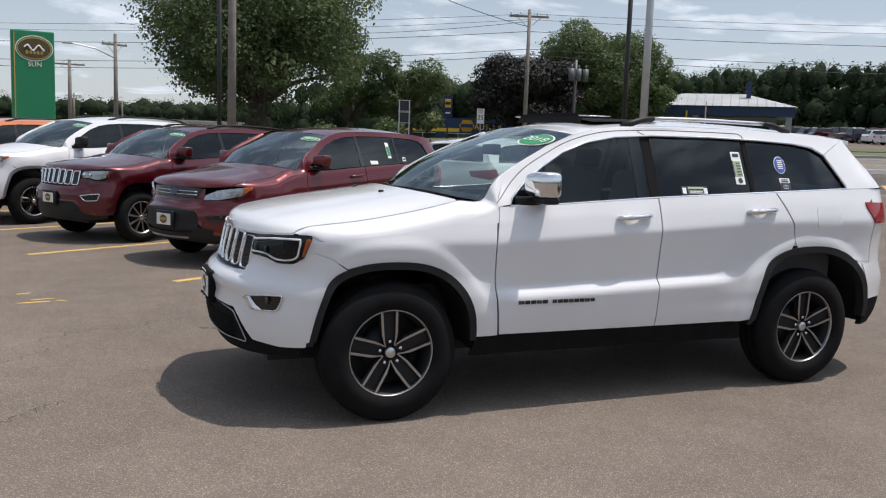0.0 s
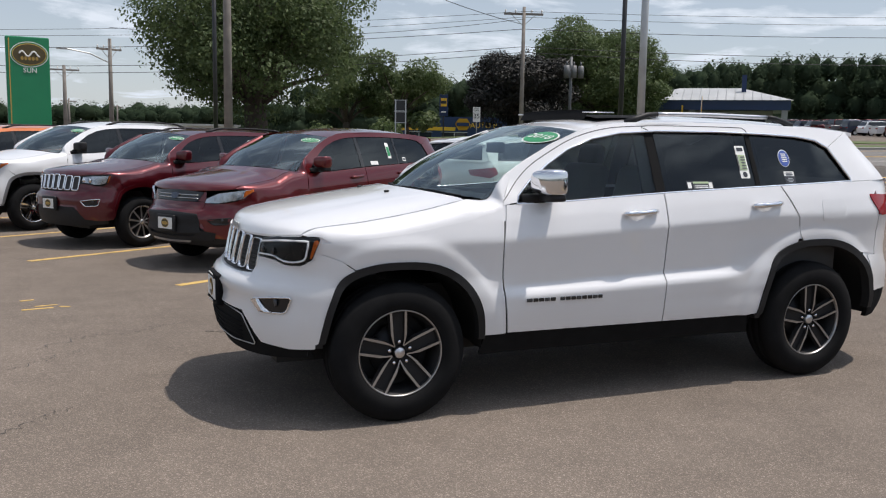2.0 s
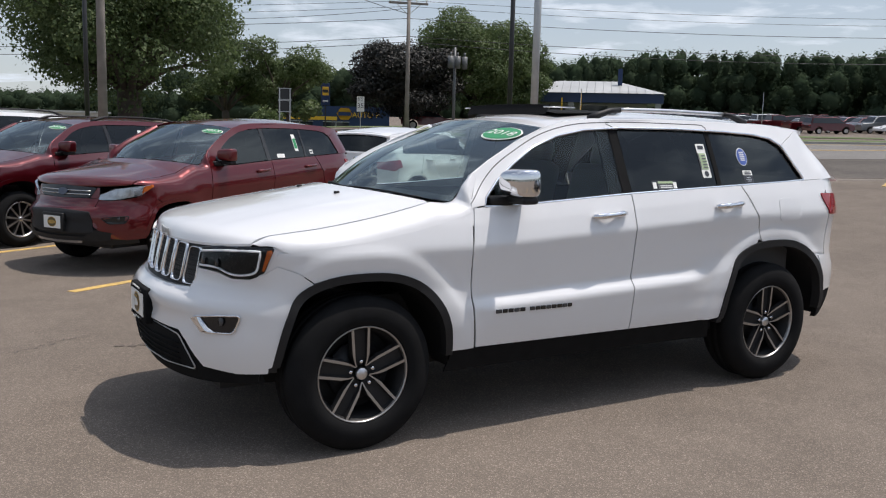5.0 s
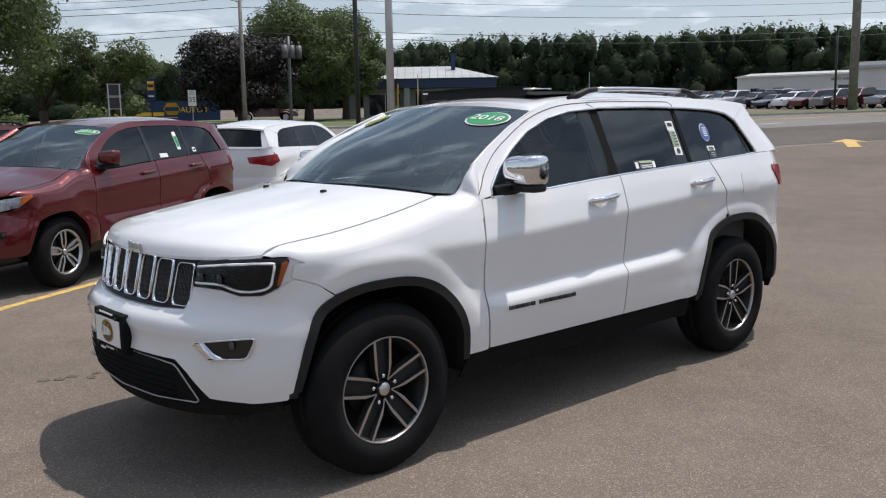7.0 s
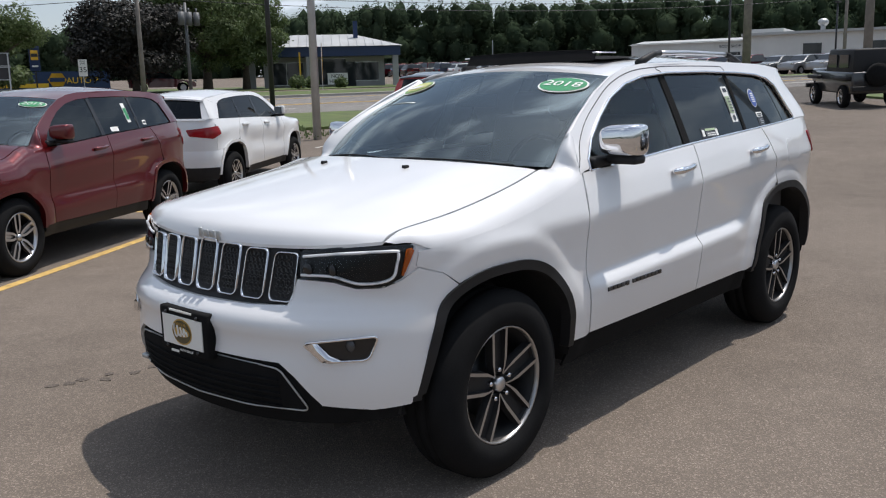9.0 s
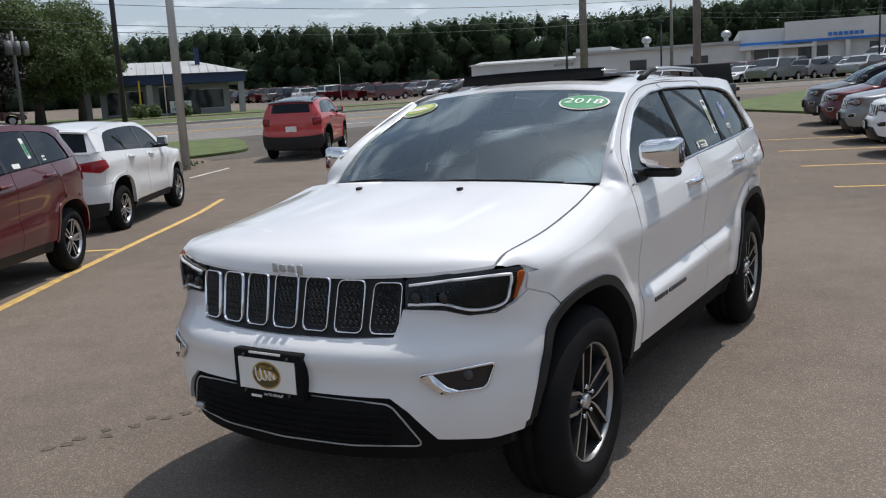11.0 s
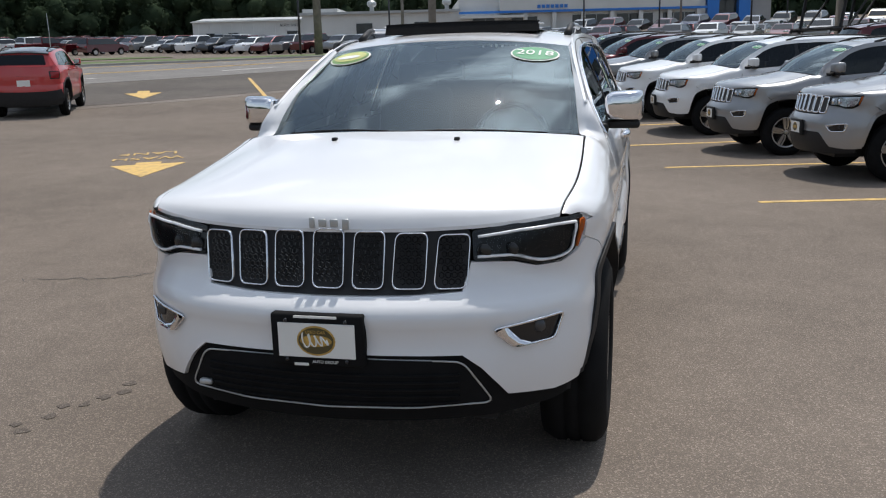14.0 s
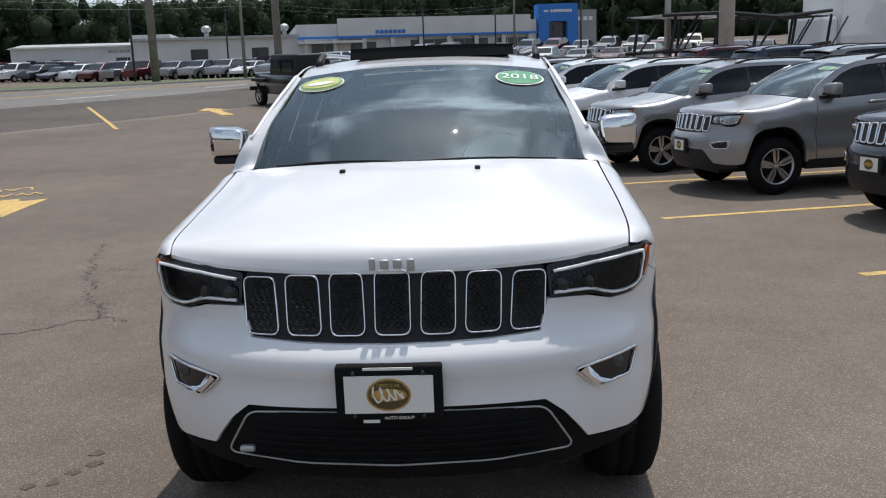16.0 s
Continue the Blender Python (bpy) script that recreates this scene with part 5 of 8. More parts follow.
    part("tailgate_frame", grid(rear_win, 12, 1, -1, 1, -0.03, 0.06), paint_mat, root, "", True)
    if rear_lamp == "box":
        part("tailgate_frame", grid(lambda u, w: rear_win(u, w) - Vector((0.006, 0, 0)), 12, 6, -0.95, 0.95, 0.0, 0.95), paint_mat, root, "", True)
    for sg in (-1, 1):
        def pillar(u, w, sg=sg):
            a = rear_win(sg * 0.92, w)
            z = 1.31 + (0.30 + rz) * w
            x = 3.525 + rb_ - (0.11 + rb_ - rt) * w
            b = cb(x, z)
            b = wp(Vector((b.x, b.y if sg < 0 else -b.y, b.z)))
            return a.lerp(b, u)
        part("rear_corner_top", grid(pillar, 3, 6), paint_mat, root, "", True)
    part("spoiler", grid(lambda u, w: wp((3.36 + rt + 0.16 * w - 0.03 * u * u, 0.64 * u, 1.665 + rz - 0.035 * u * u - (0.035 - 0.6 * rz) * w)), 12, 3, -1, 1, 0, 1, 0.025), paint_mat, root, "", True)
    # mirrors
    mirror_mat = mirror_mat or paint_mat
    for sg in (-1, 1):
        mm = new("door_mirror")
        mm.parent = root
        c = wp(Vector((0.87 if fine else 0.83, sg * 0.935, 1.305)))
        bm = bmesh.new()
        bmesh.ops.create_uvsphere(bm, u_segments=24, v_segments=14, radius=1)
        for v in bm.verts:
            q = v.co.copy()
            sx_ = math.copysign(abs(q.x) ** 0.5, q.x) * (0.075 if q.x < 0 else 0.05)
            v.co = (c.x + sx_ + 0.03 * q.y * sg, c.y + math.copysign(abs(q.y) ** 0.42, q.y) * 0.092, c.z + math.copysign(abs(q.z) ** 0.42, q.z) * (0.070 + 0.012 * q.y * sg) + 0.004)
        part("mirror_cap", bm, mirror_mat, mm, "chrome mirror cap" if fine else "", True)
        bm = bmesh.new()
        box(bm, c.x + 0.015, c.y - sg * 0.01, c.z - 0.085, 0.10, 0.17, 0.04, 0.015)
        box(bm, c.x - 0.06, c.y - sg * 0.125, c.z - 0.095, 0.15, 0.11, 0.05, 0.015)
        part("mirror_foot", bm, M_BLACK, mm, "black mirror foot", True)
        bm = bmesh.new()
        box(bm, c.x + 0.054, c.y, c.z, 0.004, 0.17, 0.11, 0.0)
        part("mirror_glass", bm, M_CHROME, mm)
    # handles
    for hxx, hz in ((1.50, 1.118), (2.46, 1.155)):
        for mir in (False, True):
            bm = bmesh.new()
            pts = [fl(hxx + (t - 0.5) * 0.24, hz + 0.014 * t, -0.012 - 0.022 * math.sin(math.pi * min(1, max(0, t * 1.1)))) for t in np.linspace(0, 1, 9)]
            tube(bm, [wp(p) for p in pts], [0.013, 0.018, 0.020, 0.018, 0.016, 0.016, 0.018, 0.020, 0.014], 8)
            for v in bm.verts:
                if mir:
                    v.co.y *= -1
            h1 = part("door_handle", bm, M_CHROME if fine else paint_mat, root, "chrome door handle" if fine else "", True)
            if fine:
                bm = sheet(oval(hxx + 0.015, hz - 0.008, 0.06, 0.032, 18), W(lambda a, b, d: fl(a, b, d - 0.002)), 0.2, 0.0, mir)
                part("handle_cup", bm, M_WHITE, h1, "", True)
    # belly and cabin
    bm = bmesh.new()
    for cx, cy, cz, sx_, sy_, sz_ in ((1.45, 0, 0.50, 4.1, 1.10, 0.40), (1.44, 0, 0.50, 1.72, 1.60, 0.36), (-0.30, 0, 0.70, 0.55, 1.10, 0.45), (3.52, 0, 0.62, 0.30, 1.3, 0.5)):
        vs = box(bm, cx, cy, cz, sx_, sy_, sz_)
        for v in vs:
            v.co = wp(v.co)
    part("underbody", bm, M_BLACK, root)
    bm = bmesh.new()
    vs = box(bm, 0.62, 0, 1.04, 0.62, 1.50, 0.30, 0.05)
    vs += box(bm, 0.50, 0, 1.13, 0.42, 1.42, 0.12, 0.03)
    for v in bm.verts:
        v.co = wp(v.co)
    part("dashboard", bm, M_DASH, root, "dark dashboard", True)
    if fine:
        for sg in (-1, 1):
            part("door_card", boxmesh(1.95, sg * 0.775, 0.86, 2.5, 0.03, 0.64, 0.01), M_DASH, root, "dark inner door trim")
        part("headliner", grid(lambda u, w: roof(u, w) - Vector((0, 0, 0.03)), 8, 8, -0.93, 0.93, 0.05, 0.94), M_SEAT, root, "", True)
    for sx0, sy0, wdt in ((1.55, -0.36, 0.5), (1.55, 0.36, 0.5), (2.55, 0.0, 1.25)):
        bm = bmesh.new()
        box(bm, sx0, sy0, 0.80, 0.52, wdt, 0.20, 0.06)
        mt = Matrix.Translation((sx0 + 0.30, sy0, 1.08)) @ Matrix.Rotation(radians(14), 4, "Y")
        box(bm, 0, 0, 0, 0.16, wdt - 0.04, 0.62, 0.06, m=mt)
        for hy in ((0,) if wdt < 1 else (-0.4, 0.4)):
            mt = Matrix.Translation((sx0 + 0.40, sy0 + hy, 1.44)) @ Matrix.Rotation(radians(10), 4, "Y")
            box(bm, 0, 0, 0, 0.10, 0.26, 0.17, 0.045, m=mt)
        for v in bm.verts:
            v.co = wp(v.co)
        part("seat", bm, M_SEAT, root, "grey seat with headrest", True)
    bm = bmesh.new()
    ring = [(0.98 + 0.045 * math.sin(a), -0.37 + 0.185 * math.cos(a), 1.13 + 0.18 * math.sin(a)) for a in (2 * math.pi * k / 20 for k in range(20))]
    loop_tube(bm, [wp(p) for p in ring], 0.015, 6)
    part("steering_wheel", bm, M_DASH, root, "", True)
    # wheels
    base = (wp((2.915, 0, 0)).x - wp((0, 0, 0)).x)
    x0 = wp((0, 0, 0)).x
    for k, xx in enumerate((x0, x0 + base)):
        for sg in (-1, 1):
            add_wheel(root, wheels, xx, sg * track, turn=0.4 * k + 0.2 * sg + 0.15 if not fine else 0.0, simple=not fine)
    root["base"] = base
    return root, sh, wp, screen, fl, cb, bd


def wrap_text(name, body, size, mat, parent, fn, a, b, flip=1, lift=0.004, label=""):
    """Text that follows the curve of the surface fn(a, b, depth)."""
    ob = text_mesh(name, body, size, mat, parent, Matrix(), 0.0, label)
    for v in ob.data.vertices:
        v.co = fn(a + flip * v.co.x, b + v.co.y, -lift)
    return ob


# ---- the white car ----
hero, sh, wp, screen, fl, cb, bd = build_car("white_suv", "gleaming white family SUV standing alone on the asphalt", "car", "", pose(0, 0, 0), M_WHITE, Warp([(-0.85, -0.85), (3.15, 3.15), (3.88, 3.985)], None), step=0.04, wheels="split", fine=True, mirror_mat=M_CHROME, track=0.79, low_mat=M_RUBBER)


def screen_m(scr):
    """Windscreen in metres: a across, b up the glass."""
    def fn(a, b, d=0.0):
        w = b / 0.92
        return scr(a / (0.742 + (0.635 - 0.742) * w), w, d)
    return fn


def year_sticker(parent, warp, scr, year, y=-0.485, b=0.735, size=(0.120, 0.104), mat=None, name="year_sticker"):
    fn = screen_m(scr)
    g = lambda a, q, d=0.0: warp(fn(a, q, d))
    rim = part(name, sheet(oval(y, b, *size), lambda a, q, d: g(a, q, d - 0.005), 0.04, 0.0), M_LABELW, parent, "oval green windscreen sticker with year", True)
    part("sticker_face", sheet(oval(y, b, size[0] * 0.93, size[1] * 0.90), lambda a, q, d: g(a, q, d - 0.008), 0.04, 0.0), mat or M_LABELG, rim, "", True)
    if year:
        wrap_text("year", year, size[0] * 0.78, M_LABELW, rim, g, y, b, flip=-1, lift=0.012, label="white year numerals")
    return rim


def bars(parent, fn, a0, b0, w, h, rows, mat, fill=0.8, lift=0.003, seed=1, name="print_bar", cols=1):
    """Unreadable print as plain bars on the surface fn, each line a bar."""
    rnd = random.Random(seed)
    for k in range(rows):
        zz = b0 + h / 2 - h * (k + 0.5) / rows
        for c in range(cols):
            ww = w / cols * rnd.uniform(0.6, 0.95)
            aa = a0 - w / 2 + w * (c + 0.5) / cols
            part(name, sheet(rrect(aa, zz, ww, h / rows * fill, 0.002, 1), lambda a, q, d: fn(a, q, d - lift), 0.2, 0.0), mat, parent)


def plate(parent, warp, body, y=0.0, z=0.650, w=0.295, h=0.148, proud=0.045, rich=False, frame_mat=None):
    """Dealer plate on its black holder."""
    c = warp(body(0.001, z, -0.0))
    holder = part("plate_holder", boxmesh(c.x - proud / 2 + 0.01, y, z, proud, w + 0.03, h + 0.03, 0.008), frame_mat or M_RUBBER, parent, "black plate holder", True)
    x = c.x - proud + 0.008
    pl = part("dealer_plate", boxmesh(x - 0.001, y, z, 0.004, w - 0.025, h - 0.03, 0.001), M_LABELW, holder, "white dealer plate with round emblem")
    for rx, rz, mt, dx in ((0.068, 0.052, M_GOLD, 0.004), (0.062, 0.046, M_BROWN, 0.0055), (0.056, 0.020, M_GOLD, 0.0065)):
        bm = bmesh.new()
        bm.faces.new([bm.verts.new((x - dx, y + a, z + b)) for a, b in oval(0, 0.0, rx, rz, 24)])
        part("emblem", bm, mt, pl)
    if rich:
        bm = bmesh.new()
        pts = [(x - 0.008, y + 0.044 - 0.088 * t + 0.008 * math.sin(26 * t), z + 0.002 + (0.026 - 0.014 * t) * math.cos(24 * t)) for t in np.linspace(0, 1, 40)]
        tube(bm, pts, [0.0034 - 0.0012 * (k % 3 == 0) for k in range(40)], 5)
        part("emblem_stroke", bm, M_LABELW, pl, "white script-like stroke")
        text_mesh("plate_text", "USED CAR", 0.015, M_GOLD, pl, Matrix(((0, 0, -1, x - 0.0075), (-1, 0, 0, y), (0, 1, 0, z + 0.030), (0, 0, 0, 1))), 0.0005)
        text_mesh("plate_text", "AUTO GROUP", 0.014, M_LABELW, pl, Matrix(((0, 0, -1, x - 0.0075), (-1, 0, 0, y - 0.03), (0, 1, 0, z - 0.072), (0, 0, 0, 1))), 0.0005)
        for by, bw in ((0.055, 0.05),):
            part("plate_mark", boxmesh(x - 0.005, y + by, z - 0.083, 0.003, bw, 0.009), M_LABELW, pl)
        part("plate_mark", boxmesh(x - 0.005, y, z + 0.082, 0.003, 0.15, 0.008), M_LABELW, pl)
        for sy_ in (-1, 1):
            for sz_ in (-1, 1):
                bm = bmesh.new()
                r = bmesh.ops.create_uvsphere(bm, u_segments=8, v_segments=6, radius=0.008)
                bmesh.ops.translate(bm, verts=r["verts"], vec=(x - 0.004, y + sy_ * 0.105, z + sz_ * 0.068))
                part("plate_screw", bm, M_GLOSSBLK, pl, smooth=True)
    return holder


year_sticker(hero, wp, screen, "2018")
seal = year_sticker(hero, wp, screen, "", y=0.50, b=0.745, mat=M_SEAL, name="seal_sticker")
tagged(seal, "oval yellow and green dealer sticker")
fnw = screen_m(screen)
part("seal_centre", sheet(oval(0.50, 0.748, 0.098, 0.070), lambda a, q, d: fnw(a, q, d - 0.011), 0.06, 0.0), M_CREAM, seal, "", True)
part("seal_stroke", sheet(oval(0.505, 0.735, 0.070, 0.024), lambda a, q, d: fnw(a, q, d - 0.014), 0.06, 0.0), M_LABELW, seal, "", True)
plate(hero, wp, bd, y=0.010, rich=True)
part("rear_view_mirror", boxmesh(0.98, 0, 1.49, 0.03, 0.24, 0.07, 0.012), M_DASH, hero, "inside mirror", True)

# name on the hood's edge and on the doors, as plain bright blocks
emb = new("hood_emblem")
emb.parent = hero
tagged(emb, "row of chrome blocks on the hood edge")
for k, (yy, ww, hh) in enumerate(((0.060, 0.026, 0.042), (0.022, 0.034, 0.032), (-0.019, 0.034, 0.032), (-0.060, 0.030, 0.042))):
    p = bd(math.copysign(sh.sy(abs(yy)), yy), 1.018)
    part("emblem_block", boxmesh(p.x - 0.012, yy, 1.020 + (0.0 if k < 3 else -0.004), 0.010, ww - 0.006, hh - 0.004, 0.004), M_STEEL, emb, smooth=True)
for sg in (-1, 1):
    nm = new("door_emblem")
    nm.parent = hero
    tagged(nm, "dark bright-edged blocks along the door")
    x = 0.74
    for k, ww in enumerate([0.042, 0.036, 0.038, 0.038, 0.038, -0.03, 0.036, 0.036, 0.036, 0.036, 0.038, 0.036, 0.036, 0.034]):
        if ww < 0:
            x += 0.026
            continue
        p = fl(x + ww / 2, 0.640)
        bm = boxmesh(x + ww / 2, p.y * (1 if sg < 0 else -1) + sg * 0.003, 0.640, ww - 0.006, 0.008, 0.021, 0.003)
        part("emblem_block", bm, M_GLOSSBLK if k % 3 else M_LAMPIN, nm)
        x += ww

# stickers on the side glass
gl = lambda a, b, d=0.0: cb(a, b, d + 0.010)
over = lambda lift: (lambda a, b, d: gl(a, b, d - lift))
s1 = part("window_label", sheet(rrect(2.372, 1.425, 0.074, 0.205, 0.004, 1), gl, 0.1, 0.0), M_LABELW, hero, "tall white and green window label", True)
part("label_band", sheet(rrect(2.372, 1.422, 0.054, 0.098, 0.003, 1), over(0.002), 0.1, 0.0), M_LABELP, s1)
part("label_band", sheet(rrect(2.338, 1.422, 0.008, 0.10, 0.001, 1), over(0.002), 0.1, 0.0), M_CAN, s1)
part("label_band", sheet(rrect(2.372, 1.506, 0.048, 0.022, 0.003, 1), over(0.002), 0.1, 0.0), M_LAMPIN, s1)
part("label_band", sheet(oval(2.372, 1.347, 0.018, 0.017, 16), over(0.002), 0.1, 0.0), M_LAMPIN, s1)
bars(s1, gl, 2.376, 1.422, 0.046, 0.088, 5, M_CAN, 0.45, 0.005, 3)
s2 = part("window_label", sheet(oval(2.722, 1.452, 0.047, 0.056), gl, 0.1, 0.0), M_LABELW, hero, "round blue window sticker", True)
part("label_band", sheet(oval(2.722, 1.452, 0.043, 0.051), over(0.002), 0.1, 0.0), M_LABELB, s2, "", True)
bars(s2, gl, 2.722, 1.456, 0.066, 0.060, 5, M_LABELW, 0.5, 0.004, 4)
s3 = part("window_label", sheet(rrect(2.735, 1.352, 0.086, 0.030, 0.003, 1), gl, 0.1, 0.0), M_LABELW, hero, "small white window label over a dark one")
part("label_band", sheet(rrect(2.735, 1.312, 0.086, 0.046, 0.003, 1), gl, 0.1, 0.0), M_LAMPIN, s3)
bars(s3, gl, 2.735, 1.352, 0.070, 0.022, 2, M_LAMPIN, 0.5, 0.003, 5)
bars(s3, gl, 2.735, 1.312, 0.060, 0.032, 3, M_STEEL, 0.4, 0.003, 8)
s4 = part("window_label", sheet(rrect(2.0, 1.280, 0.20, 0.055, 0.003, 1), gl, 0.1, 0.0), M_LAMPIN, hero, "long grey window label low on the glass")
part("label_band", sheet(rrect(2.01, 1.297, 0.12, 0.012, 0.002, 1), over(0.002), 0.1, 0.0), M_LABELP, s4)
part("label_band", sheet(rrect(2.01, 1.272, 0.12, 0.026, 0.002, 1), over(0.002), 0.1, 0.0), M_CAN, s4)
for cx in (1.922, 2.082):
    part("label_band", sheet(rrect(cx, 1.280, 0.028, 0.036, 0.002, 1), over(0.002), 0.1, 0.0), M_LABELW, s4)
bars(s4, gl, 2.01, 1.272, 0.11, 0.020, 2, M_LABELW, 0.5, 0.004, 6)

# washer jets, fuel flap, open sunroof
for y in (-0.27, 0.27):
    part("washer_jet", boxmesh(0.128, y, 1.222, 0.028, 0.022, 0.016, 0.004), M_BLACK, hero, "black washer jet", True)
part("fuel_flap", sheet(rrect(3.045, 1.12, 0.22, 0.145, 0.035, 4), lambda a, b, d: fl(a, b, d - 0.0025), 0.06, 0.006), M_WHITE, hero, "", True)
roof_z = lambda x, y: 1.722 - 0.07 * (abs(y) / 0.66) ** 2.2 - 0.05 * max(0, 1.95 - x) ** 2
# the roof has no hole: a near-black sheet gives the opening's shade
part("sunroof_opening", grid(lambda u, w: (1.46 + 0.5 * w, 0.42 * u - 0.036, roof_z(1.46 + 0.5 * w, 0.42 * u) + 0.003), 10, 4, -1, 1), M_RUBBER, hero, "dark sheet on the roof as the shade in the open sunroof", True)
defl = part("wind_deflector", grid(lambda u, w: (1.345 + 0.03 * w + 0.02 * u * u, 0.43 * u - 0.037, 1.68 + (0.060 - 0.006 * u * u) * w), 16, 3, -1, 1), M_RUBBER, hero, "raised black wind deflector of the sunroof", True)
bm = bmesh.new()
tube(bm, [(1.375 + 0.02 * u * u, 0.43 * u - 0.037, 1.740 - 0.006 * u * u) for u in np.linspace(-1, 1, 13)], 0.003, 6)
part("deflector_rail", bm, M_RUBBER, defl, "", True)
for sg in (-1, 1):
    bm = bmesh.new()
    tube(bm, [(1.35, sg * 0.43 - 0.037, 1.722), (1.58, sg * 0.43 - 0.037, 1.724)], 0.004, 6)
    part("deflector_arm", bm, M_SATIN, defl, "thin satin arm", True)

# ---- other cars of the lot ----
COMPASS = Warp([(-0.85, -0.86), (0, 0), (0.30, 0.22), (1.16, 0.95), (2.915, 2.635), (3.88, 3.50)], [(0, 0), (0.385, 0.35), (0.9, 0.885), (1.0, 0.985), (1.2, 1.15), (1.66, 1.59), (1.72, 1.65)], 0.955)
ESCAPE = Warp([(-0.85, -0.93), (0, 0), (0.30, 0.16), (1.16, 1.0), (2.915, 2.69), (3.88, 3.55)], [(0, 0), (0.385, 0.345), (0.9, 0.80), (1.0, 0.92), (1.2, 1.13), (1.72, 1.67)], 0.97)
TERRAIN = Warp([(-0.85, -0.92), (0, 0), (2.915, 2.857), (3.88, 3.75)], [(0, 0), (0.385, 0.37), (0.9, 0.95), (1.0, 1.06), (1.2, 1.22), (1.72, 1.75)], 0.97)
OUTLANDER = Warp([(-0.85, -0.88), (0, 0), (0.30, 0.25), (1.16, 1.0), (2.915, 2.67), (3.44, 3.18), (3.88, 3.42)], [(0, 0), (0.385, 0.345), (0.9, 0.86), (1.0, 0.96), (1.2, 1.13), (1.72, 1.64)], 0.935)
RENEGADE = Warp([(-0.85, -0.80), (0, 0), (0.30, 0.35), (1.16, 0.90), (2.915, 2.57), (3.44, 3.20), (3.74, 3.37), (3.88, 3.42)], [(0, 0), (0.385, 0.345), (0.9, 0.93), (1.0, 1.02), (1.2, 1.16), (1.72, 1.69)], 0.955)


def on_ground(x, y, deg, reach=1.4):
    """Standing on the ground, tilted with its slope."""
    zx = (ground_z(x + reach, y) - ground_z(x - reach, y)) / (2 * reach)
    zy = (ground_z(x, y + reach) - ground_z(x, y - reach)) / (2 * reach)
    up = Vector((-zx, -zy, 1)).normalized()
    fx = Vector((math.cos(radians(deg)), math.sin(radians(deg)), 0))
    fx = (fx - up * fx.dot(up)).normalized()
    fy = up.cross(fx)
    return Matrix(((fx.x, fy.x, up.x, x), (fx.y, fy.y, up.y, y), (fx.z, fy.z, up.z, ground_z(x, y)), (0, 0, 0, 1)))


def dress(res, year, plate_on=True, z=0.62):
    root, s_, w_, scr_, fl_, cb_, bd_ = res
    if year is not None:
        year_sticker(root, w_, scr_, year, size=(0.13, 0.075))
    if plate_on:
        plate(root, w_, bd_, z=z, w=0.28, h=0.16, frame_mat=M_BLACK)
    g2 = lambda a, b, d=0.0: w_(cb_(a, b, d + 0.010))
    l1 = part("window_label", sheet(rrect(2.30, 1.44, 0.07, 0.20, 0.004, 1), g2, 0.1, 0.0), M_LABELW, root, "tall white window label")
    part("label_band", sheet(rrect(2.30, 1.43, 0.055, 0.12, 0.004, 1), lambda a, b, d: g2(a, b, d - 0.002), 0.1, 0.0), M_LABELG, l1)
    part("window_label", sheet(rrect(1.95, 1.285, 0.15, 0.045, 0.003, 1), g2, 0.1, 0.0), M_LABELW, root, "white window label low on the glass")
    l3 = part("window_label", sheet(rrect(2.60, 1.33, 0.07, 0.05, 0.003, 1), g2, 0.1, 0.0), M_LABELW, root, "small white window label")
    part("label_band", sheet(rrect(2.60, 1.33, 0.05, 0.02, 0.003, 1), lambda a, b, d: g2(a, b, d - 0.002), 0.1, 0.0), M_LAMPIN, l3)
    return root


ROW = 30.0
esc = build_car("red_suv", "ruby red compact SUV parked in the front row", "car", "cars in the left row", on_ground(0.26, 5.66, ROW), M_RUBY, ESCAPE, wheels="five", nose="bar", side_glass=M_TINT, rails=False, mirror_mat=M_RUBY, track=0.77, flare_mat=M_RUBY, lip_mat=M_BLACK)
dress(esc, "2015", z=0.54)
comp = build_car("dark_red_suv", "dark red boxy compact SUV with chrome grille slots", "car", "cars in the left row", on_ground(-1.02, 8.12, ROW), M_RED, COMPASS, wheels="ten", nose="slots", side_glass=M_TINT, track=0.755, flare_mat=M_RED)
dress(comp, "2016", z=0.60)
terr = build_car("white_crossover", "white crossover with grey plastic skirts and chrome wheels", "car", "cars in the left row", on_ground(-2.45, 10.75, ROW), M_WHITE2, TERRAIN, wheels="chrome", nose="bar", side_glass=M_TINT, track=0.79, flare_mat=M_SILVER, low_mat=M_SILVER, mirror_mat=M_BLACK)
dress(terr, "2015", z=0.66)
ora = build_car("orange_suv", "orange small SUV with black roof rails", "car", "cars in the left row", on_ground(-4.0, 13.2, ROW), M_ORANGE2, OUTLANDER, wheels="small", nose="bar", track=0.75, flare_mat=M_ORANGE2)
dress(ora, None)
mit = build_car("white_hatchback_suv", "white small SUV seen from behind, red wraparound lamps", "car", "cars in the left row", on_ground(7.66, 10.68, ROW + 180), M_WHITE2, OUTLANDER, wheels="five", nose="bar", side_glass=M_TINT2, rear_lamp="wide", rails=False, track=0.76, flare_mat=M_WHITE2)
ren = build_car("orange_red_suv", "orange-red boxy small SUV waiting at the lot's exit", "car", "", on_ground(18.75, 15.0, 206), M_ORANGE, RENEGADE, wheels="small", nose="slots", side_glass=M_TINT, rear_lamp="box", track=0.76)
for ob in ren[0].children:
    if ob.name.split(".")[0] in ("roof", "spoiler"):
        ob.data.materials[0] = M_BLACKP
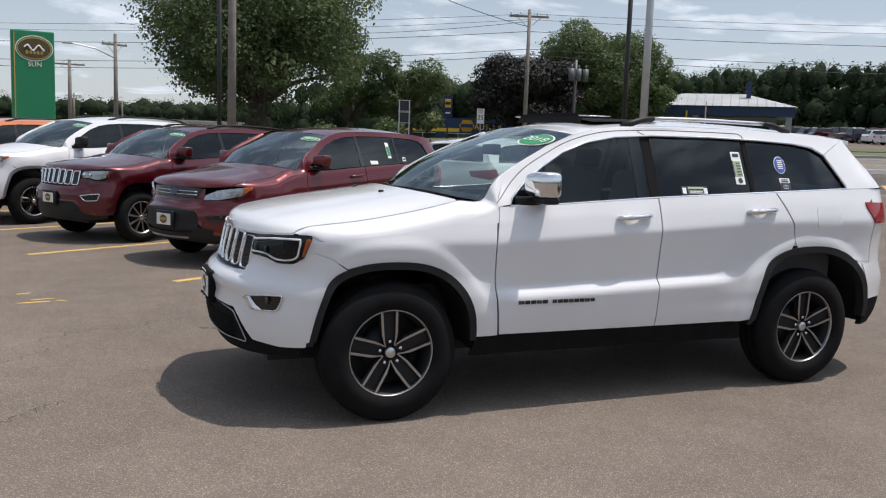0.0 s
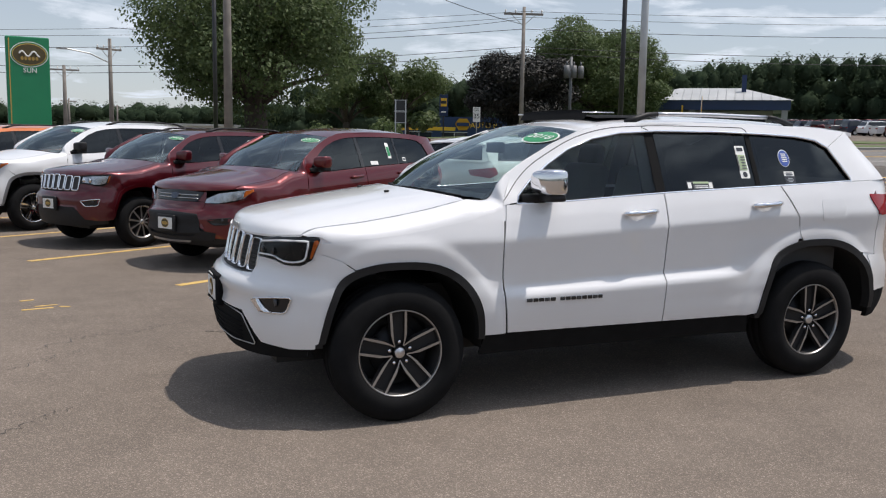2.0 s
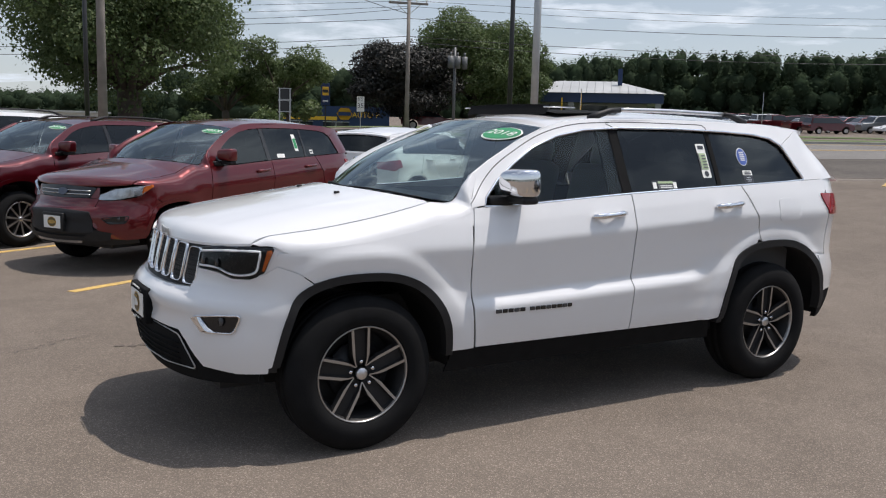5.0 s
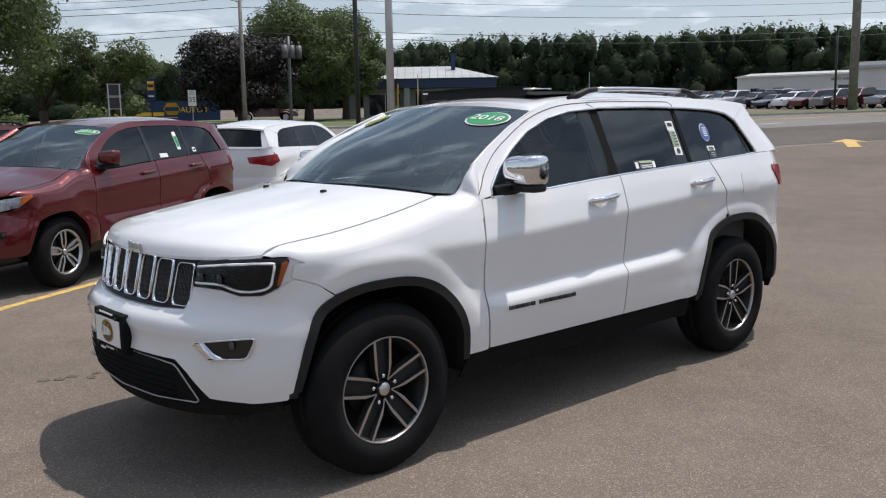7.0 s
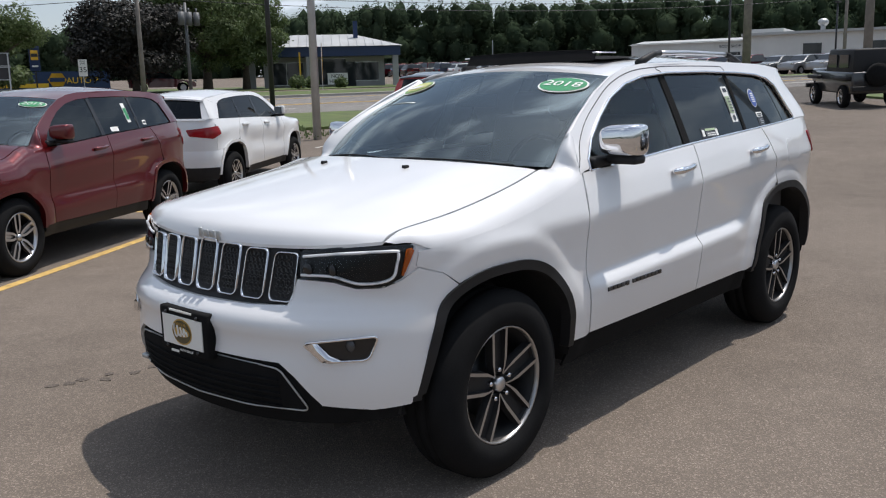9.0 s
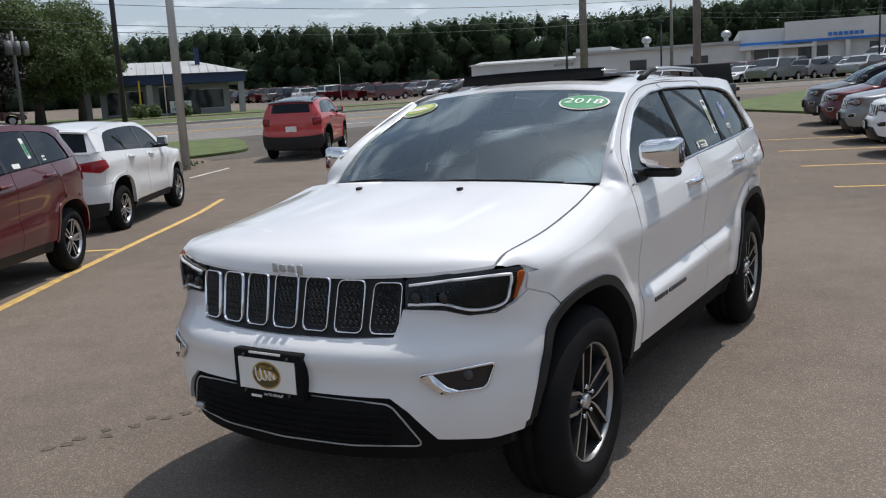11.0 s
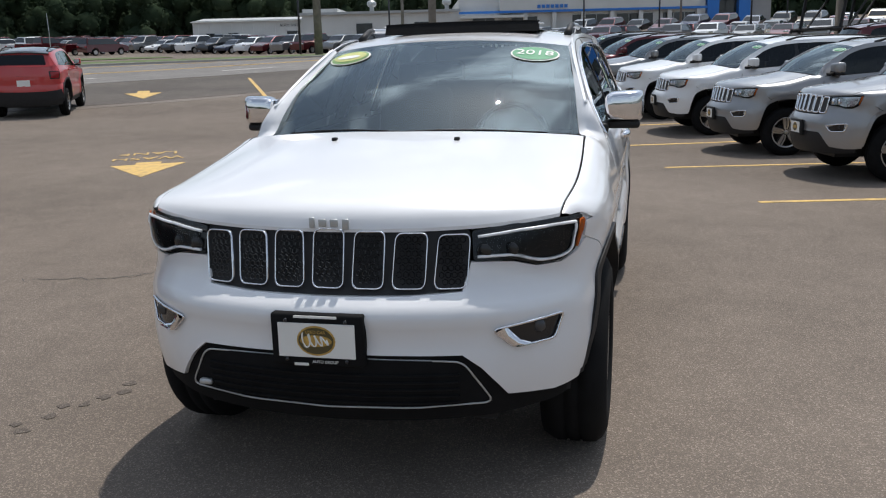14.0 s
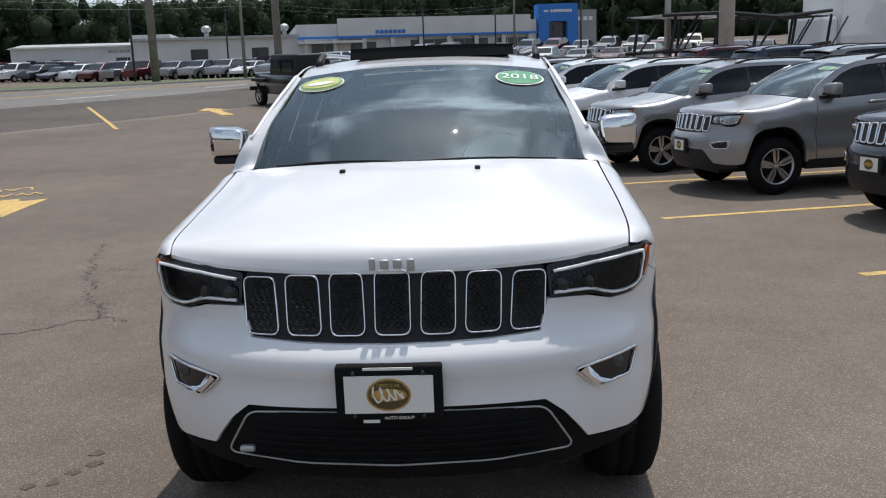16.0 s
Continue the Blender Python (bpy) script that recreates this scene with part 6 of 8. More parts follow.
part("rear_plate", boxmesh(3.40, 0, 0.86, 0.01, 0.30, 0.15), M_LABELW, ren[0], "white rear plate")
part("rear_plate", boxmesh(3.37, 0, 0.72, 0.01, 0.30, 0.15), M_LABELW, mit[0], "white rear plate")

# the row on the other side: one pattern, many paints
ROWR = -77.0


def row_place(k):
    return 8.25 + 2.70 * k, -3.62 + 0.86 * k


x, y = row_place(0)
jeep0 = build_car("silver_suv", "silver compact SUV with chrome grille slots", "car", "cars in the right row", on_ground(x, y, ROWR), M_SILVER, COMPASS, wheels="five", nose="slots", side_glass=M_TINT, track=0.755, flare_mat=M_SILVER)
dress(jeep0, "2016", z=0.60)


def repaint(ob, old, mat, label, name):
    ob.name = name
    tagged(ob, label)
    for o in ob.children_recursive:
        if o.type == "MESH" and o.data.materials and o.data.materials[0] == old:
            key = (o.data.name, mat.name)
            if key not in PAINTED:
                me = o.data.copy()
                me.materials[0] = mat
                PAINTED[key] = me
            o.data = PAINTED[key]


PAINTED = {}
for k, mat, nm, lab in ((1, M_SILVER, "silver_suv", "silver compact SUV with chrome grille slots"), (2, M_WHITE2, "white_suv", "white compact SUV, nose out of its stall"), (3, M_WHITE2, "white_suv", "white compact SUV, nose out of its stall"),
                        (4, M_GREY, "grey_suv", "grey compact SUV, nose out of its stall"), (5, M_RED, "red_suv", "red compact SUV, nose out of its stall"), (6, M_BLACKP, "black_suv", "black compact SUV at the row's end"), (-1, M_BLACKP, "black_suv", "black compact SUV with a dealer plate")):
    x, y = row_place(k)
    x, y = (x, y) if k != -1 else (5.40, -4.80)
    c = copy_thing(jeep0[0], settled(on_ground(x, y, ROWR + (0.8 if k % 2 else -0.6))))
    if mat is not M_SILVER:
        repaint(c, M_SILVER, mat, lab, nm)


# ---- ground ----
RD, RN = Vector((0.88, -0.475, 0)).normalized(), Vector((0.475, 0.88, 0)).normalized()


def ground_sheet():
    bm = bmesh.new()
    rs = [0, 3, 6, 9, 11, 11.5, 12.2, 13, 15, 17, 19, 21, 24, 28, 32, 37, 42, 48, 55, 62, 68, 80, 88, 95, 110, 130, 160, 220, 320, 420, 800, 2500]
    n = 120
    rings = []
    for r in rs[1:]:
        rings.append([bm.verts.new((r * math.cos(a), r * math.sin(a), ground_z(r * math.cos(a), r * math.sin(a)))) for a in (2 * math.pi * k / n for k in range(n))])
    c = bm.verts.new((0, 0, 0))
    for k in range(n):
        bm.faces.new((c, rings[0][k], rings[0][(k + 1) % n]))
    for r0, r1 in zip(rings, rings[1:]):
        for k in range(n):
            bm.faces.new((r0[k], r1[k], r1[(k + 1) % n], r0[(k + 1) % n]))
    return tagged(part("ground", bm, M_ASPHALT, None, smooth=True), "worn grey-brown asphalt of the sales lot", "ground", kind="structure")


ground_sheet()


def draped(outline, lift, step=1.5):
    """A thin layer on the ground inside a plan outline."""
    bm = bmesh.new()
    bm.faces.new([bm.verts.new((a, b, 0)) for a, b in outline])
    xs, ys = [p[0] for p in outline], [p[1] for p in outline]
    for lo, hi, no in ((min(xs), max(xs), (1, 0, 0)), (min(ys), max(ys), (0, 1, 0))):
        k = math.floor(lo / step) + 1
        while k * step < hi:
            bmesh.ops.bisect_plane(bm, geom=bm.verts[:] + bm.edges[:] + bm.faces[:], dist=1e-5, plane_co=Vector(no) * k * step, plane_no=no)
            k += 1
    ex = bmesh.ops.extrude_edge_only(bm, edges=[e for e in bm.edges if e.is_boundary])
    low = {v for v in ex["geom"] if isinstance(v, bmesh.types.BMVert)}
    for v in bm.verts:
        v.co.x, v.co.y = surveyed(v.co.x, v.co.y)
        v.co.z = ground_z(v.co.x, v.co.y) + (lift if v not in low else -0.05)
    bmesh.ops.recalc_face_normals(bm, faces=bm.faces[:])
    return bm


def along(a, b):
    """Place a metres along the road and b metres beyond the lot; the road bends away past a = 36."""
    p, ang, s = RD * min(a, 36.0) + RN * 36.75, math.atan2(RD.y, RD.x), 36.0
    while s < a:
        d = min(1.0, a - s)
        ang = math.atan2(RD.y, RD.x) - radians(50) * smooth(36, 56, s)
        p = p + Vector((math.cos(ang), math.sin(ang), 0)) * d
        s += d
    p = p + Vector((-math.sin(ang), math.cos(ang), 0)) * (b - 36.75)
    return p.x, p.y


def strip(a0, a1, b0, b1, n=20):
    return [along(a0 + (a1 - a0) * k / n, b0) for k in range(n + 1)] + [along(a1 + (a0 - a1) * k / n, b1) for k in range(n + 1)]


def layer(name, outline, lift, mat, label, category, step=1.5, kind="structure"):
    return tagged(part(name, draped(outline, lift, step), mat, None, smooth=False), label, category, kind=kind)


layer("road", strip(-130, 190, 30.5, 43.0, 40), 0.012, M_ROAD, "main road of grey asphalt beyond the lot", "road", 4.0)
layer("road_line", strip(-130, 190, 36.45, 36.58, 40), 0.020, M_YELLOW, "solid yellow line along the road", "road marking", 6.0)
layer("road_line", strip(-130, 190, 36.85, 36.98, 40), 0.020, M_YELLOW, "solid yellow line along the road", "road marking", 6.0)
layer("road_line", strip(-130, 190, 41.6, 41.75, 40), 0.020, M_YELLOW, "solid yellow line along the road's edge", "road marking", 6.0)
for k in range(8):
    layer("road_line", strip(4 + 9 * k, 7.2 + 9 * k, 33.4, 33.55, 3), 0.020, M_WHITELINE, "white dash on the road", "road marking", 4.0)
layer("grass_strip", strip(-20, 120, 43.3, 51.0, 40), 0.08, M_GRASS, "mown grass strip beside the road", "grass", 4.0)
layer("kerb", strip(-20, 120, 43.0, 43.3, 40), 0.13, M_CONCRETE, "pale concrete kerb", "kerb", 4.0)
layer("grass_field", [(26, 70), (36, 46), (46, 41), (60, 36), (72, 44), (60, 66), (40, 80)], 0.05, M_GRASS, "grass round the service station", "grass", 4.0)
layer("grass_island", round_outline([(11.5, 19.6), (16.2, 17.1), (18.0, 16.9), (21.0, 19.8), along(9.3, 29.6), along(-8, 29.6), along(-26, 29.6), (-6, 33), (3, 26.5)], 1.0, 5), 0.09, M_GRASS, "grass island between lot and road", "grass", 1.5)
layer("grass_verge", [(28.5, 3.0), (36, 0.5), (45.5, -4), (46.5, 1.5), (44, 5), (33, 8.0)], 0.08, M_GRASS, "mown grass verge behind the parked row", "grass", 2.0)
layer("asphalt_patch", strip(6, 34, 21.5, 30.3, 14), 0.006, M_NEWER, "darker newer asphalt at the exit", "asphalt patch", 2.0)
layer("asphalt_seam", strip(7, 22, 20.7, 21.45, 10), 0.005, M_SEAM, "pale worn seam along the newer asphalt", "asphalt seam", 2.0)

# painted stall lines
def line(x0, y0, x1, y1, w=0.10, mat=None, name="stall_line", label="worn yellow stall line on asphalt", lift=0.004):
    d = Vector((x1 - x0, y1 - y0)).normalized()
    n = Vector((-d.y, d.x)) * w / 2
    o = [(x0 - n.x, y0 - n.y), (x1 - n.x, y1 - n.y), (x1 + n.x, y1 + n.y), (x0 + n.x, y0 + n.y)]
    return tagged(part(name, draped(o, lift, 1.0), mat or M_YELLOW), label, "marking", group="stall lines", kind="structure")


ux, uy = math.cos(radians(31)), math.sin(radians(31))
px, py = -uy, ux
for k in range(5):
    o = (-0.62 + 2.68 * k * px, 4.02 + 2.68 * k * py)
    line(o[0], o[1], o[0] + ux * (11.2 if k == 0 else 5.6), o[1] + uy * (11.2 if k == 0 else 5.6))
line(4.22 + 0.02, 6.98, 4.22 + px * 13, 6.98 + py * 13)
for k in range(-2, 6):
    x, y = 5.95 + 2.76 * k, -2.17 + 0.94 * k
    line(x, y, x + 0.222 * 5.4, y - 0.975 * 5.4)
line(30.35, 15.3, 20.93, 10.17, 0.12, lift=0.018)
line(11.75, 13.4, 13.9, 14.1, 0.07, M_WHITELINE, label="thin worn pale line on asphalt")
for x0, y0, x1, y1 in ((-2.03, 3.08, -1.78, 3.13), (-1.93, 3.22, -1.75, 3.27), (-1.73, 3.17, -1.65, 3.13), (-2.05, 3.54, -1.94, 3.58)):
    line(x0, y0, x1, y1, 0.035, label="remains of a worn yellow marking")


# arrows and lane words
def arrow(cx, cy, deg, wide, head, stem, label, lift=0.005):
    m = Matrix.Rotation(radians(deg), 3, "Z")
    shape = [(-0.17 * wide, stem), (0.17 * wide, stem), (0.17 * wide, 0), (wide / 2, 0), (0, -head), (-wide / 2, 0), (-0.17 * wide, 0)]
    o = [(m @ Vector((a, b, 0))) for a, b in shape]
    return tagged(part("lane_arrow", draped([(cx + v.x, cy + v.y) for v in o], lift, 1.0), M_YELLOW), label, "arrow", kind="structure")


arrow(9.0, 6.52, -61.6, 1.02, 1.6, 0.30, "yellow arrow painted on the asphalt")
arrow(23.0, 15.4, -58, 0.95, 2.3, 1.0, "yellow arrow painted near the exit", 0.016)
arrow(27.4, 9.4, 118, 1.15, 1.5, 2.4, "yellow arrow painted near the exit", 0.016)


def lane_word(word, cx, cy, deg, size, stretch=1.5):
    cx, cy = surveyed(cx, cy)
    ob = text_mesh("lane_word", word, size, M_YELLOW, None, Matrix.Translation((cx, cy, ground_z(cx, cy) + 0.004)) @ Matrix.Rotation(radians(deg), 4, "Z") @ Matrix.Diagonal((1, stretch, 1, 1)), 0.001)
    return tagged(ob, "worn yellow lane word painted on asphalt", "marking", kind="structure")


lane_word("WASH", 9.70, 6.95, 118.4, 0.40, 1.5)
lane_word("LANE", 10.23, 7.25, 118.4, 0.40, 1.5)


# cracks: narrow tarred seams wandering over the lot
def crack(pts, w, seed):
    rnd = random.Random(seed)
    path = catmull([(a, b, 0) for a, b in pts], 10)
    bm = bmesh.new()
    prev = None
    for i, p in enumerate(path):
        d = (path[min(i + 1, len(path) - 1)] - path[max(i - 1, 0)]).normalized()
        n = Vector((-d.y, d.x, 0))
        q = p + n * rnd.uniform(-0.05, 0.05)
        ww = w * rnd.uniform(0.35, 1.2)
        cur = [bm.verts.new((q.x + s * n.x * ww / 2, q.y + s * n.y * ww / 2, ground_z(q.x, q.y) + 0.003)) for s in (-1, 1)]
        if prev:
            bm.faces.new((prev[0], prev[1], cur[1], cur[0]))
        prev = cur
    tagged(part("crack", bm, M_CRACK), "dark crack in the asphalt", "crack", kind="structure")


crack([(5.41, 3.65), (4.66, 3.41), (4.27, 3.27), (3.76, 3.1), (3.62, 2.97), (3.28, 2.85), (3.04, 2.75), (2.82, 2.54), (2.57, 2.44), (2.45, 2.4)], 0.015, 1)
crack([(2.0, 3.5), (2.12, 2.98), (2.19, 2.72), (2.31, 2.63), (2.45, 2.4), (2.39, 2.17)], 0.014, 2)
crack([(4.22, 3.23), (4.08, 2.96), (4.05, 2.7)], 0.010, 3)
crack([(-1.9, 1.5), (-1.58, 1.78), (-1.39, 1.85), (-1.18, 1.9), (-1.01, 2.05), (-0.8, 2.15)], 0.009, 4)
crack([(-2.2, 0.8), (-1.9, 1.09), (-1.73, 1.27), (-1.55, 1.39)], 0.007, 5)
crack([(-2.1, -0.45), (-1.87, -0.27), (-1.77, -0.15), (-1.65, -0.01)], 0.008, 6)
rnd = random.Random(11)
for k in range(11):
    x, y = 0.20 - 0.085 * k + rnd.uniform(-0.03, 0.03), 1.44 + 0.030 * k + rnd.uniform(-0.06, 0.06)
    o = [(x + rnd.uniform(0.02, 0.045) * math.cos(a), y + rnd.uniform(0.02, 0.04) * math.sin(a)) for a in (2 * math.pi * j / 9 for j in range(9))]
    tagged(part("oil_spot", draped(o, 0.003, 3), M_STAIN), "dark oil drip on the asphalt", "stain", group="oil drips", kind="structure")


# ---- poles, wires and signs ----
def pole(name, label, x, y, r0, r1, h, mat, category="pole", n=12, group=""):
    t = thing(name, label, category, group, pose(x, y, ground_z(x, y)))
    bm = bmesh.new()
    tube(bm, [(0, 0, -0.1), (0, 0, h * 0.5), (0, 0, h)], [r0, (r0 + r1) / 2, r1], n)
    part("shaft", bm, mat, t, smooth=True)
    return t


def utility_pole(x, y, h, r=0.17, arms=((0.0, 2.4),), deg=0.0, can=True):
    t = pole("utility_pole", "weathered wooden utility pole with crossarm", x, y, r, r * 0.65, h, M_WOODPOLE, "utility pole", group="utility poles")
    rot = Matrix.Rotation(radians(deg), 4, "Z")
    for dz, w in arms:
        bm = bmesh.new()
        box(bm, 0, 0.12, h - 0.25 - dz, w, 0.10, 0.12, 0.01, m=rot)
        arm = part("crossarm", bm, M_WOODPOLE, t, smooth=False)
        for k in (-1, -0.45, 0.45, 1):
            bm = bmesh.new()
            q = rot @ Vector((k * w * 0.46, 0.12, 0))
            tube(bm, [(q.x, q.y, h - 0.19 - dz), (q.x, q.y, h - 0.06 - dz), (q.x, q.y, h + 0.0 - dz)], [0.02, 0.05, 0.03], 8)
            part("insulator", bm, M_LABELW, arm, smooth=True)
        bm = bmesh.new()
        for sg in (-1, 1):
            a, b = rot @ Vector((sg * w * 0.3, 0.12, h - 0.3 - dz)), Vector((0, 0.05, h - 0.9 - dz))
            tube(bm, [a, b], 0.02, 5)
        part("brace", bm, M_STEEL, t)
    return t


def wire(points, sag, r=0.014, label="black overhead cable between poles"):
    bm = bmesh.new()
    for a, b in zip(points, points[1:]):
        a, b = Vector((*surveyed(a[0], a[1]), a[2])), Vector((*surveyed(b[0], b[1]), b[2]))
        tube(bm, [a.lerp(b, t) - Vector((0, 0, 4 * sag * t * (1 - t))) for t in np.linspace(0, 1, 15)], r, 4, cap=False)
    return tagged(part("overhead_cable", bm, M_DARKPOLE), label, "cable", group="overhead cables")


U = [(22.8 - 44 * k * -RD.x, 38.5 - 44 * k * -RD.y) for k in (-1, 0, 1, 2)]
for x, y in U:
    utility_pole(x, y, 7.65, 0.135, ((0.12, 2.2),), deg=-20)
tops = [(x, y, ground_z(x, y) + 7.25) for x, y in U]
for off, dz, sag in ((-1.1, 0, 0.5), (1.1, 0.0, 0.6), (0, -0.8, 0.6), (0.1, -1.75, 0.7), (0.15, -2.05, 0.8)):
    wire([(x + RN.x * off, y + RN.y * off, z + dz) for k, (x, y, z) in enumerate(tops)], sag, 0.011 if dz == 0 else 0.016)
wire([(2.2, 54.7, 8.2), (U[1][0], U[1][1], 8.3)], 0.7)
wire([(4.1, 25.6, 9.6), (22.8, 38.5, 8.0)], 0.5, 0.018)
wire([(4.1, 25.6, 9.3), (-45, 47, 8.3)], 0.8, 0.02)
t = utility_pole(2.2, 54.7, 7.2 - ground_z(2.2, 54.7) + 0.3, 0.16, ((0.4, 1.6),), 20)
bm = bmesh.new()
tube(bm, [(0, 0, 5.2), (-1.2, -0.4, 5.7), (-2.6, -0.8, 5.9)], 0.04, 6)
box(bm, -2.8, -0.85, 5.88, 0.6, 0.2, 0.1, 0.03)
part("lamp_arm", bm, M_STEEL, t)
utility_pole(-0.2, 69.8, 6.8 - ground_z(-0.2, 69.8), 0.18, ((0.1, 2.2),), 0)
utility_pole(1.2, 120, 4.5, 0.16, ((0.1, 2.0),), 10)
utility_pole(8.5, 140, 4.2, 0.16, ((0.1, 2.0),), 10)

# transformer pole behind the trees
t = pole("transformer_pole", "wooden pole carrying three grey transformers", 30.4, 45.5, 0.11, 0.09, 5.6, M_CAN, "utility pole")
for k in (-1, 0, 1):
    bm = bmesh.new()
    tube(bm, [(0.55 * k, -0.35, 4.2), (0.55 * k, -0.35, 5.0)], 0.19, 12)
    tube(bm, [(0.55 * k, -0.35, 5.0), (0.55 * k, -0.35, 5.25)], 0.06, 6)
    part("transformer", bm, M_CAN, t, "grey transformer can", True)

# lamp posts of the lot
pole("lamp_post", "brown wooden lamp post behind the parked cars", 4.1, 25.6, 0.16, 0.12, 9.5, M_WOODPOLE, "lamp post")
pole("lamp_post", "slim black steel lamp post", 4.6, 31.0, 0.09, 0.08, 9.0, M_DARKPOLE, "lamp post")
pole("lamp_post", "galvanised steel lamp post on a concrete foot", 13.35, 15.04, 0.115, 0.09, 8.6, M_STEEL, "lamp post")
t = pole("lamp_post", "slim black steel lamp post on a round concrete foot", 18.2, 22.6, 0.095, 0.085, 9.0, M_DARKPOLE, "lamp post")
bm = bmesh.new()
tube(bm, [(0, 0, -0.1), (0, 0, 0.35)], 0.28, 16)
part("concrete_foot", bm, M_DARKPOLE, t)
pole("lamp_post", "thick weathered wooden post beside the road", 58.05, 23.0, 0.30, 0.24, 13.5, M_WOODPOLE, "lamp post")
pole("lamp_post", "thick weathered wooden post beside the road", 44.0, 10.9, 0.22, 0.18, 10.5, M_WOODPOLE, "lamp post")
pole("sign_pylon", "thick pale grey steel pylon", 33.6, -9.9, 0.31, 0.31, 12, M_STEEL, "sign pylon", 20)
pole("lamp_post", "grey steel post beside the pylon", 41.0, -9.0, 0.16, 0.14, 11, M_STEEL, "lamp post")
for a, b, h in ((41, 53, 6), (47, 62, 6), (62, 60, 6), (55, 57, 6), (70, 58, 6.5), (76, 66, 6.5), (84, 55, 6.5)):
    x, y = along(a, b)
    t = pole("lamp_post", "slim dark lamp post over the far car lot", x, y, 0.09, 0.07, h, M_DARKPOLE, "lamp post", 8, "far lamp posts")
    part("lamp_head", boxmesh(0, 0, h, 0.7, 0.35, 0.12, 0.03), M_DARKPOLE, t)

# tall green dealer sign
t = thing("dealer_sign", "tall green sign board with a gold oval emblem", "sign", "", pose(-2.15, 29.9, 0.92, 0, 0, 5))
part("sign_board", boxmesh(0, 0, 1.75, 1.42, 0.28, 4.5, 0.04), M_GREENSIGN, t)
part("sign_edge", boxmesh(-0.60, -0.146, 1.98, 0.035, 0.012, 3.9), M_GOLD, t, "thin gold stripe")
for rx, rz, mt, dy in ((0.62, 0.45, M_LABELW, 0.150), (0.59, 0.42, M_GREENSIGN, 0.156), (0.56, 0.385, M_GOLD, 0.160), (0.53, 0.35, M_BROWN, 0.164)):
    bm = bmesh.new()
    bm.faces.new([bm.verts.new((0.05 + a, -dy, 3.38 + b)) for a, b in oval(0, 0, rx, rz, 36)])
    ex = bmesh.ops.extrude_face_region(bm, geom=bm.faces[:])
    bmesh.ops.translate(bm, verts=[v for v in ex["geom"] if isinstance(v, bmesh.types.BMVert)], vec=(0, 0.01, 0))
    part("emblem_oval", bm, mt, t)
bm = bmesh.new()
tube(bm, [(0.05 - 0.33 + 0.66 * q, -0.175, 3.42 + 0.09 * math.sin(11 * q) - 0.02) for q in np.linspace(0, 1, 22)], 0.028, 6)
part("emblem_stroke", bm, M_LABELW, t, "white script-like stroke")
bm = bmesh.new()
for k in range(5):
    bm.faces.new([bm.verts.new((0.05 + a, -0.168, b)) for a, b in oval(-0.24 + 0.12 * k, 3.24, 0.05, 0.07, 10)])
part("emblem_sheen", bm, M_GOLD, t)
text_mesh("sign_word", "SUN", 0.235, M_LABELW, t, Matrix.Translation((0.06, -0.15, 2.82)) @ Matrix.Rotation(math.pi / 2, 4, "X"), 0.008, "white block letters")

# back of the highway signs
t = thing("highway_sign", "back of two grey highway signs on posts", "sign", "", pose(13.92, 34.44, ground_z(13.92, 34.44), 0, 0, -20))
for sx_ in (-0.24, 0.24):
    part("post", boxmesh(sx_, -0.07, 1.3, 0.055, 0.05, 2.7), M_STEEL, t)
for zz, hh in ((2.36, 0.54), (1.80, 0.54)):
    pn = part("panel", boxmesh(0, -0.03, zz, 0.60, 0.02, hh), M_DARKPOLE, t, "dark grey panel back")
    part("panel_rim", boxmesh(0, -0.05, zz + hh / 2, 0.62, 0.03, 0.03), M_STEEL, pn)
    part("panel_rim", boxmesh(0, -0.05, zz - hh / 2 + 0.03, 0.62, 0.03, 0.03), M_STEEL, pn)
# speed limit
t = thing("speed_sign", "white speed limit sign on a steel post", "sign", "", pose(25.0, 48.6, ground_z(25, 48.6), 0, 0, -30))
part("post", boxmesh(0, 0, 0.9, 0.05, 0.05, 1.9), M_STEEL, t)
part("panel", boxmesh(0, -0.04, 1.75, 0.50, 0.015, 1.0, 0.004), M_LABELW, t)
mt = Matrix.Rotation(math.pi / 2, 4, "X")
text_mesh("sign_word", "SPEED", 0.13, M_DASH, t, Matrix.Translation((0, -0.05, 2.14)) @ mt, 0.002)
text_mesh("sign_word", "LIMIT", 0.13, M_DASH, t, Matrix.Translation((0, -0.05, 2.0)) @ mt, 0.002)
text_mesh("sign_word", "35", 0.44, M_DASH, t, Matrix.Translation((0, -0.05, 1.63)) @ mt, 0.002)

# banner flags
for x, y, hh, mat, lab in ((39.5, 43.2, 3.2, M_YELLOWP, "tall narrow orange feather flag"), (54.5, 41.5, 3.4, M_LABELW, "tall narrow white feather flag")):
    t = thing("feather_flag", lab, "flag", "", pose(x, y, ground_z(x, y), 0, 0, 40))
    bm = bmesh.new()
    tube(bm, [(0, 0, 0), (0, 0, hh * 0.6), (0.25, 0, hh)], 0.025, 6)
    part("mast", bm, M_STEEL, t)
    bm = bmesh.new()
    vs = [[bm.verts.new((0.03 + (0.25 if k == 8 else 0.02 * k) + s * 0.30, 0.01 * math.sin(k), 0.6 + (hh - 0.6) * k / 8)) for s in (0, 1)] for k in range(9)]
    for q0, q1 in zip(vs, vs[1:]):
        bm.faces.new((q0[0], q0[1], q1[1], q1[0]))
    bmesh.ops.solidify(bm, geom=bm.faces[:], thickness=0.01)
    part("cloth", bm, mat, t)


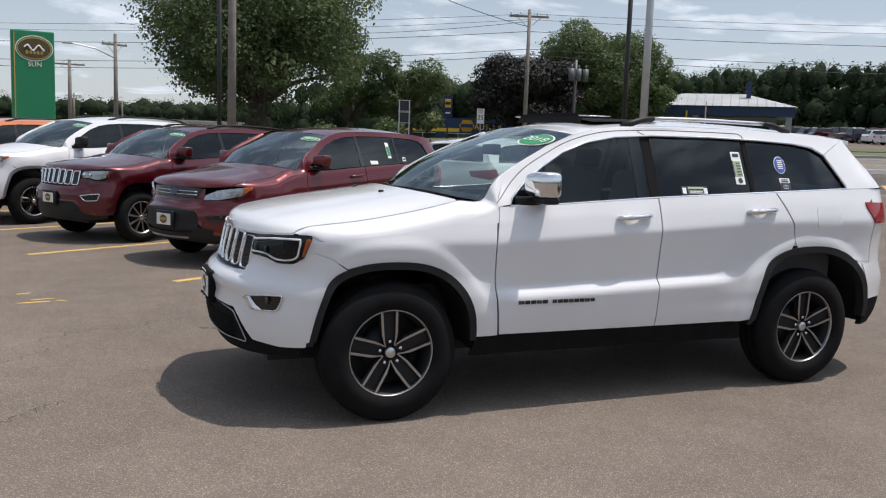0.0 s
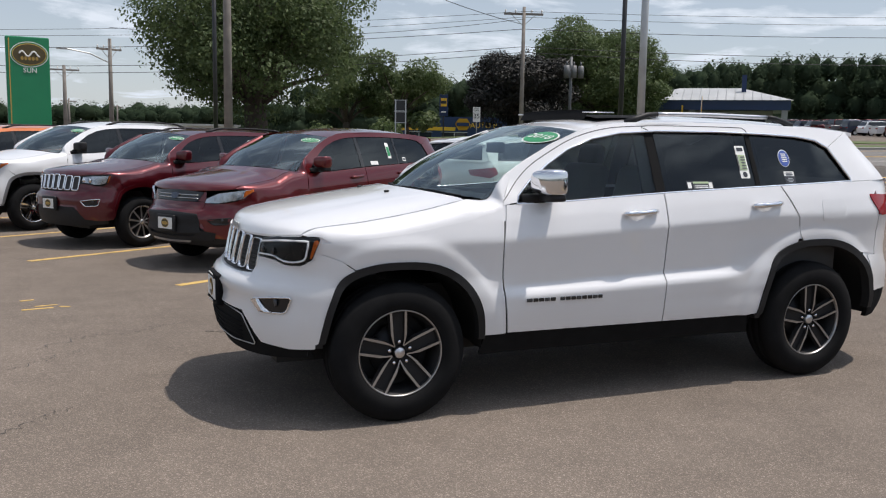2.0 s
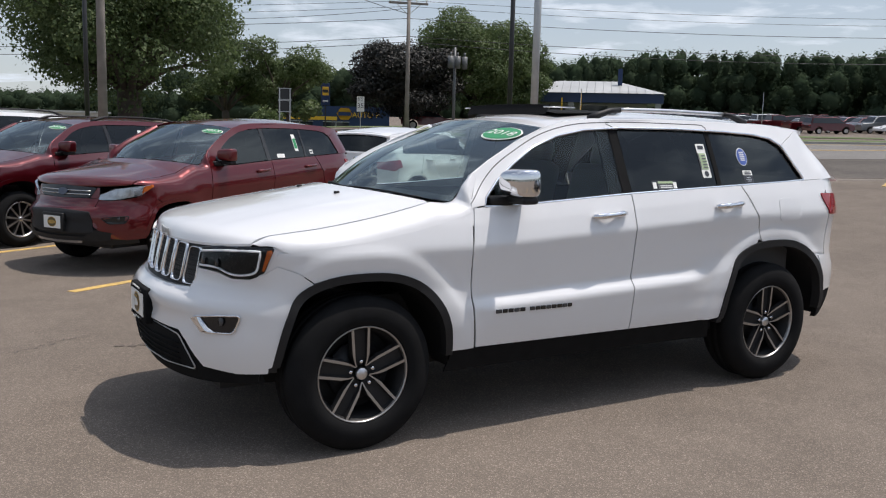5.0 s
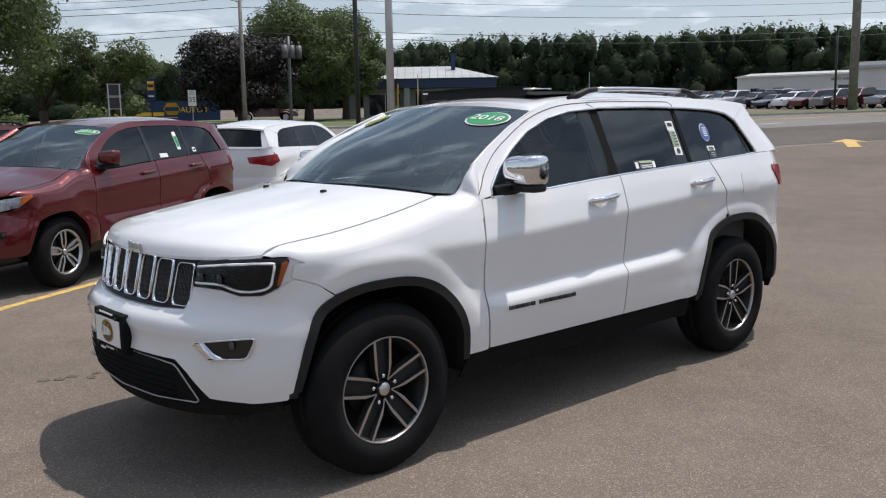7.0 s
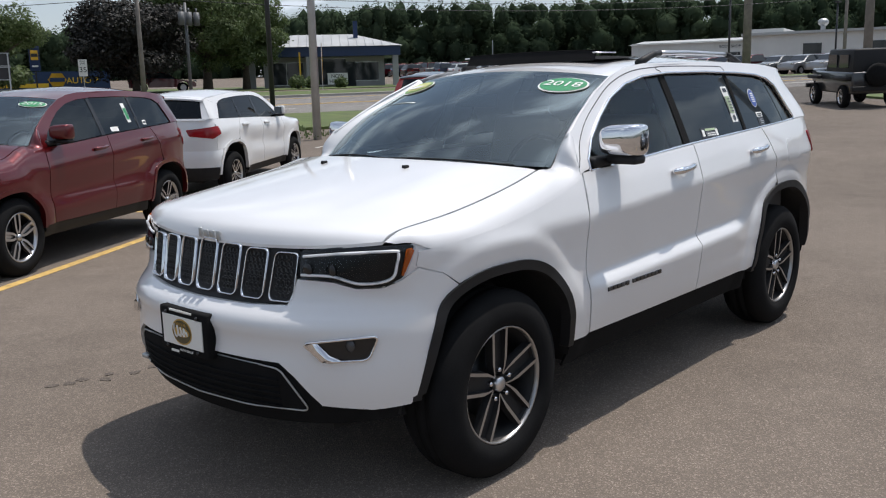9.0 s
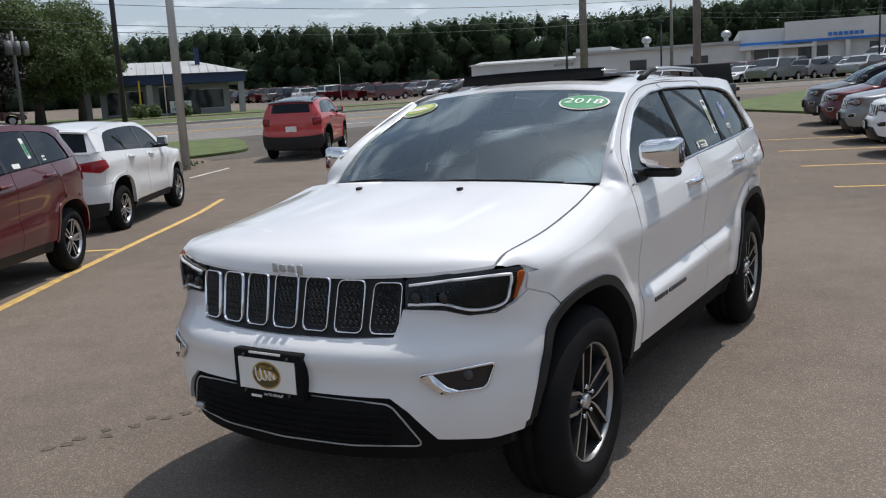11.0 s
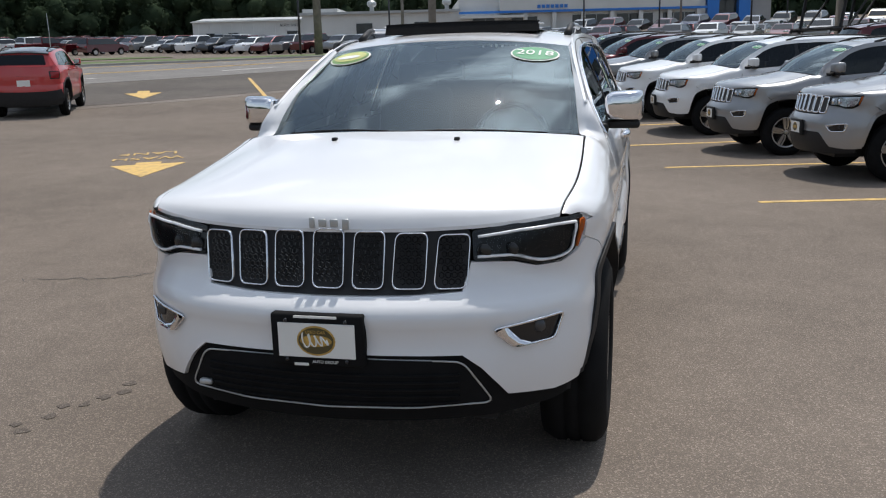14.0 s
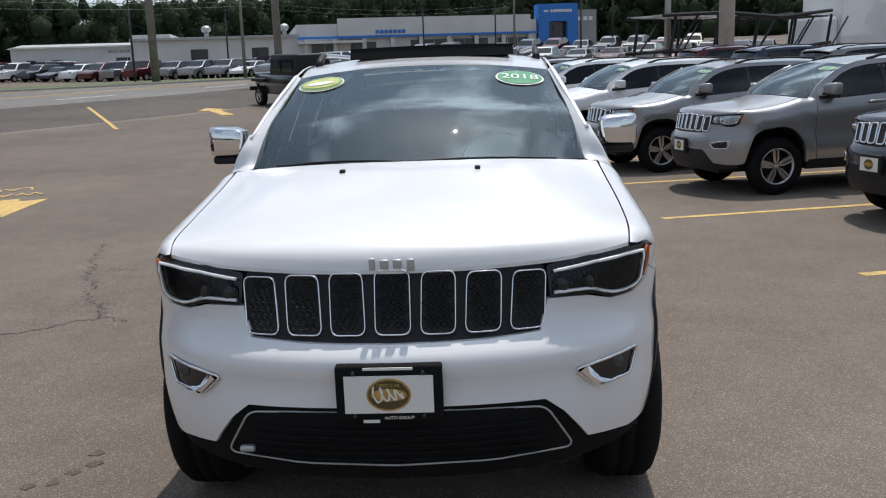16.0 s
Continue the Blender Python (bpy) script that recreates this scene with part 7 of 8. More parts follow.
# ---- buildings ----
def wall_windows(parent, bmw, wins, y, mat=None, frame=None):
    for cx, cz, w, h in wins:
        wn = part("window", boxmesh(cx, y - 0.03, cz, w, 0.06, h), mat or M_WINDOW, parent, "dark window")
        part("window_frame", boxmesh(cx, y - 0.05, cz - h / 2 - 0.04, w + 0.12, 0.10, 0.08), frame or M_STEEL, wn)
        part("window_frame", boxmesh(cx, y - 0.05, cz + h / 2 + 0.03, w + 0.12, 0.08, 0.06), frame or M_STEEL, wn)
        if w > 1.6:
            for k in range(1, int(w / 1.2)):
                part("mullion", boxmesh(cx - w / 2 + k * w / int(w / 1.2), y - 0.065, cz, 0.06, 0.03, h), frame or M_STEEL, wn)


# service station with a hipped metal roof
gx, gy = 46.2, 50.2
gd = math.degrees(math.atan2(47.4 - 54.8, 49.2 - 41.1))
gz = ground_z(gx, gy) - 0.1
t = thing("service_station", "low service station with hipped metal roof and dark blue fascia", "building", "", pose(gx, gy, gz, 0, 0, gd))
part("wall", boxmesh(0, 2.6, 1.3, 9.6, 5.0, 2.9), M_WALLG, t)
part("fascia", boxmesh(0, 2.4, 2.85, 12.0, 7.4, 0.75), M_BLUEWALL, t, "dark blue fascia")
bm = bmesh.new()
b0 = [(-6.2, -1.5), (6.2, -1.5), (6.2, 6.3), (-6.2, 6.3)]
lo = [bm.verts.new((a, b, 3.22)) for a, b in b0]
hi = [bm.verts.new((-2.4, 2.4, 4.35)), bm.verts.new((2.4, 2.4, 4.35))]
bm.faces.new((lo[0], lo[1], hi[1], hi[0])); bm.faces.new((lo[1], lo[2], hi[1])); bm.faces.new((lo[2], lo[3], hi[0], hi[1])); bm.faces.new((lo[3], lo[0], hi[0])); bm.faces.new(lo[::-1])
rf = part("roof", bm, M_METALROOF, t, "pale standing-seam metal roof")
for k in range(19):
    xx = -5.9 + k * 11.8 / 18
    top = min(1, (6.2 - abs(xx)) / 3.8)
    bm = bmesh.new()
    tube(bm, [(xx, -1.5, 3.24), (xx, -1.5 + 3.9 * top, 3.24 + 1.13 * top)], 0.03, 4)
    part("roof_seam", bm, M_METALROOF, rf)
wall_windows(t, None, ((-3.0, 1.2, 2.6, 1.7), (0.6, 1.3, 2.2, 2.0), (3.4, 1.3, 1.8, 1.4)), 0.1)
part("door", boxmesh(2.0, 0.06, 1.0, 0.95, 0.08, 2.1), M_WINDOW, t, "glass shop door")
for xx in (-5.6, 5.6, -1.2):
    part("post", boxmesh(xx, -1.0, 1.3, 0.45, 0.45, 2.9), M_WALLG, t, "grey block pillar")
part("awning_sign", boxmesh(1.0, -0.4, 0.75, 1.6, 0.08, 0.9), M_LABELW, t, "white board with dark print")
for k, word in enumerate(("NOW", "HIRING")):
    text_mesh("sign_word", word, 0.40, M_DASH, t, Matrix.Translation((1.0, -0.45, 0.95 - 0.40 * k)) @ Matrix.Rotation(math.pi / 2, 4, "X"), 0.004, "black block letters")
part("roof_vent", boxmesh(2.6, 1.2, 4.5, 0.35, 0.35, 1.6), M_BLUEWALL, t, "dark blue flue")
part("yellow_post", boxmesh(-1.9, -1.6, 1.3, 0.12, 0.12, 3.0), M_YELLOWP, t)

# auto parts shop, blue with a yellow stripe
t = thing("parts_shop", "long low shop with blue wall and yellow stripe", "building", "", pose(34.0, 72.0, 1.05, 0, 0, -25))
part("wall", boxmesh(0, 2.0, 1.35, 10.5, 4.0, 2.9), M_BLUEWALL, t)
part("stripe", boxmesh(-2.45, -0.02, 1.65, 5.5, 0.06, 0.34), M_YELLOWP, t, "yellow stripe")
bm = bmesh.new()
bm.faces.new([bm.verts.new((1.0 + a, -0.10, 2.1 + b)) for a, b in ((-0.75, 0), (-0.4, -0.55), (0.4, -0.55), (0.75, 0), (0.4, 0.55), (-0.4, 0.55))])
bmesh.ops.solidify(bm, geom=bm.faces[:], thickness=0.1)
em = part("emblem", bm, M_YELLOWP, t, "yellow six-sided emblem with dark band")
part("emblem_band", boxmesh(1.0, -0.14, 2.1, 1.2, 0.04, 0.34), M_BLUEWALL, em)
text_mesh("sign_word", "AUTO P", 0.72, M_YELLOWP, t, Matrix.Translation((3.0, -0.06, 2.0)) @ Matrix.Rotation(math.pi / 2, 4, "X"), 0.03, "yellow block letters")
wall_windows(t, None, ((-3.2, 0.75, 2.4, 1.1), (0.2, 0.75, 2.4, 1.1)), 0.0)
t = thing("shop_pole_sign", "dark blue upright shop sign with yellow emblem", "sign", "", pose(29.1, 63.2, ground_z(29, 63), 0, 0, -25))
part("board", boxmesh(0, 0, 2.75, 0.72, 0.2, 1.8, 0.02), M_BLUEWALL, t)
part("emblem", boxmesh(0, -0.12, 3.0, 0.5, 0.05, 0.7, 0.02), M_YELLOWP, t)
part("emblem_band", boxmesh(0, -0.15, 3.0, 0.46, 0.03, 0.24), M_DASH, t)
part("print_bar", boxmesh(0, -0.12, 2.2, 0.42, 0.02, 0.12), M_LABELW, t)
part("post", boxmesh(0, 0, 0.95, 0.12, 0.12, 1.9), M_DARKPOLE, t)

# long white trailers and sheds behind the big tree
for x, y, w, h, deg, lab in ((7.5, 58, 6.0, 1.3, 0, "long white shed far behind the tree"),):
    t = thing("far_shed", lab, "building", "", pose(x, y, ground_z(x, y), 0, 0, deg))
    part("wall", boxmesh(0, 0, h / 2, w, 3, h + 0.2), M_WALLW, t)
    part("roof", boxmesh(0, 0, h + 0.15, w + 0.3, 3.3, 0.14), M_METALROOF, t)

# workshop and showroom in line, beyond the far lot
A, B, C, D = Vector((97.7, 54.9, 0)), Vector((101.5, 42.0, 0)), Vector((105.5, 23.0, 0)), Vector((113.5, -6.5, 0))


def block(name, label, p, q, depth, h, roof_drop=0.0, mat=None, z0=None):
    d = (q - p)
    mid = (p + q) / 2
    deg = math.degrees(math.atan2(d.y, d.x))
    z = ground_z(mid.x, mid.y) if z0 is None else z0
    t = thing(name, label, "building", "", pose(mid.x, mid.y, z, 0, 0, deg))
    L = d.length
    part("wall", boxmesh(0, depth / 2, h / 2 - 1.0, L, depth, h + 2.0), mat or M_WALLW, t)
    return t, L


t, L = block("workshop", "long white metal workshop with a pale low-pitched roof", A, B, 16, 2.9, z0=3.5)
bm = bmesh.new()
lo = [bm.verts.new(c) for c in ((-L / 2 - 0.3, -0.4, 2.72), (L / 2, -0.4, 2.72), (L / 2, 8, 3.5), (-L / 2 - 0.3, 8, 3.5), (L / 2, 16.4, 2.72), (-L / 2 - 0.3, 16.4, 2.72))]
bm.faces.new((lo[0], lo[1], lo[2], lo[3])); bm.faces.new((lo[3], lo[2], lo[4], lo[5])); bm.faces.new((lo[1], lo[4], lo[2])); bm.faces.new((lo[0], lo[3], lo[5]))
part("roof", bm, M_METALROOF, t, "pale metal roof")
wall_windows(t, None, ((-4.6, 1.1, 1.0, 0.5), (-1.8, 1.1, 1.2, 0.5), (5.6, 0.8, 1.6, 1.3)), 0.0)
for k in range(10):
    part("wall_rib", boxmesh(-L / 2 + (k + 0.5) * L / 10, -0.03, 1.3, 0.06, 0.06, 2.7), M_WALLW, t)
text_mesh("wall_word", "BODY SHOP", 0.45, M_LAMPIN, t, Matrix.Translation((5.2, -0.05, 2.15)) @ Matrix.Rotation(math.pi / 2, 4, "X"), 0.01, "dark wall lettering")
part("low_wall", boxmesh(-1.5, -1.2, 0.35, 9, 0.3, 1.0), M_WALLG, t, "low grey wall")
t, L = block("service_hall", "white service hall with roof vents and dark doorways", B, C, 18, 3.3, z0=3.6)
part("roof_edge", boxmesh(0, -0.2, 3.28, L + 0.4, 0.6, 0.3), M_METALROOF, t)
part("roof", boxmesh(0, 9, 3.35, L, 17.5, 0.12), M_METALROOF, t)
part("gable", boxmesh(-L / 2 + 2.2, 5, 3.3, 4.4, 9, 1.2), M_WALLW, t)
# open doorways: the shade inside is a near-black panel on the wall
for cx in (-2.0, 5.2):
    part("roller_door", boxmesh(cx, -0.03, 1.0, 2.0, 0.08, 2.0), M_WINDOW, t, "near-black panel as the shade in an open roller doorway")
for cx in (-1.2, 8.2):
    v = part("roof_vent", boxmesh(cx, 2, 3.8, 0.5, 0.5, 0.8), M_STEEL, t, "roof ventilator")
    bm = bmesh.new()
    bmesh.ops.create_uvsphere(bm, u_segments=10, v_segments=8, radius=0.62)
    bmesh.ops.transform(bm, matrix=Matrix.Translation((cx, 2, 4.4)) @ Matrix.Diagonal((1, 1, 0.75, 1)), verts=bm.verts[:])
    part("vent_cap", bm, M_STEEL, v, smooth=True)
t, L = block("showroom", "white car showroom with blue stripe and shop windows", C, D, 20, 4.4, z0=3.7)
part("parapet", boxmesh(2, -0.3, 3.9, L - 6, 0.8, 2.2), M_WALLW, t)
part("blue_stripe", boxmesh(0, -0.72, 2.75, L, 0.1, 0.28), M_BLUE, t, "bright blue stripe")
part("canopy", boxmesh(-L / 2 + 4.0, -0.8, 2.2, 8.0, 1.4, 0.3), M_WALLW, t)
wall_windows(t, None, ((-12.0, 1.2, 3.2, 1.9), (-7.2, 1.2, 3.2, 1.9), (1.0, 1.2, 4.5, 2.1), (6.5, 1.2, 4.5, 2.1), (12.0, 1.2, 4.0, 2.1)), -0.02)
for k in range(9):
    part("wall_post", boxmesh(-L / 2 + 1 + k * (L - 2) / 8, -0.4, 1.2, 0.5, 0.5, 3.0), M_WALLW, t)
for k in range(7):
    part("letter_block", boxmesh(-5.5 + 0.55 * k, -0.85, 3.3, 0.4, 0.05, 0.4), M_BLUE, t, "letter-sized blue block")
# blue entrance tower
t = thing("entrance_tower", "bright blue square entrance tower of the showroom", "building", "", pose(114.2, -9.2, 4.6, 0, 0, -79))
part("side_pillar", boxmesh(-1.9, 0.6, 2.7, 1.4, 2.4, 5.4), M_BLUE, t)
part("side_pillar", boxmesh(1.9, 0.6, 2.7, 1.4, 2.4, 5.4), M_BLUE, t)
part("lintel", boxmesh(0, 0.6, 4.3, 2.4, 2.4, 2.2), M_BLUE, t)
part("glass_front", boxmesh(0, 1.0, 1.6, 2.4, 1.0, 3.2), M_WINDOW, t, "dark glass front")
for k in range(9):
    part("letter_block", boxmesh(-0.9 + 0.32 * k, -0.65, 4.5, 0.24, 0.06, 0.34), M_LABELW, t, "letter-sized white block")
part("emblem", boxmesh(-1.6, -0.65, 4.5, 0.6, 0.06, 0.22), M_LABELW, t)
part("annex", boxmesh(3.9, 1.6, 2.3, 2.8, 3.0, 4.6), M_WALLG, t, "grey annex")
for k in range(3):
    part("letter_block", boxmesh(3.1 + 0.7 * k, 0.06, 3.5, 0.5, 0.06, 0.5), M_LABELW, t)

# car carrier and white box truck behind the right row
t = thing("car_carrier", "empty two-deck car carrier trailer, black steel", "trailer", "", pose(41.5, -12.3, ground_z(41.5, -12.3), 0, 0, -55))
for zz in (1.0, 2.6):
    for sg in (-1, 1):
        bm = bmesh.new()
        tube(bm, [(-6, sg * 1.15, zz), (-2, sg * 1.15, zz + 0.15), (2, sg * 1.15, zz - 0.05), (6, sg * 1.15, zz + 0.3)], 0.09, 6)
        part("deck_rail", bm, M_BLACK, t)
    for k in range(9):
        part("deck_plate", boxmesh(-5.4 + 1.35 * k, 0, zz + 0.02, 0.9, 2.2, 0.06), M_SATIN if k < 4 and zz > 2 else M_BLACK, t)
for k in range(5):
    for sg in (-1, 1):
        bm = bmesh.new()
        tube(bm, [(-5.6 + 2.8 * k, sg * 1.15, 0.6), (-5.2 + 2.8 * k, sg * 1.15, 2.7)], 0.07, 6)
        part("post", bm, M_BLACK, t)
        bm = bmesh.new()
        tube(bm, [(-5.2 + 2.8 * k, sg * 1.15, 1.0), (-3.8 + 2.8 * k, sg * 1.15, 2.6)], 0.05, 6)
        part("brace", bm, M_BLACK, t)
for xx in (2.6, 3.8):
    for sg in (-1, 1):
        bm = bmesh.new()
        lathe(bm, [(0.001, sg * 0.95), (0.45, sg * 0.95), (0.5, sg * 1.0), (0.5, sg * 1.2), (0.45, sg * 1.24), (0.001, sg * 1.24)], n=20, cx=xx, cz=0.5)
        part("wheel", bm, M_RUBBER, t)
t = thing("box_truck", "white box truck body beyond the parked row", "truck", "", pose(52.5, -22.2, ground_z(52, -22), 0, 0, -50))
part("cargo_box", boxmesh(0, 0, 2.4, 6.5, 2.5, 2.9, 0.05), M_WHITE2, t)
part("chassis", boxmesh(0, 0, 0.8, 8.6, 1.0, 0.25), M_BLACK, t)
part("cab", boxmesh(-4.2, 0, 1.6, 1.7, 2.2, 1.8, 0.2), M_WHITE2, t)
for xx in (-4.0, 2.2):
    for sg in (-1, 1):
        bm = bmesh.new()
        lathe(bm, [(0.001, sg * 0.85), (0.42, sg * 0.85), (0.48, sg * 0.9), (0.48, sg * 1.1), (0.42, sg * 1.14), (0.001, sg * 1.14)], n=20, cx=xx, cz=0.48)
        part("wheel", bm, M_RUBBER, t)


# ---- distant vehicles ----
def side_body(kind):
    """Side outline (x, z) of body, cabin glass outline and roof, by kind."""
    if kind == "sedan":
        return 4.6, 1.75, [(-2.3, 0.45), (-2.28, 0.62), (-2.1, 0.74), (-1.0, 0.92), (-0.25, 1.38), (0.3, 1.44), (0.95, 1.40), (1.65, 1.02), (2.2, 0.96), (2.3, 0.7), (2.28, 0.4)], [(-0.92, 0.95), (-0.28, 1.34), (0.3, 1.39), (0.92, 1.35), (1.5, 1.02)]
    if kind == "pickup":
        return 5.7, 1.95, [(-2.85, 0.55), (-2.85, 0.95), (-2.7, 1.12), (-1.5, 1.18), (-0.9, 1.82), (-0.4, 1.9), (0.55, 1.88), (0.75, 1.22), (2.8, 1.2), (2.85, 0.6)], [(-1.38, 1.22), (-0.86, 1.76), (-0.4, 1.82), (0.5, 1.8), (0.62, 1.24)]
    if kind == "van":
        return 5.0, 1.95, [(-2.5, 0.45), (-2.48, 0.8), (-2.2, 1.0), (-1.5, 1.12), (-0.7, 1.68), (-0.2, 1.78), (2.2, 1.76), (2.42, 1.1), (2.5, 0.5)], [(-1.35, 1.14), (-0.66, 1.62), (-0.2, 1.70), (2.1, 1.68), (2.28, 1.14)]
    return 4.6, 1.85, [(-2.3, 0.45), (-2.28, 0.8), (-2.15, 0.98), (-1.1, 1.10), (-0.4, 1.62), (0.1, 1.70), (1.75, 1.66), (2.15, 1.1), (2.3, 0.95), (2.3, 0.45)], [(-0.98, 1.14), (-0.38, 1.57), (0.1, 1.63), (1.68, 1.60), (1.98, 1.14)]


FARMESH = {}


def far_meshes(kind):
    if kind in FARMESH:
        return FARMESH[kind]
    L, Wd, prof, cab = side_body(kind)
    h = Wd / 2
    wx = L * 0.30
    belt = cab[0][1]

    def half(z):
        return h * (0.93 + 0.07 * smooth(0.3, 0.7, z)) - max(0, z - belt) * 0.36

    # lower edge with wheel openings
    low = []
    for cx in (wx, -wx):
        low += [(cx + 0.40 * math.cos(a), 0.36 + 0.40 * math.sin(a)) for a in np.linspace(0, math.pi, 9)]
    low = [(L / 2 - 0.05, 0.36)] + low + [(-L / 2 + 0.05, 0.36)]
    outline = prof + low
    bm = bmesh.new()
    lv = [bm.verts.new((x, -half(z), z)) for x, z in outline]
    rv = [bm.verts.new((x, half(z), z)) for x, z in outline]
    n = len(outline)
    bm.faces.new(lv)
    bm.faces.new(rv[::-1])
    for i in range(n):
        j = (i + 1) % n
        bm.faces.new((lv[i], rv[i], rv[j], lv[j]))
    bmesh.ops.recalc_face_normals(bm, faces=bm.faces[:])
    bmesh.ops.bevel(bm, geom=[e for e in bm.edges if abs(e.verts[0].co.y - e.verts[1].co.y) < 0.3 and e.verts[0].co.z > 0.5], offset=0.10, segments=3, affect="EDGES", clamp_overlap=True)
    body = mesh_of("body", bm, M_WHITE, True)
    body.set_sharp_from_angle(angle=radians(40))
    bm = bmesh.new()
    bm.faces.new([bm.verts.new((x, -half(z) - 0.012, z)) for x, z in cab])
    side = mesh_of("side_window", bm, M_WINDOW, False)
    bm = bmesh.new()
    bm.faces.new([bm.verts.new((x, half(z) + 0.012, z)) for x, z in cab])
    side2 = mesh_of("side_window", bm, M_WINDOW, False)
    bm = bmesh.new()
    (x0, z0), (x1, z1) = prof[3 if kind == "sedan" else 3], prof[4]
    d = Vector((z1 - z0, 0, -(x1 - x0))).normalized() * -0.015
    a, b = Vector((x0, 0, z0)).lerp(Vector((x1, 0, z1)), 0.1), Vector((x0, 0, z0)).lerp(Vector((x1, 0, z1)), 0.92)
    bm.faces.new([bm.verts.new((p.x + d.x, s * (half(p.z) - 0.08), p.z + d.z)) for p, s in ((a, -1), (a, 1), (b, 1), (b, -1))])
    front = mesh_of("windscreen", bm, M_WINDOW, False)
    bm = bmesh.new()
    i0 = 6 if kind in ("sedan", "pickup") else 6
    (x0, z0), (x1, z1) = prof[i0], prof[i0 + 1]
    d = Vector((-(z1 - z0), 0, (x1 - x0))).normalized() * 0.015
    a, b = Vector((x0, 0, z0)).lerp(Vector((x1, 0, z1)), 0.12), Vector((x0, 0, z0)).lerp(Vector((x1, 0, z1)), 0.88)
    bm.faces.new([bm.verts.new((p.x + d.x, s * (half(p.z) - 0.1), p.z + d.z)) for p, s in ((a, -1), (a, 1), (b, 1), (b, -1))])
    back = mesh_of("rear_window", bm, M_WINDOW, False)
    bm = bmesh.new()
    lathe(bm, [(0.001, -0.10), (0.20, -0.10), (0.22, -0.12), (0.31, -0.12), (0.345, -0.09), (0.345, 0.09), (0.31, 0.11), (0.001, 0.11)], n=18)
    for f in bm.faces:
        f.material_index = 1 if all(math.hypot(v.co.x, v.co.z) < 0.23 for v in f.verts) else 0
    wheel = mesh_of("wheel", bm, [M_RUBBER, M_SATIN], False)
    lamps = {}
    for nm, xx, mt in (("headlamp", -L / 2 + 0.02, M_LAMPIN2), ("tail_lamp", L / 2 - 0.02, M_REDLENS)):
        bm = bmesh.new()
        box(bm, 0, 0, 0, 0.10, 0.34, 0.13, 0.02)
        lamps[nm] = (mesh_of(nm, bm, mt, False), xx)
    FARMESH[kind] = (body, (side, side2), front, back, wheel, lamps, L, Wd, wx)
    return FARMESH[kind]


FARBODY = {}
FAR_COLOURS = (("white", M_WHITE2), ("white", M_WHITE2), ("silver", M_SILVER), ("grey", M_GREY), ("red", M_RED), ("grey", M_GREY), ("black", M_BLACKP), ("black", M_BLACKP), ("red", M_RED), ("red", M_RED), ("blue", M_BLUEP), ("tan", M_TAN))


def far_car(kind, colour, x, y, deg, group="cars on the far lot", z=None):
    body, side, front, back, wheel, lamps, L, Wd, wx = far_meshes(kind)
    cname, mat = colour
    word = {"sedan": "sedan", "pickup": "pickup_truck", "van": "van", "suv": "suv"}[kind]
    t = thing(f"{cname}_{word}", f"{cname} {word.replace('_', ' ')} parked on the lot beyond the road" if group else f"{cname} {word.replace('_', ' ')} driving along the main road", "car", group, on_ground(x, y, deg) if z is None else Matrix.Translation((0, 0, 0.015)) @ on_ground(x, y, deg))
    if (kind, cname) not in FARBODY:
        me = body.copy()
        me.materials[0] = mat
        FARBODY[(kind, cname)] = me
    for nm, me in (("body", FARBODY[(kind, cname)]), ("side_window", side[0]), ("side_window", side[1]), ("windscreen", front), ("rear_window", back)):
        o = new(nm, me)
        o.parent = t
    for sx_ in (-1, 1):
        for sg in (-1, 1):
            o = new("wheel", wheel)
            o.parent = t
            o.matrix_basis = Matrix.Translation((sx_ * wx, sg * (Wd / 2 - 0.13), 0.345)) @ Matrix.Rotation(math.pi if sg > 0 else 0, 4, "Z")
    for nm, (me, xx) in lamps.items():
        for sg in (-1, 1):
            o = new(nm, me)
            o.parent = t
            o.matrix_basis = Matrix.Translation((xx, sg * Wd * 0.38, 0.78 if kind == "sedan" else 0.92))
    return t


rnd = random.Random(5)
ndeg = math.degrees(math.atan2(RN.y, RN.x))
LOT0, LOTD, LOTN = Vector((73.0, 16.0)), Vector((31.0, 78.0)).normalized(), Vector((78.0, -31.0)).normalized()
ldeg = math.degrees(math.atan2(LOTN.y, LOTN.x))
for off, s0, s1, flip in ((0.0, -4, 86, 0), (5.6, -4, 86, 1), (14.0, 0, 88, 0), (19.5, 46, 88, 1), (-7.5, 40, 86, 1)):
    q = s0
    while q < s1:
        p = LOT0 + LOTD * q + LOTN * off
        wall = (p.x > 92 and 18 < p.y < 60)
        if rnd.random() > 0.06 and not wall:
            kind = rnd.choice(("suv", "pickup", "suv", "van", "sedan", "pickup"))
            far_car(kind, rnd.choice(FAR_COLOURS if q < 40 else FAR_COLOURS + (("red", M_RED),) * 8), p.x, p.y, ldeg + 180 * flip + rnd.uniform(-3, 3))
        q += 2.75 + rnd.uniform(-0.1, 0.35)
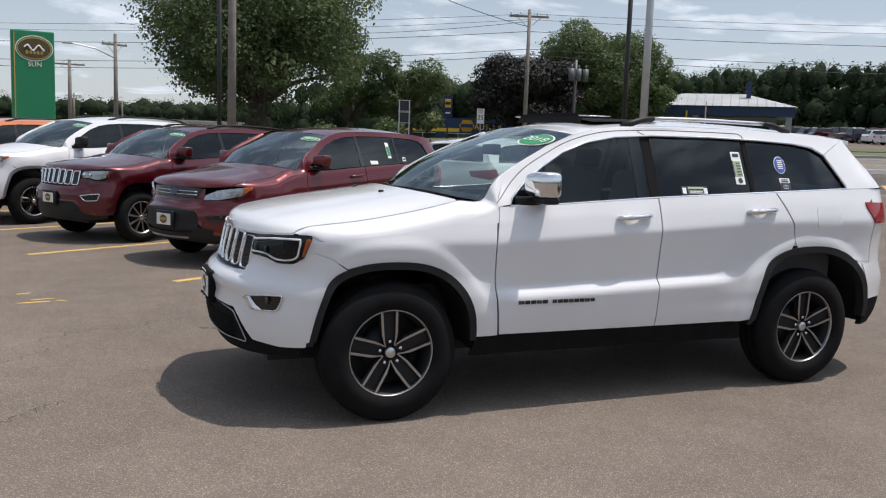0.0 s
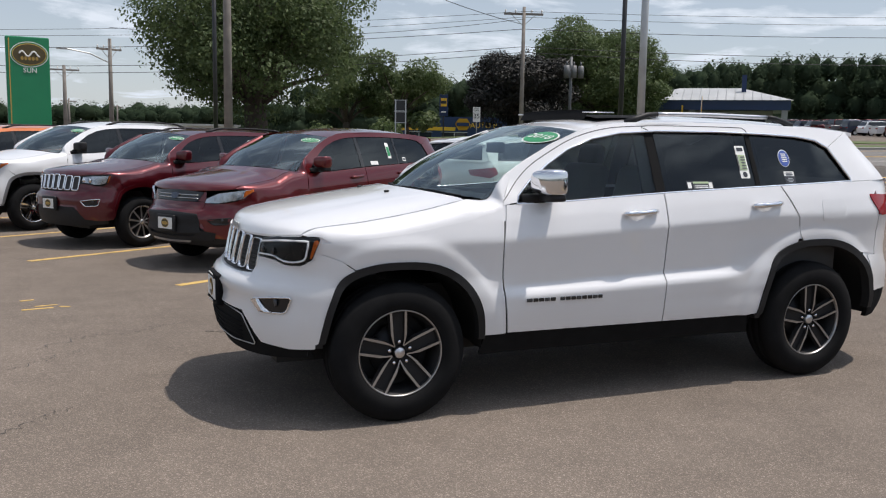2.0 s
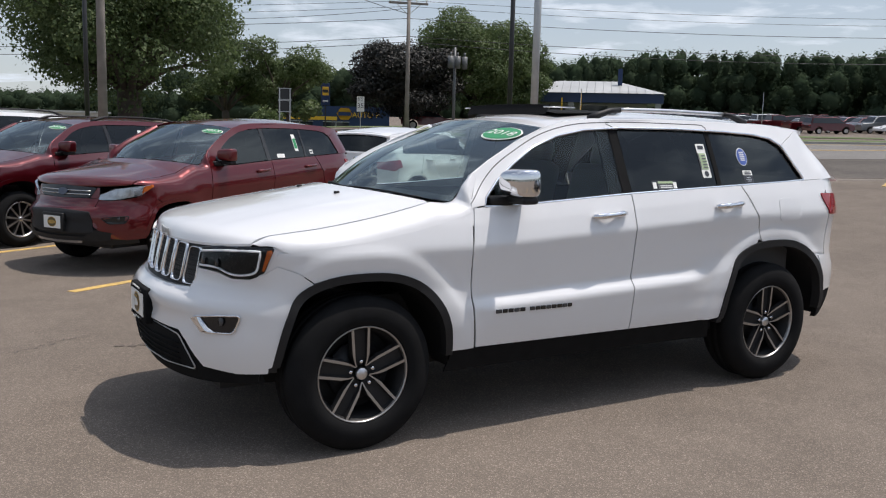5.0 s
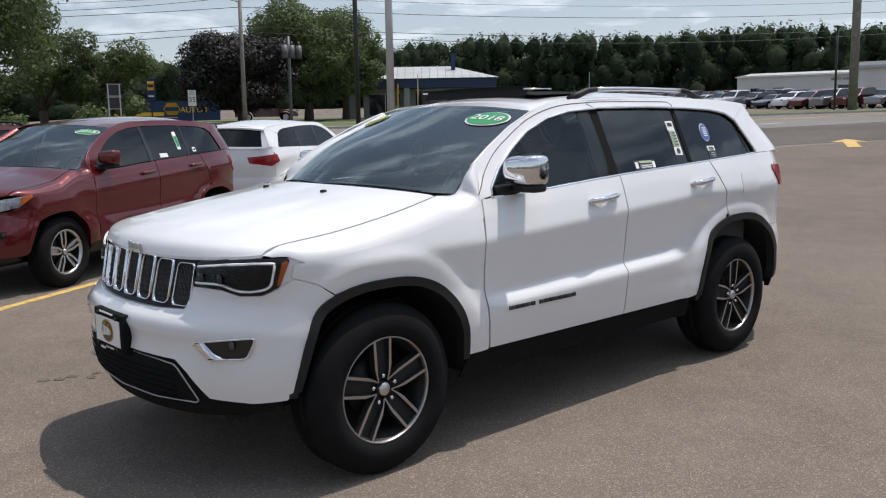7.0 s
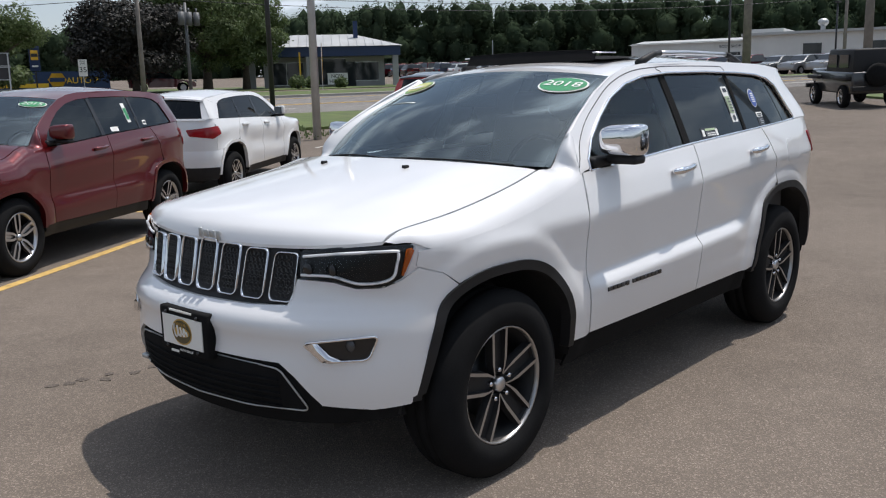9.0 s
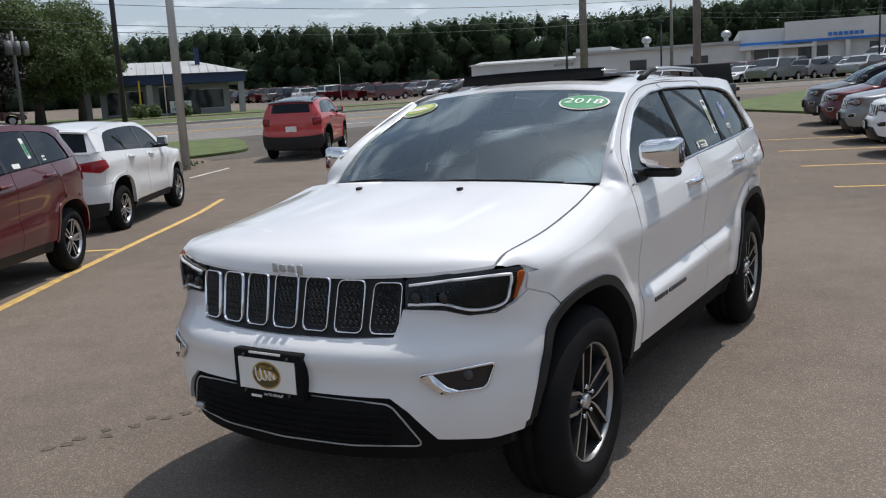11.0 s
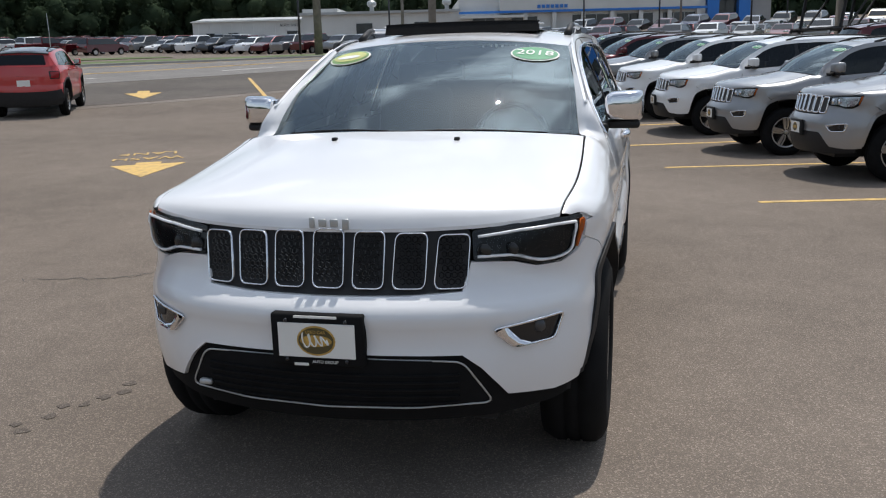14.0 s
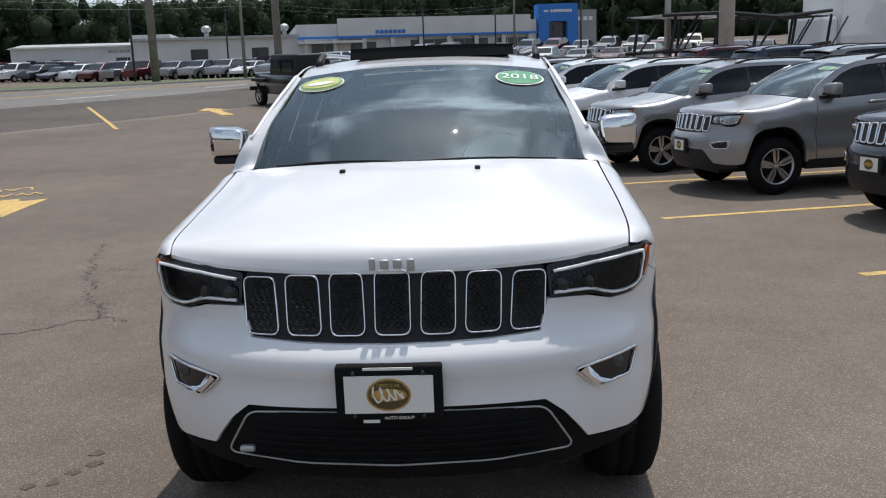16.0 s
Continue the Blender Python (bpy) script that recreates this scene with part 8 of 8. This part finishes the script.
# dealer's lot before the showroom
for rr, az0, az1 in ((75, -15, 6.5), (81.5, -15, 7.5), (88, -15, 7), (95, -15, 5)):
    az = az0
    while az < az1:
        x, y = rr * math.cos(radians(az)), rr * math.sin(radians(az))
        if rnd.random() > 0.08:
            far_car(rnd.choice(("sedan", "suv", "sedan", "suv", "sedan")), rnd.choice(FAR_COLOURS), x, y, -20 + rnd.uniform(-4, 4) + 180 * (rr == 81.5), "cars on the dealer's lot")
        az += math.degrees(2.9 / rr)
for rr, az0, az1 in ((52, -27, -11), (60, -30, -13)):
    az = az0
    while az < az1:
        x, y = rr * math.cos(radians(az)), rr * math.sin(radians(az))
        if math.hypot(x - 52, y + 22) > 6:
            far_car(rnd.choice(("sedan", "suv", "van")), rnd.choice(FAR_COLOURS), x, y, -20 + rnd.uniform(-3, 3), "cars on the dealer's lot")
        az += math.degrees(3.2 / rr)
# cars behind the right row, nose away
for k, (mat, nm, lab) in enumerate(((M_BLACKP, "black_suv", "black SUV parked tail out behind the row"), (M_WHITE2, "white_suv", "white SUV parked tail out behind the row"), (M_GREY, "grey_suv", "grey SUV parked tail out behind the row"),
                                    (M_BLUEP, "blue_suv", "dark blue SUV parked tail out behind the row"), (M_RED, "red_suv", "red SUV parked tail out behind the row"))):
    x, y = 14.0 + 2.9 * k, -13.2 + 0.92 * k
    c = copy_thing(jeep0[0], settled(on_ground(x, y, ROWR + 180)))
    tagged(c, group="cars behind the right row")
    repaint(c, M_SILVER, mat, lab, nm)
# a car by the station
far_car("sedan", ("red", M_RED), 33.5, 53.5, 150, "cars by the station")


# black open-top off-roader waiting by the exit
def off_roader(x, y, deg):
    t = thing("black_off_roader", "black boxy soft-top off-roader near the exit", "car", "", on_ground(x, y, deg))
    part("body", boxmesh(0.2, 0, 0.80, 3.2, 1.5, 0.70, 0.06), M_BLACKP, t, smooth=True)
    part("hood", boxmesh(-1.35, 0, 0.99, 1.2, 1.35, 0.46, 0.07), M_BLACKP, t, smooth=True)
    part("grille", boxmesh(-1.93, 0, 0.92, 0.06, 1.2, 0.45, 0.02), M_BLACK, t)
    part("bumper", boxmesh(-2.1, 0, 0.62, 0.2, 1.6, 0.16, 0.03), M_BLACK, t)
    part("bumper", boxmesh(1.85, 0, 0.62, 0.2, 1.6, 0.16, 0.03), M_BLACK, t)
    bm = bmesh.new()
    vs = box(bm, 0.55, 0, 1.47, 2.3, 1.4, 0.78, 0.05)
    for v in bm.verts:
        if v.co.z > 1.5:
            v.co.y *= 0.9
            v.co.x = 0.55 + (v.co.x - 0.55) * 0.9
    part("soft_top", bm, M_BLACK, t, smooth=True)
    for sg in (-1, 1):
        for cx in (0.0, 0.95):
            part("side_window", boxmesh(cx, sg * 0.69, 1.48, 0.72, 0.03, 0.42), M_WINDOW, t)
    part("windscreen", boxmesh(-0.55, 0, 1.46, 0.05, 1.25, 0.5), M_WINDOW, t)
    for xx in (-1.25, 1.2):
        for sg in (-1, 1):
            part("mudguard", boxmesh(xx, sg * 0.80, 0.95, 1.0, 0.22, 0.12, 0.03), M_BLACK, t, smooth=True)
            add_wheel(t, "chrome", xx, sg * 0.76, simple=True)
    bm = bmesh.new()
    lathe(bm, [(0.001, -0.1), (0.36, -0.1), (0.37, 0.1), (0.001, 0.1)], n=24)
    bmesh.ops.transform(bm, matrix=Matrix.Translation((1.98, 0, 1.05)) @ Matrix.Rotation(math.pi / 2, 4, "Z"), verts=bm.verts[:])
    part("spare_wheel", bm, M_RUBBER, t, smooth=True)


off_roader(29.0, 6.85, 219)


# ---- trees ----
def leaf_mass(bm, centre, radii, count, size, rnd, shell=0.55, rise=(-0.2, 0.9), toss=0.7):
    """Leaf clumps as small bent quads, thick towards the skin of an uneven crown."""
    c = Vector(centre)
    for _ in range(count):
        while True:
            p = Vector((rnd.uniform(-1, 1), rnd.uniform(-1, 1), rnd.uniform(-1, 1)))
            if 0.05 < p.length <= 1:
                break
        p = p.normalized() * (shell + (1 - shell) * rnd.random() ** 0.5) * (0.80 + 0.35 * noise.noise(p * 2.1 + c * 0.37))
        q = c + Vector((p.x * radii[0], p.y * radii[1], p.z * radii[2]))
        n = (p + Vector((rnd.uniform(-toss, toss), rnd.uniform(-toss, toss), rnd.uniform(*rise)))).normalized()
        a = n.orthogonal().normalized()
        a = Matrix.Rotation(rnd.uniform(0, 6.28), 3, n) @ a
        b = n.cross(a)
        s = size * rnd.uniform(0.6, 1.3)
        w = s * rnd.uniform(0.45, 0.8)
        pts = [q - a * s, q - b * w + n * s * 0.12, q + a * s, q + b * w + n * s * 0.12]
        bm.faces.new([bm.verts.new(v) for v in pts])


def tree(name, label, x, y, h, crown_r, trunk_r, blobs, leaves, size, mat, seed, crown_z=0.6, group=""):
    rnd = random.Random(seed)
    t = thing(name, label, "tree", group, pose(x, y, ground_z(x, y)))
    bm = bmesh.new()
    fork = h * 0.22
    tube(bm, [(0, 0, -0.2), (0.05, 0.02, fork * 0.5), (0, 0.05, fork)], [trunk_r * 1.35, trunk_r, trunk_r * 0.9], 12)
    part("trunk", bm, M_BARK, t, "dark furrowed trunk", True)
    lb = bmesh.new()
    bm = bmesh.new()
    for k in range(blobs):
        a = 2 * math.pi * (k + rnd.random() * 0.6) / blobs * 2.4
        rr = crown_r * math.sqrt(rnd.random()) * 0.78
        zz = h * (crown_z + rnd.uniform(-0.30, 0.27) * (1.15 - 0.55 * rr / crown_r))
        c = Vector((rr * math.cos(a), rr * math.sin(a), zz))
        mid = Vector((c.x * 0.4, c.y * 0.4, fork + (c.z - fork) * 0.55))
        tube(lb, [(0, 0.05, fork * 0.9), mid, c * 0.97], [trunk_r * 0.42, trunk_r * 0.22, 0.03], 6)
        br = crown_r * rnd.uniform(0.25, 0.42)
        leaf_mass(bm, c, (br * 1.1, br * 1.1, br * 0.78), leaves // blobs, size, rnd)
    part("branchwork", lb, M_BARK, t, "", True)
    part("crown", bm, mat, t, "loose leafy crown with gaps")
    return t


tree("maple_tree", "large full maple with spreading leafy crown", 8.0, 39.3, 12.2, 6.1, 0.6, 84, 84000, 0.092, M_LEAF, 3, 0.55)
tree("maple_tree", "rounded green tree at the roadside", 19.6, 49.5, 6.6, 3.4, 0.25, 16, 20000, 0.085, M_LEAF, 4, 0.58)
tree("maple_tree", "rounded green tree at the roadside", 16.4, 50.5, 7.2, 3.2, 0.25, 14, 18000, 0.085, M_LEAF, 14, 0.58)
tree("purple_tree", "dark purple-leaved tree by the road", 29.3, 50.0, 7.9, 4.3, 0.22, 52, 46000, 0.095, M_LEAFDK, 5, 0.47)
tree("ash_tree", "tall pale green tree by the station", 35.6, 51.0, 11.3, 4.6, 0.3, 60, 52000, 0.095, M_LEAF2, 6, 0.48)
tree("ash_tree", "tall pale green tree by the station", 39.4, 51.5, 11.0, 3.6, 0.25, 48, 40000, 0.095, M_LEAF2, 7, 0.46)
tree("small_tree", "low dark tree behind the parts shop", 24.5, 60, 5.0, 2.8, 0.18, 10, 3500, 0.18, M_LEAF, 8, 0.5)


def bush(x, y, r, seed, mat=None):
    t = thing("bush", "rounded green bush on the grass", "bush", "bushes", pose(x, y, ground_z(x, y)))
    bm = bmesh.new()
    leaf_mass(bm, (0, 0, r * 0.7), (r, r, r * 0.8), 500, 0.10, random.Random(seed))
    part("crown", bm, mat or M_LEAF, t)
    bm = bmesh.new()
    tube(bm, [(0, 0, -0.1), (0, 0, r * 0.7)], [0.08, 0.04], 6)
    part("stem", bm, M_BARK, t)


for k, (x, y, r) in enumerate(((40.2, 46.6, 0.8), (42.0, 47.2, 0.7), (43.4, 45.4, 0.6), (17.5, 46.0, 1.3), (13.5, 47.0, 1.2))):
    bush(x, y, r, 40 + k)


# woods on the rise behind everything, one mass
def woods():
    rnd = random.Random(21)
    bm = bmesh.new()
    ball = bmesh.new()
    bmesh.ops.create_icosphere(ball, subdivisions=1, radius=1)
    ball.verts.index_update()
    unit, tris = [v.co.copy() for v in ball.verts], [[v.index for v in f.verts] for f in ball.faces]
    ball.free()
    verts, faces = [], []
    prof = ((-180, 12), (-40, 14), (-20, 16.0), (0, 16.5), (15, 16.2), (22, 15.4), (27, 16.6), (34, 16.0), (40, 16.3), (46, 16.2), (52, 15.2), (56, 13.6), (66, 12.6), (74, 11.2), (82, 9.6), (95, 8.6), (105, 9), (180, 12))
    az = -180.0
    while az < 180:
        near = -30 < az < 114
        for row in range((5 if az < 66 else 3) if near else 2):
            r = 148 + 5.5 * row + rnd.uniform(-3, 3) + (70 if 76 < az < 110 else 0)
            a = radians(az + rnd.uniform(-1.0, 1.0))
            x, y = r * math.cos(a), r * math.sin(a)
            g = ground_z(x, y)
            top = table(prof, az) + rnd.uniform(-1.1, 0.5) - 1.6 + 0.5 * row
            h = max(2.0, top - g)
            rad = rnd.uniform(1.3, 2.5) * (1.3 if az > 70 else 1)
            parts = max(2, int(h / 2.4))
            for k in range(parts):
                zz = g + h * (k + 0.5) / parts
                rr = rad * (1.25 - 0.75 * (k / parts) ** 2)
                c = Vector((x + rnd.uniform(-1.9, 1.9), y + rnd.uniform(-1.9, 1.9), zz + rnd.uniform(-0.5, 0.3)))
                leaf_mass(bm, c, (rr, rr, h / parts * 1.15), (170 if row < 2 else 90) if near else 40, 0.23, rnd, 0.72, (0.0, 0.5), 0.75)
                n = len(verts)
                for u in unit:
                    f = 0.72 + 0.25 * noise.noise(u * 1.7 + c)
                    verts.append((c.x + u.x * rr * f, c.y + u.y * rr * f, c.z + u.z * h / parts * 0.95 * f))
                faces += [[n + q for q in t3] for t3 in tris]
        az += (0.50 if az > 66 else 0.78) if near else 2.2
    t = new("far_woods", mesh_of("far_woods", bm, M_WOODS, False))
    tagged(t, "dense green deciduous woods on the rise", "woods", kind="stuff")
    # solid cores in the leaf colour, added to lighten dark gaps between leaves
    core = bpy.data.meshes.new("woods_depth")
    core.from_pydata(verts, [], faces)
    core.materials.append(M_WOODS)
    core.polygons.foreach_set("use_smooth", [True] * len(core.polygons))
    tagged(new("woods_depth", core), "solid leaf-coloured cores filling dark gaps in the woods", "woods", kind="stuff")


woods()


# grass blades on the nearer grass
def blades():
    rnd = random.Random(31)
    bm = bmesh.new()
    for _ in range(9000):
        a, b = rnd.random(), rnd.random()
        x, y = 4.0 + 13.0 * a, 13.5 + 17 * b
        if not (Vector((x, y)) - Vector((10.5, 22.5))).length < 8.2:
            continue
        if x > 13.4 + (y - 13) * 0.42 or y > 33 - 0.5 * (x + 2) or y < 14.6:
            continue
        x, y = surveyed(x, y)
        z = ground_z(x, y) + 0.085
        d = Vector((rnd.uniform(-1, 1), rnd.uniform(-1, 1), 0)).normalized()
        w = 0.03
        h = rnd.uniform(0.05, 0.12)
        bm.faces.new([bm.verts.new(v) for v in ((x - d.x * w, y - d.y * w, z), (x + d.x * w, y + d.y * w, z), (x + d.y * 0.03, y - d.x * 0.03, z + h))])
    tagged(part("grass", bm, M_LEAF2), "short mown grass blades", "grass", kind="stuff")


blades()
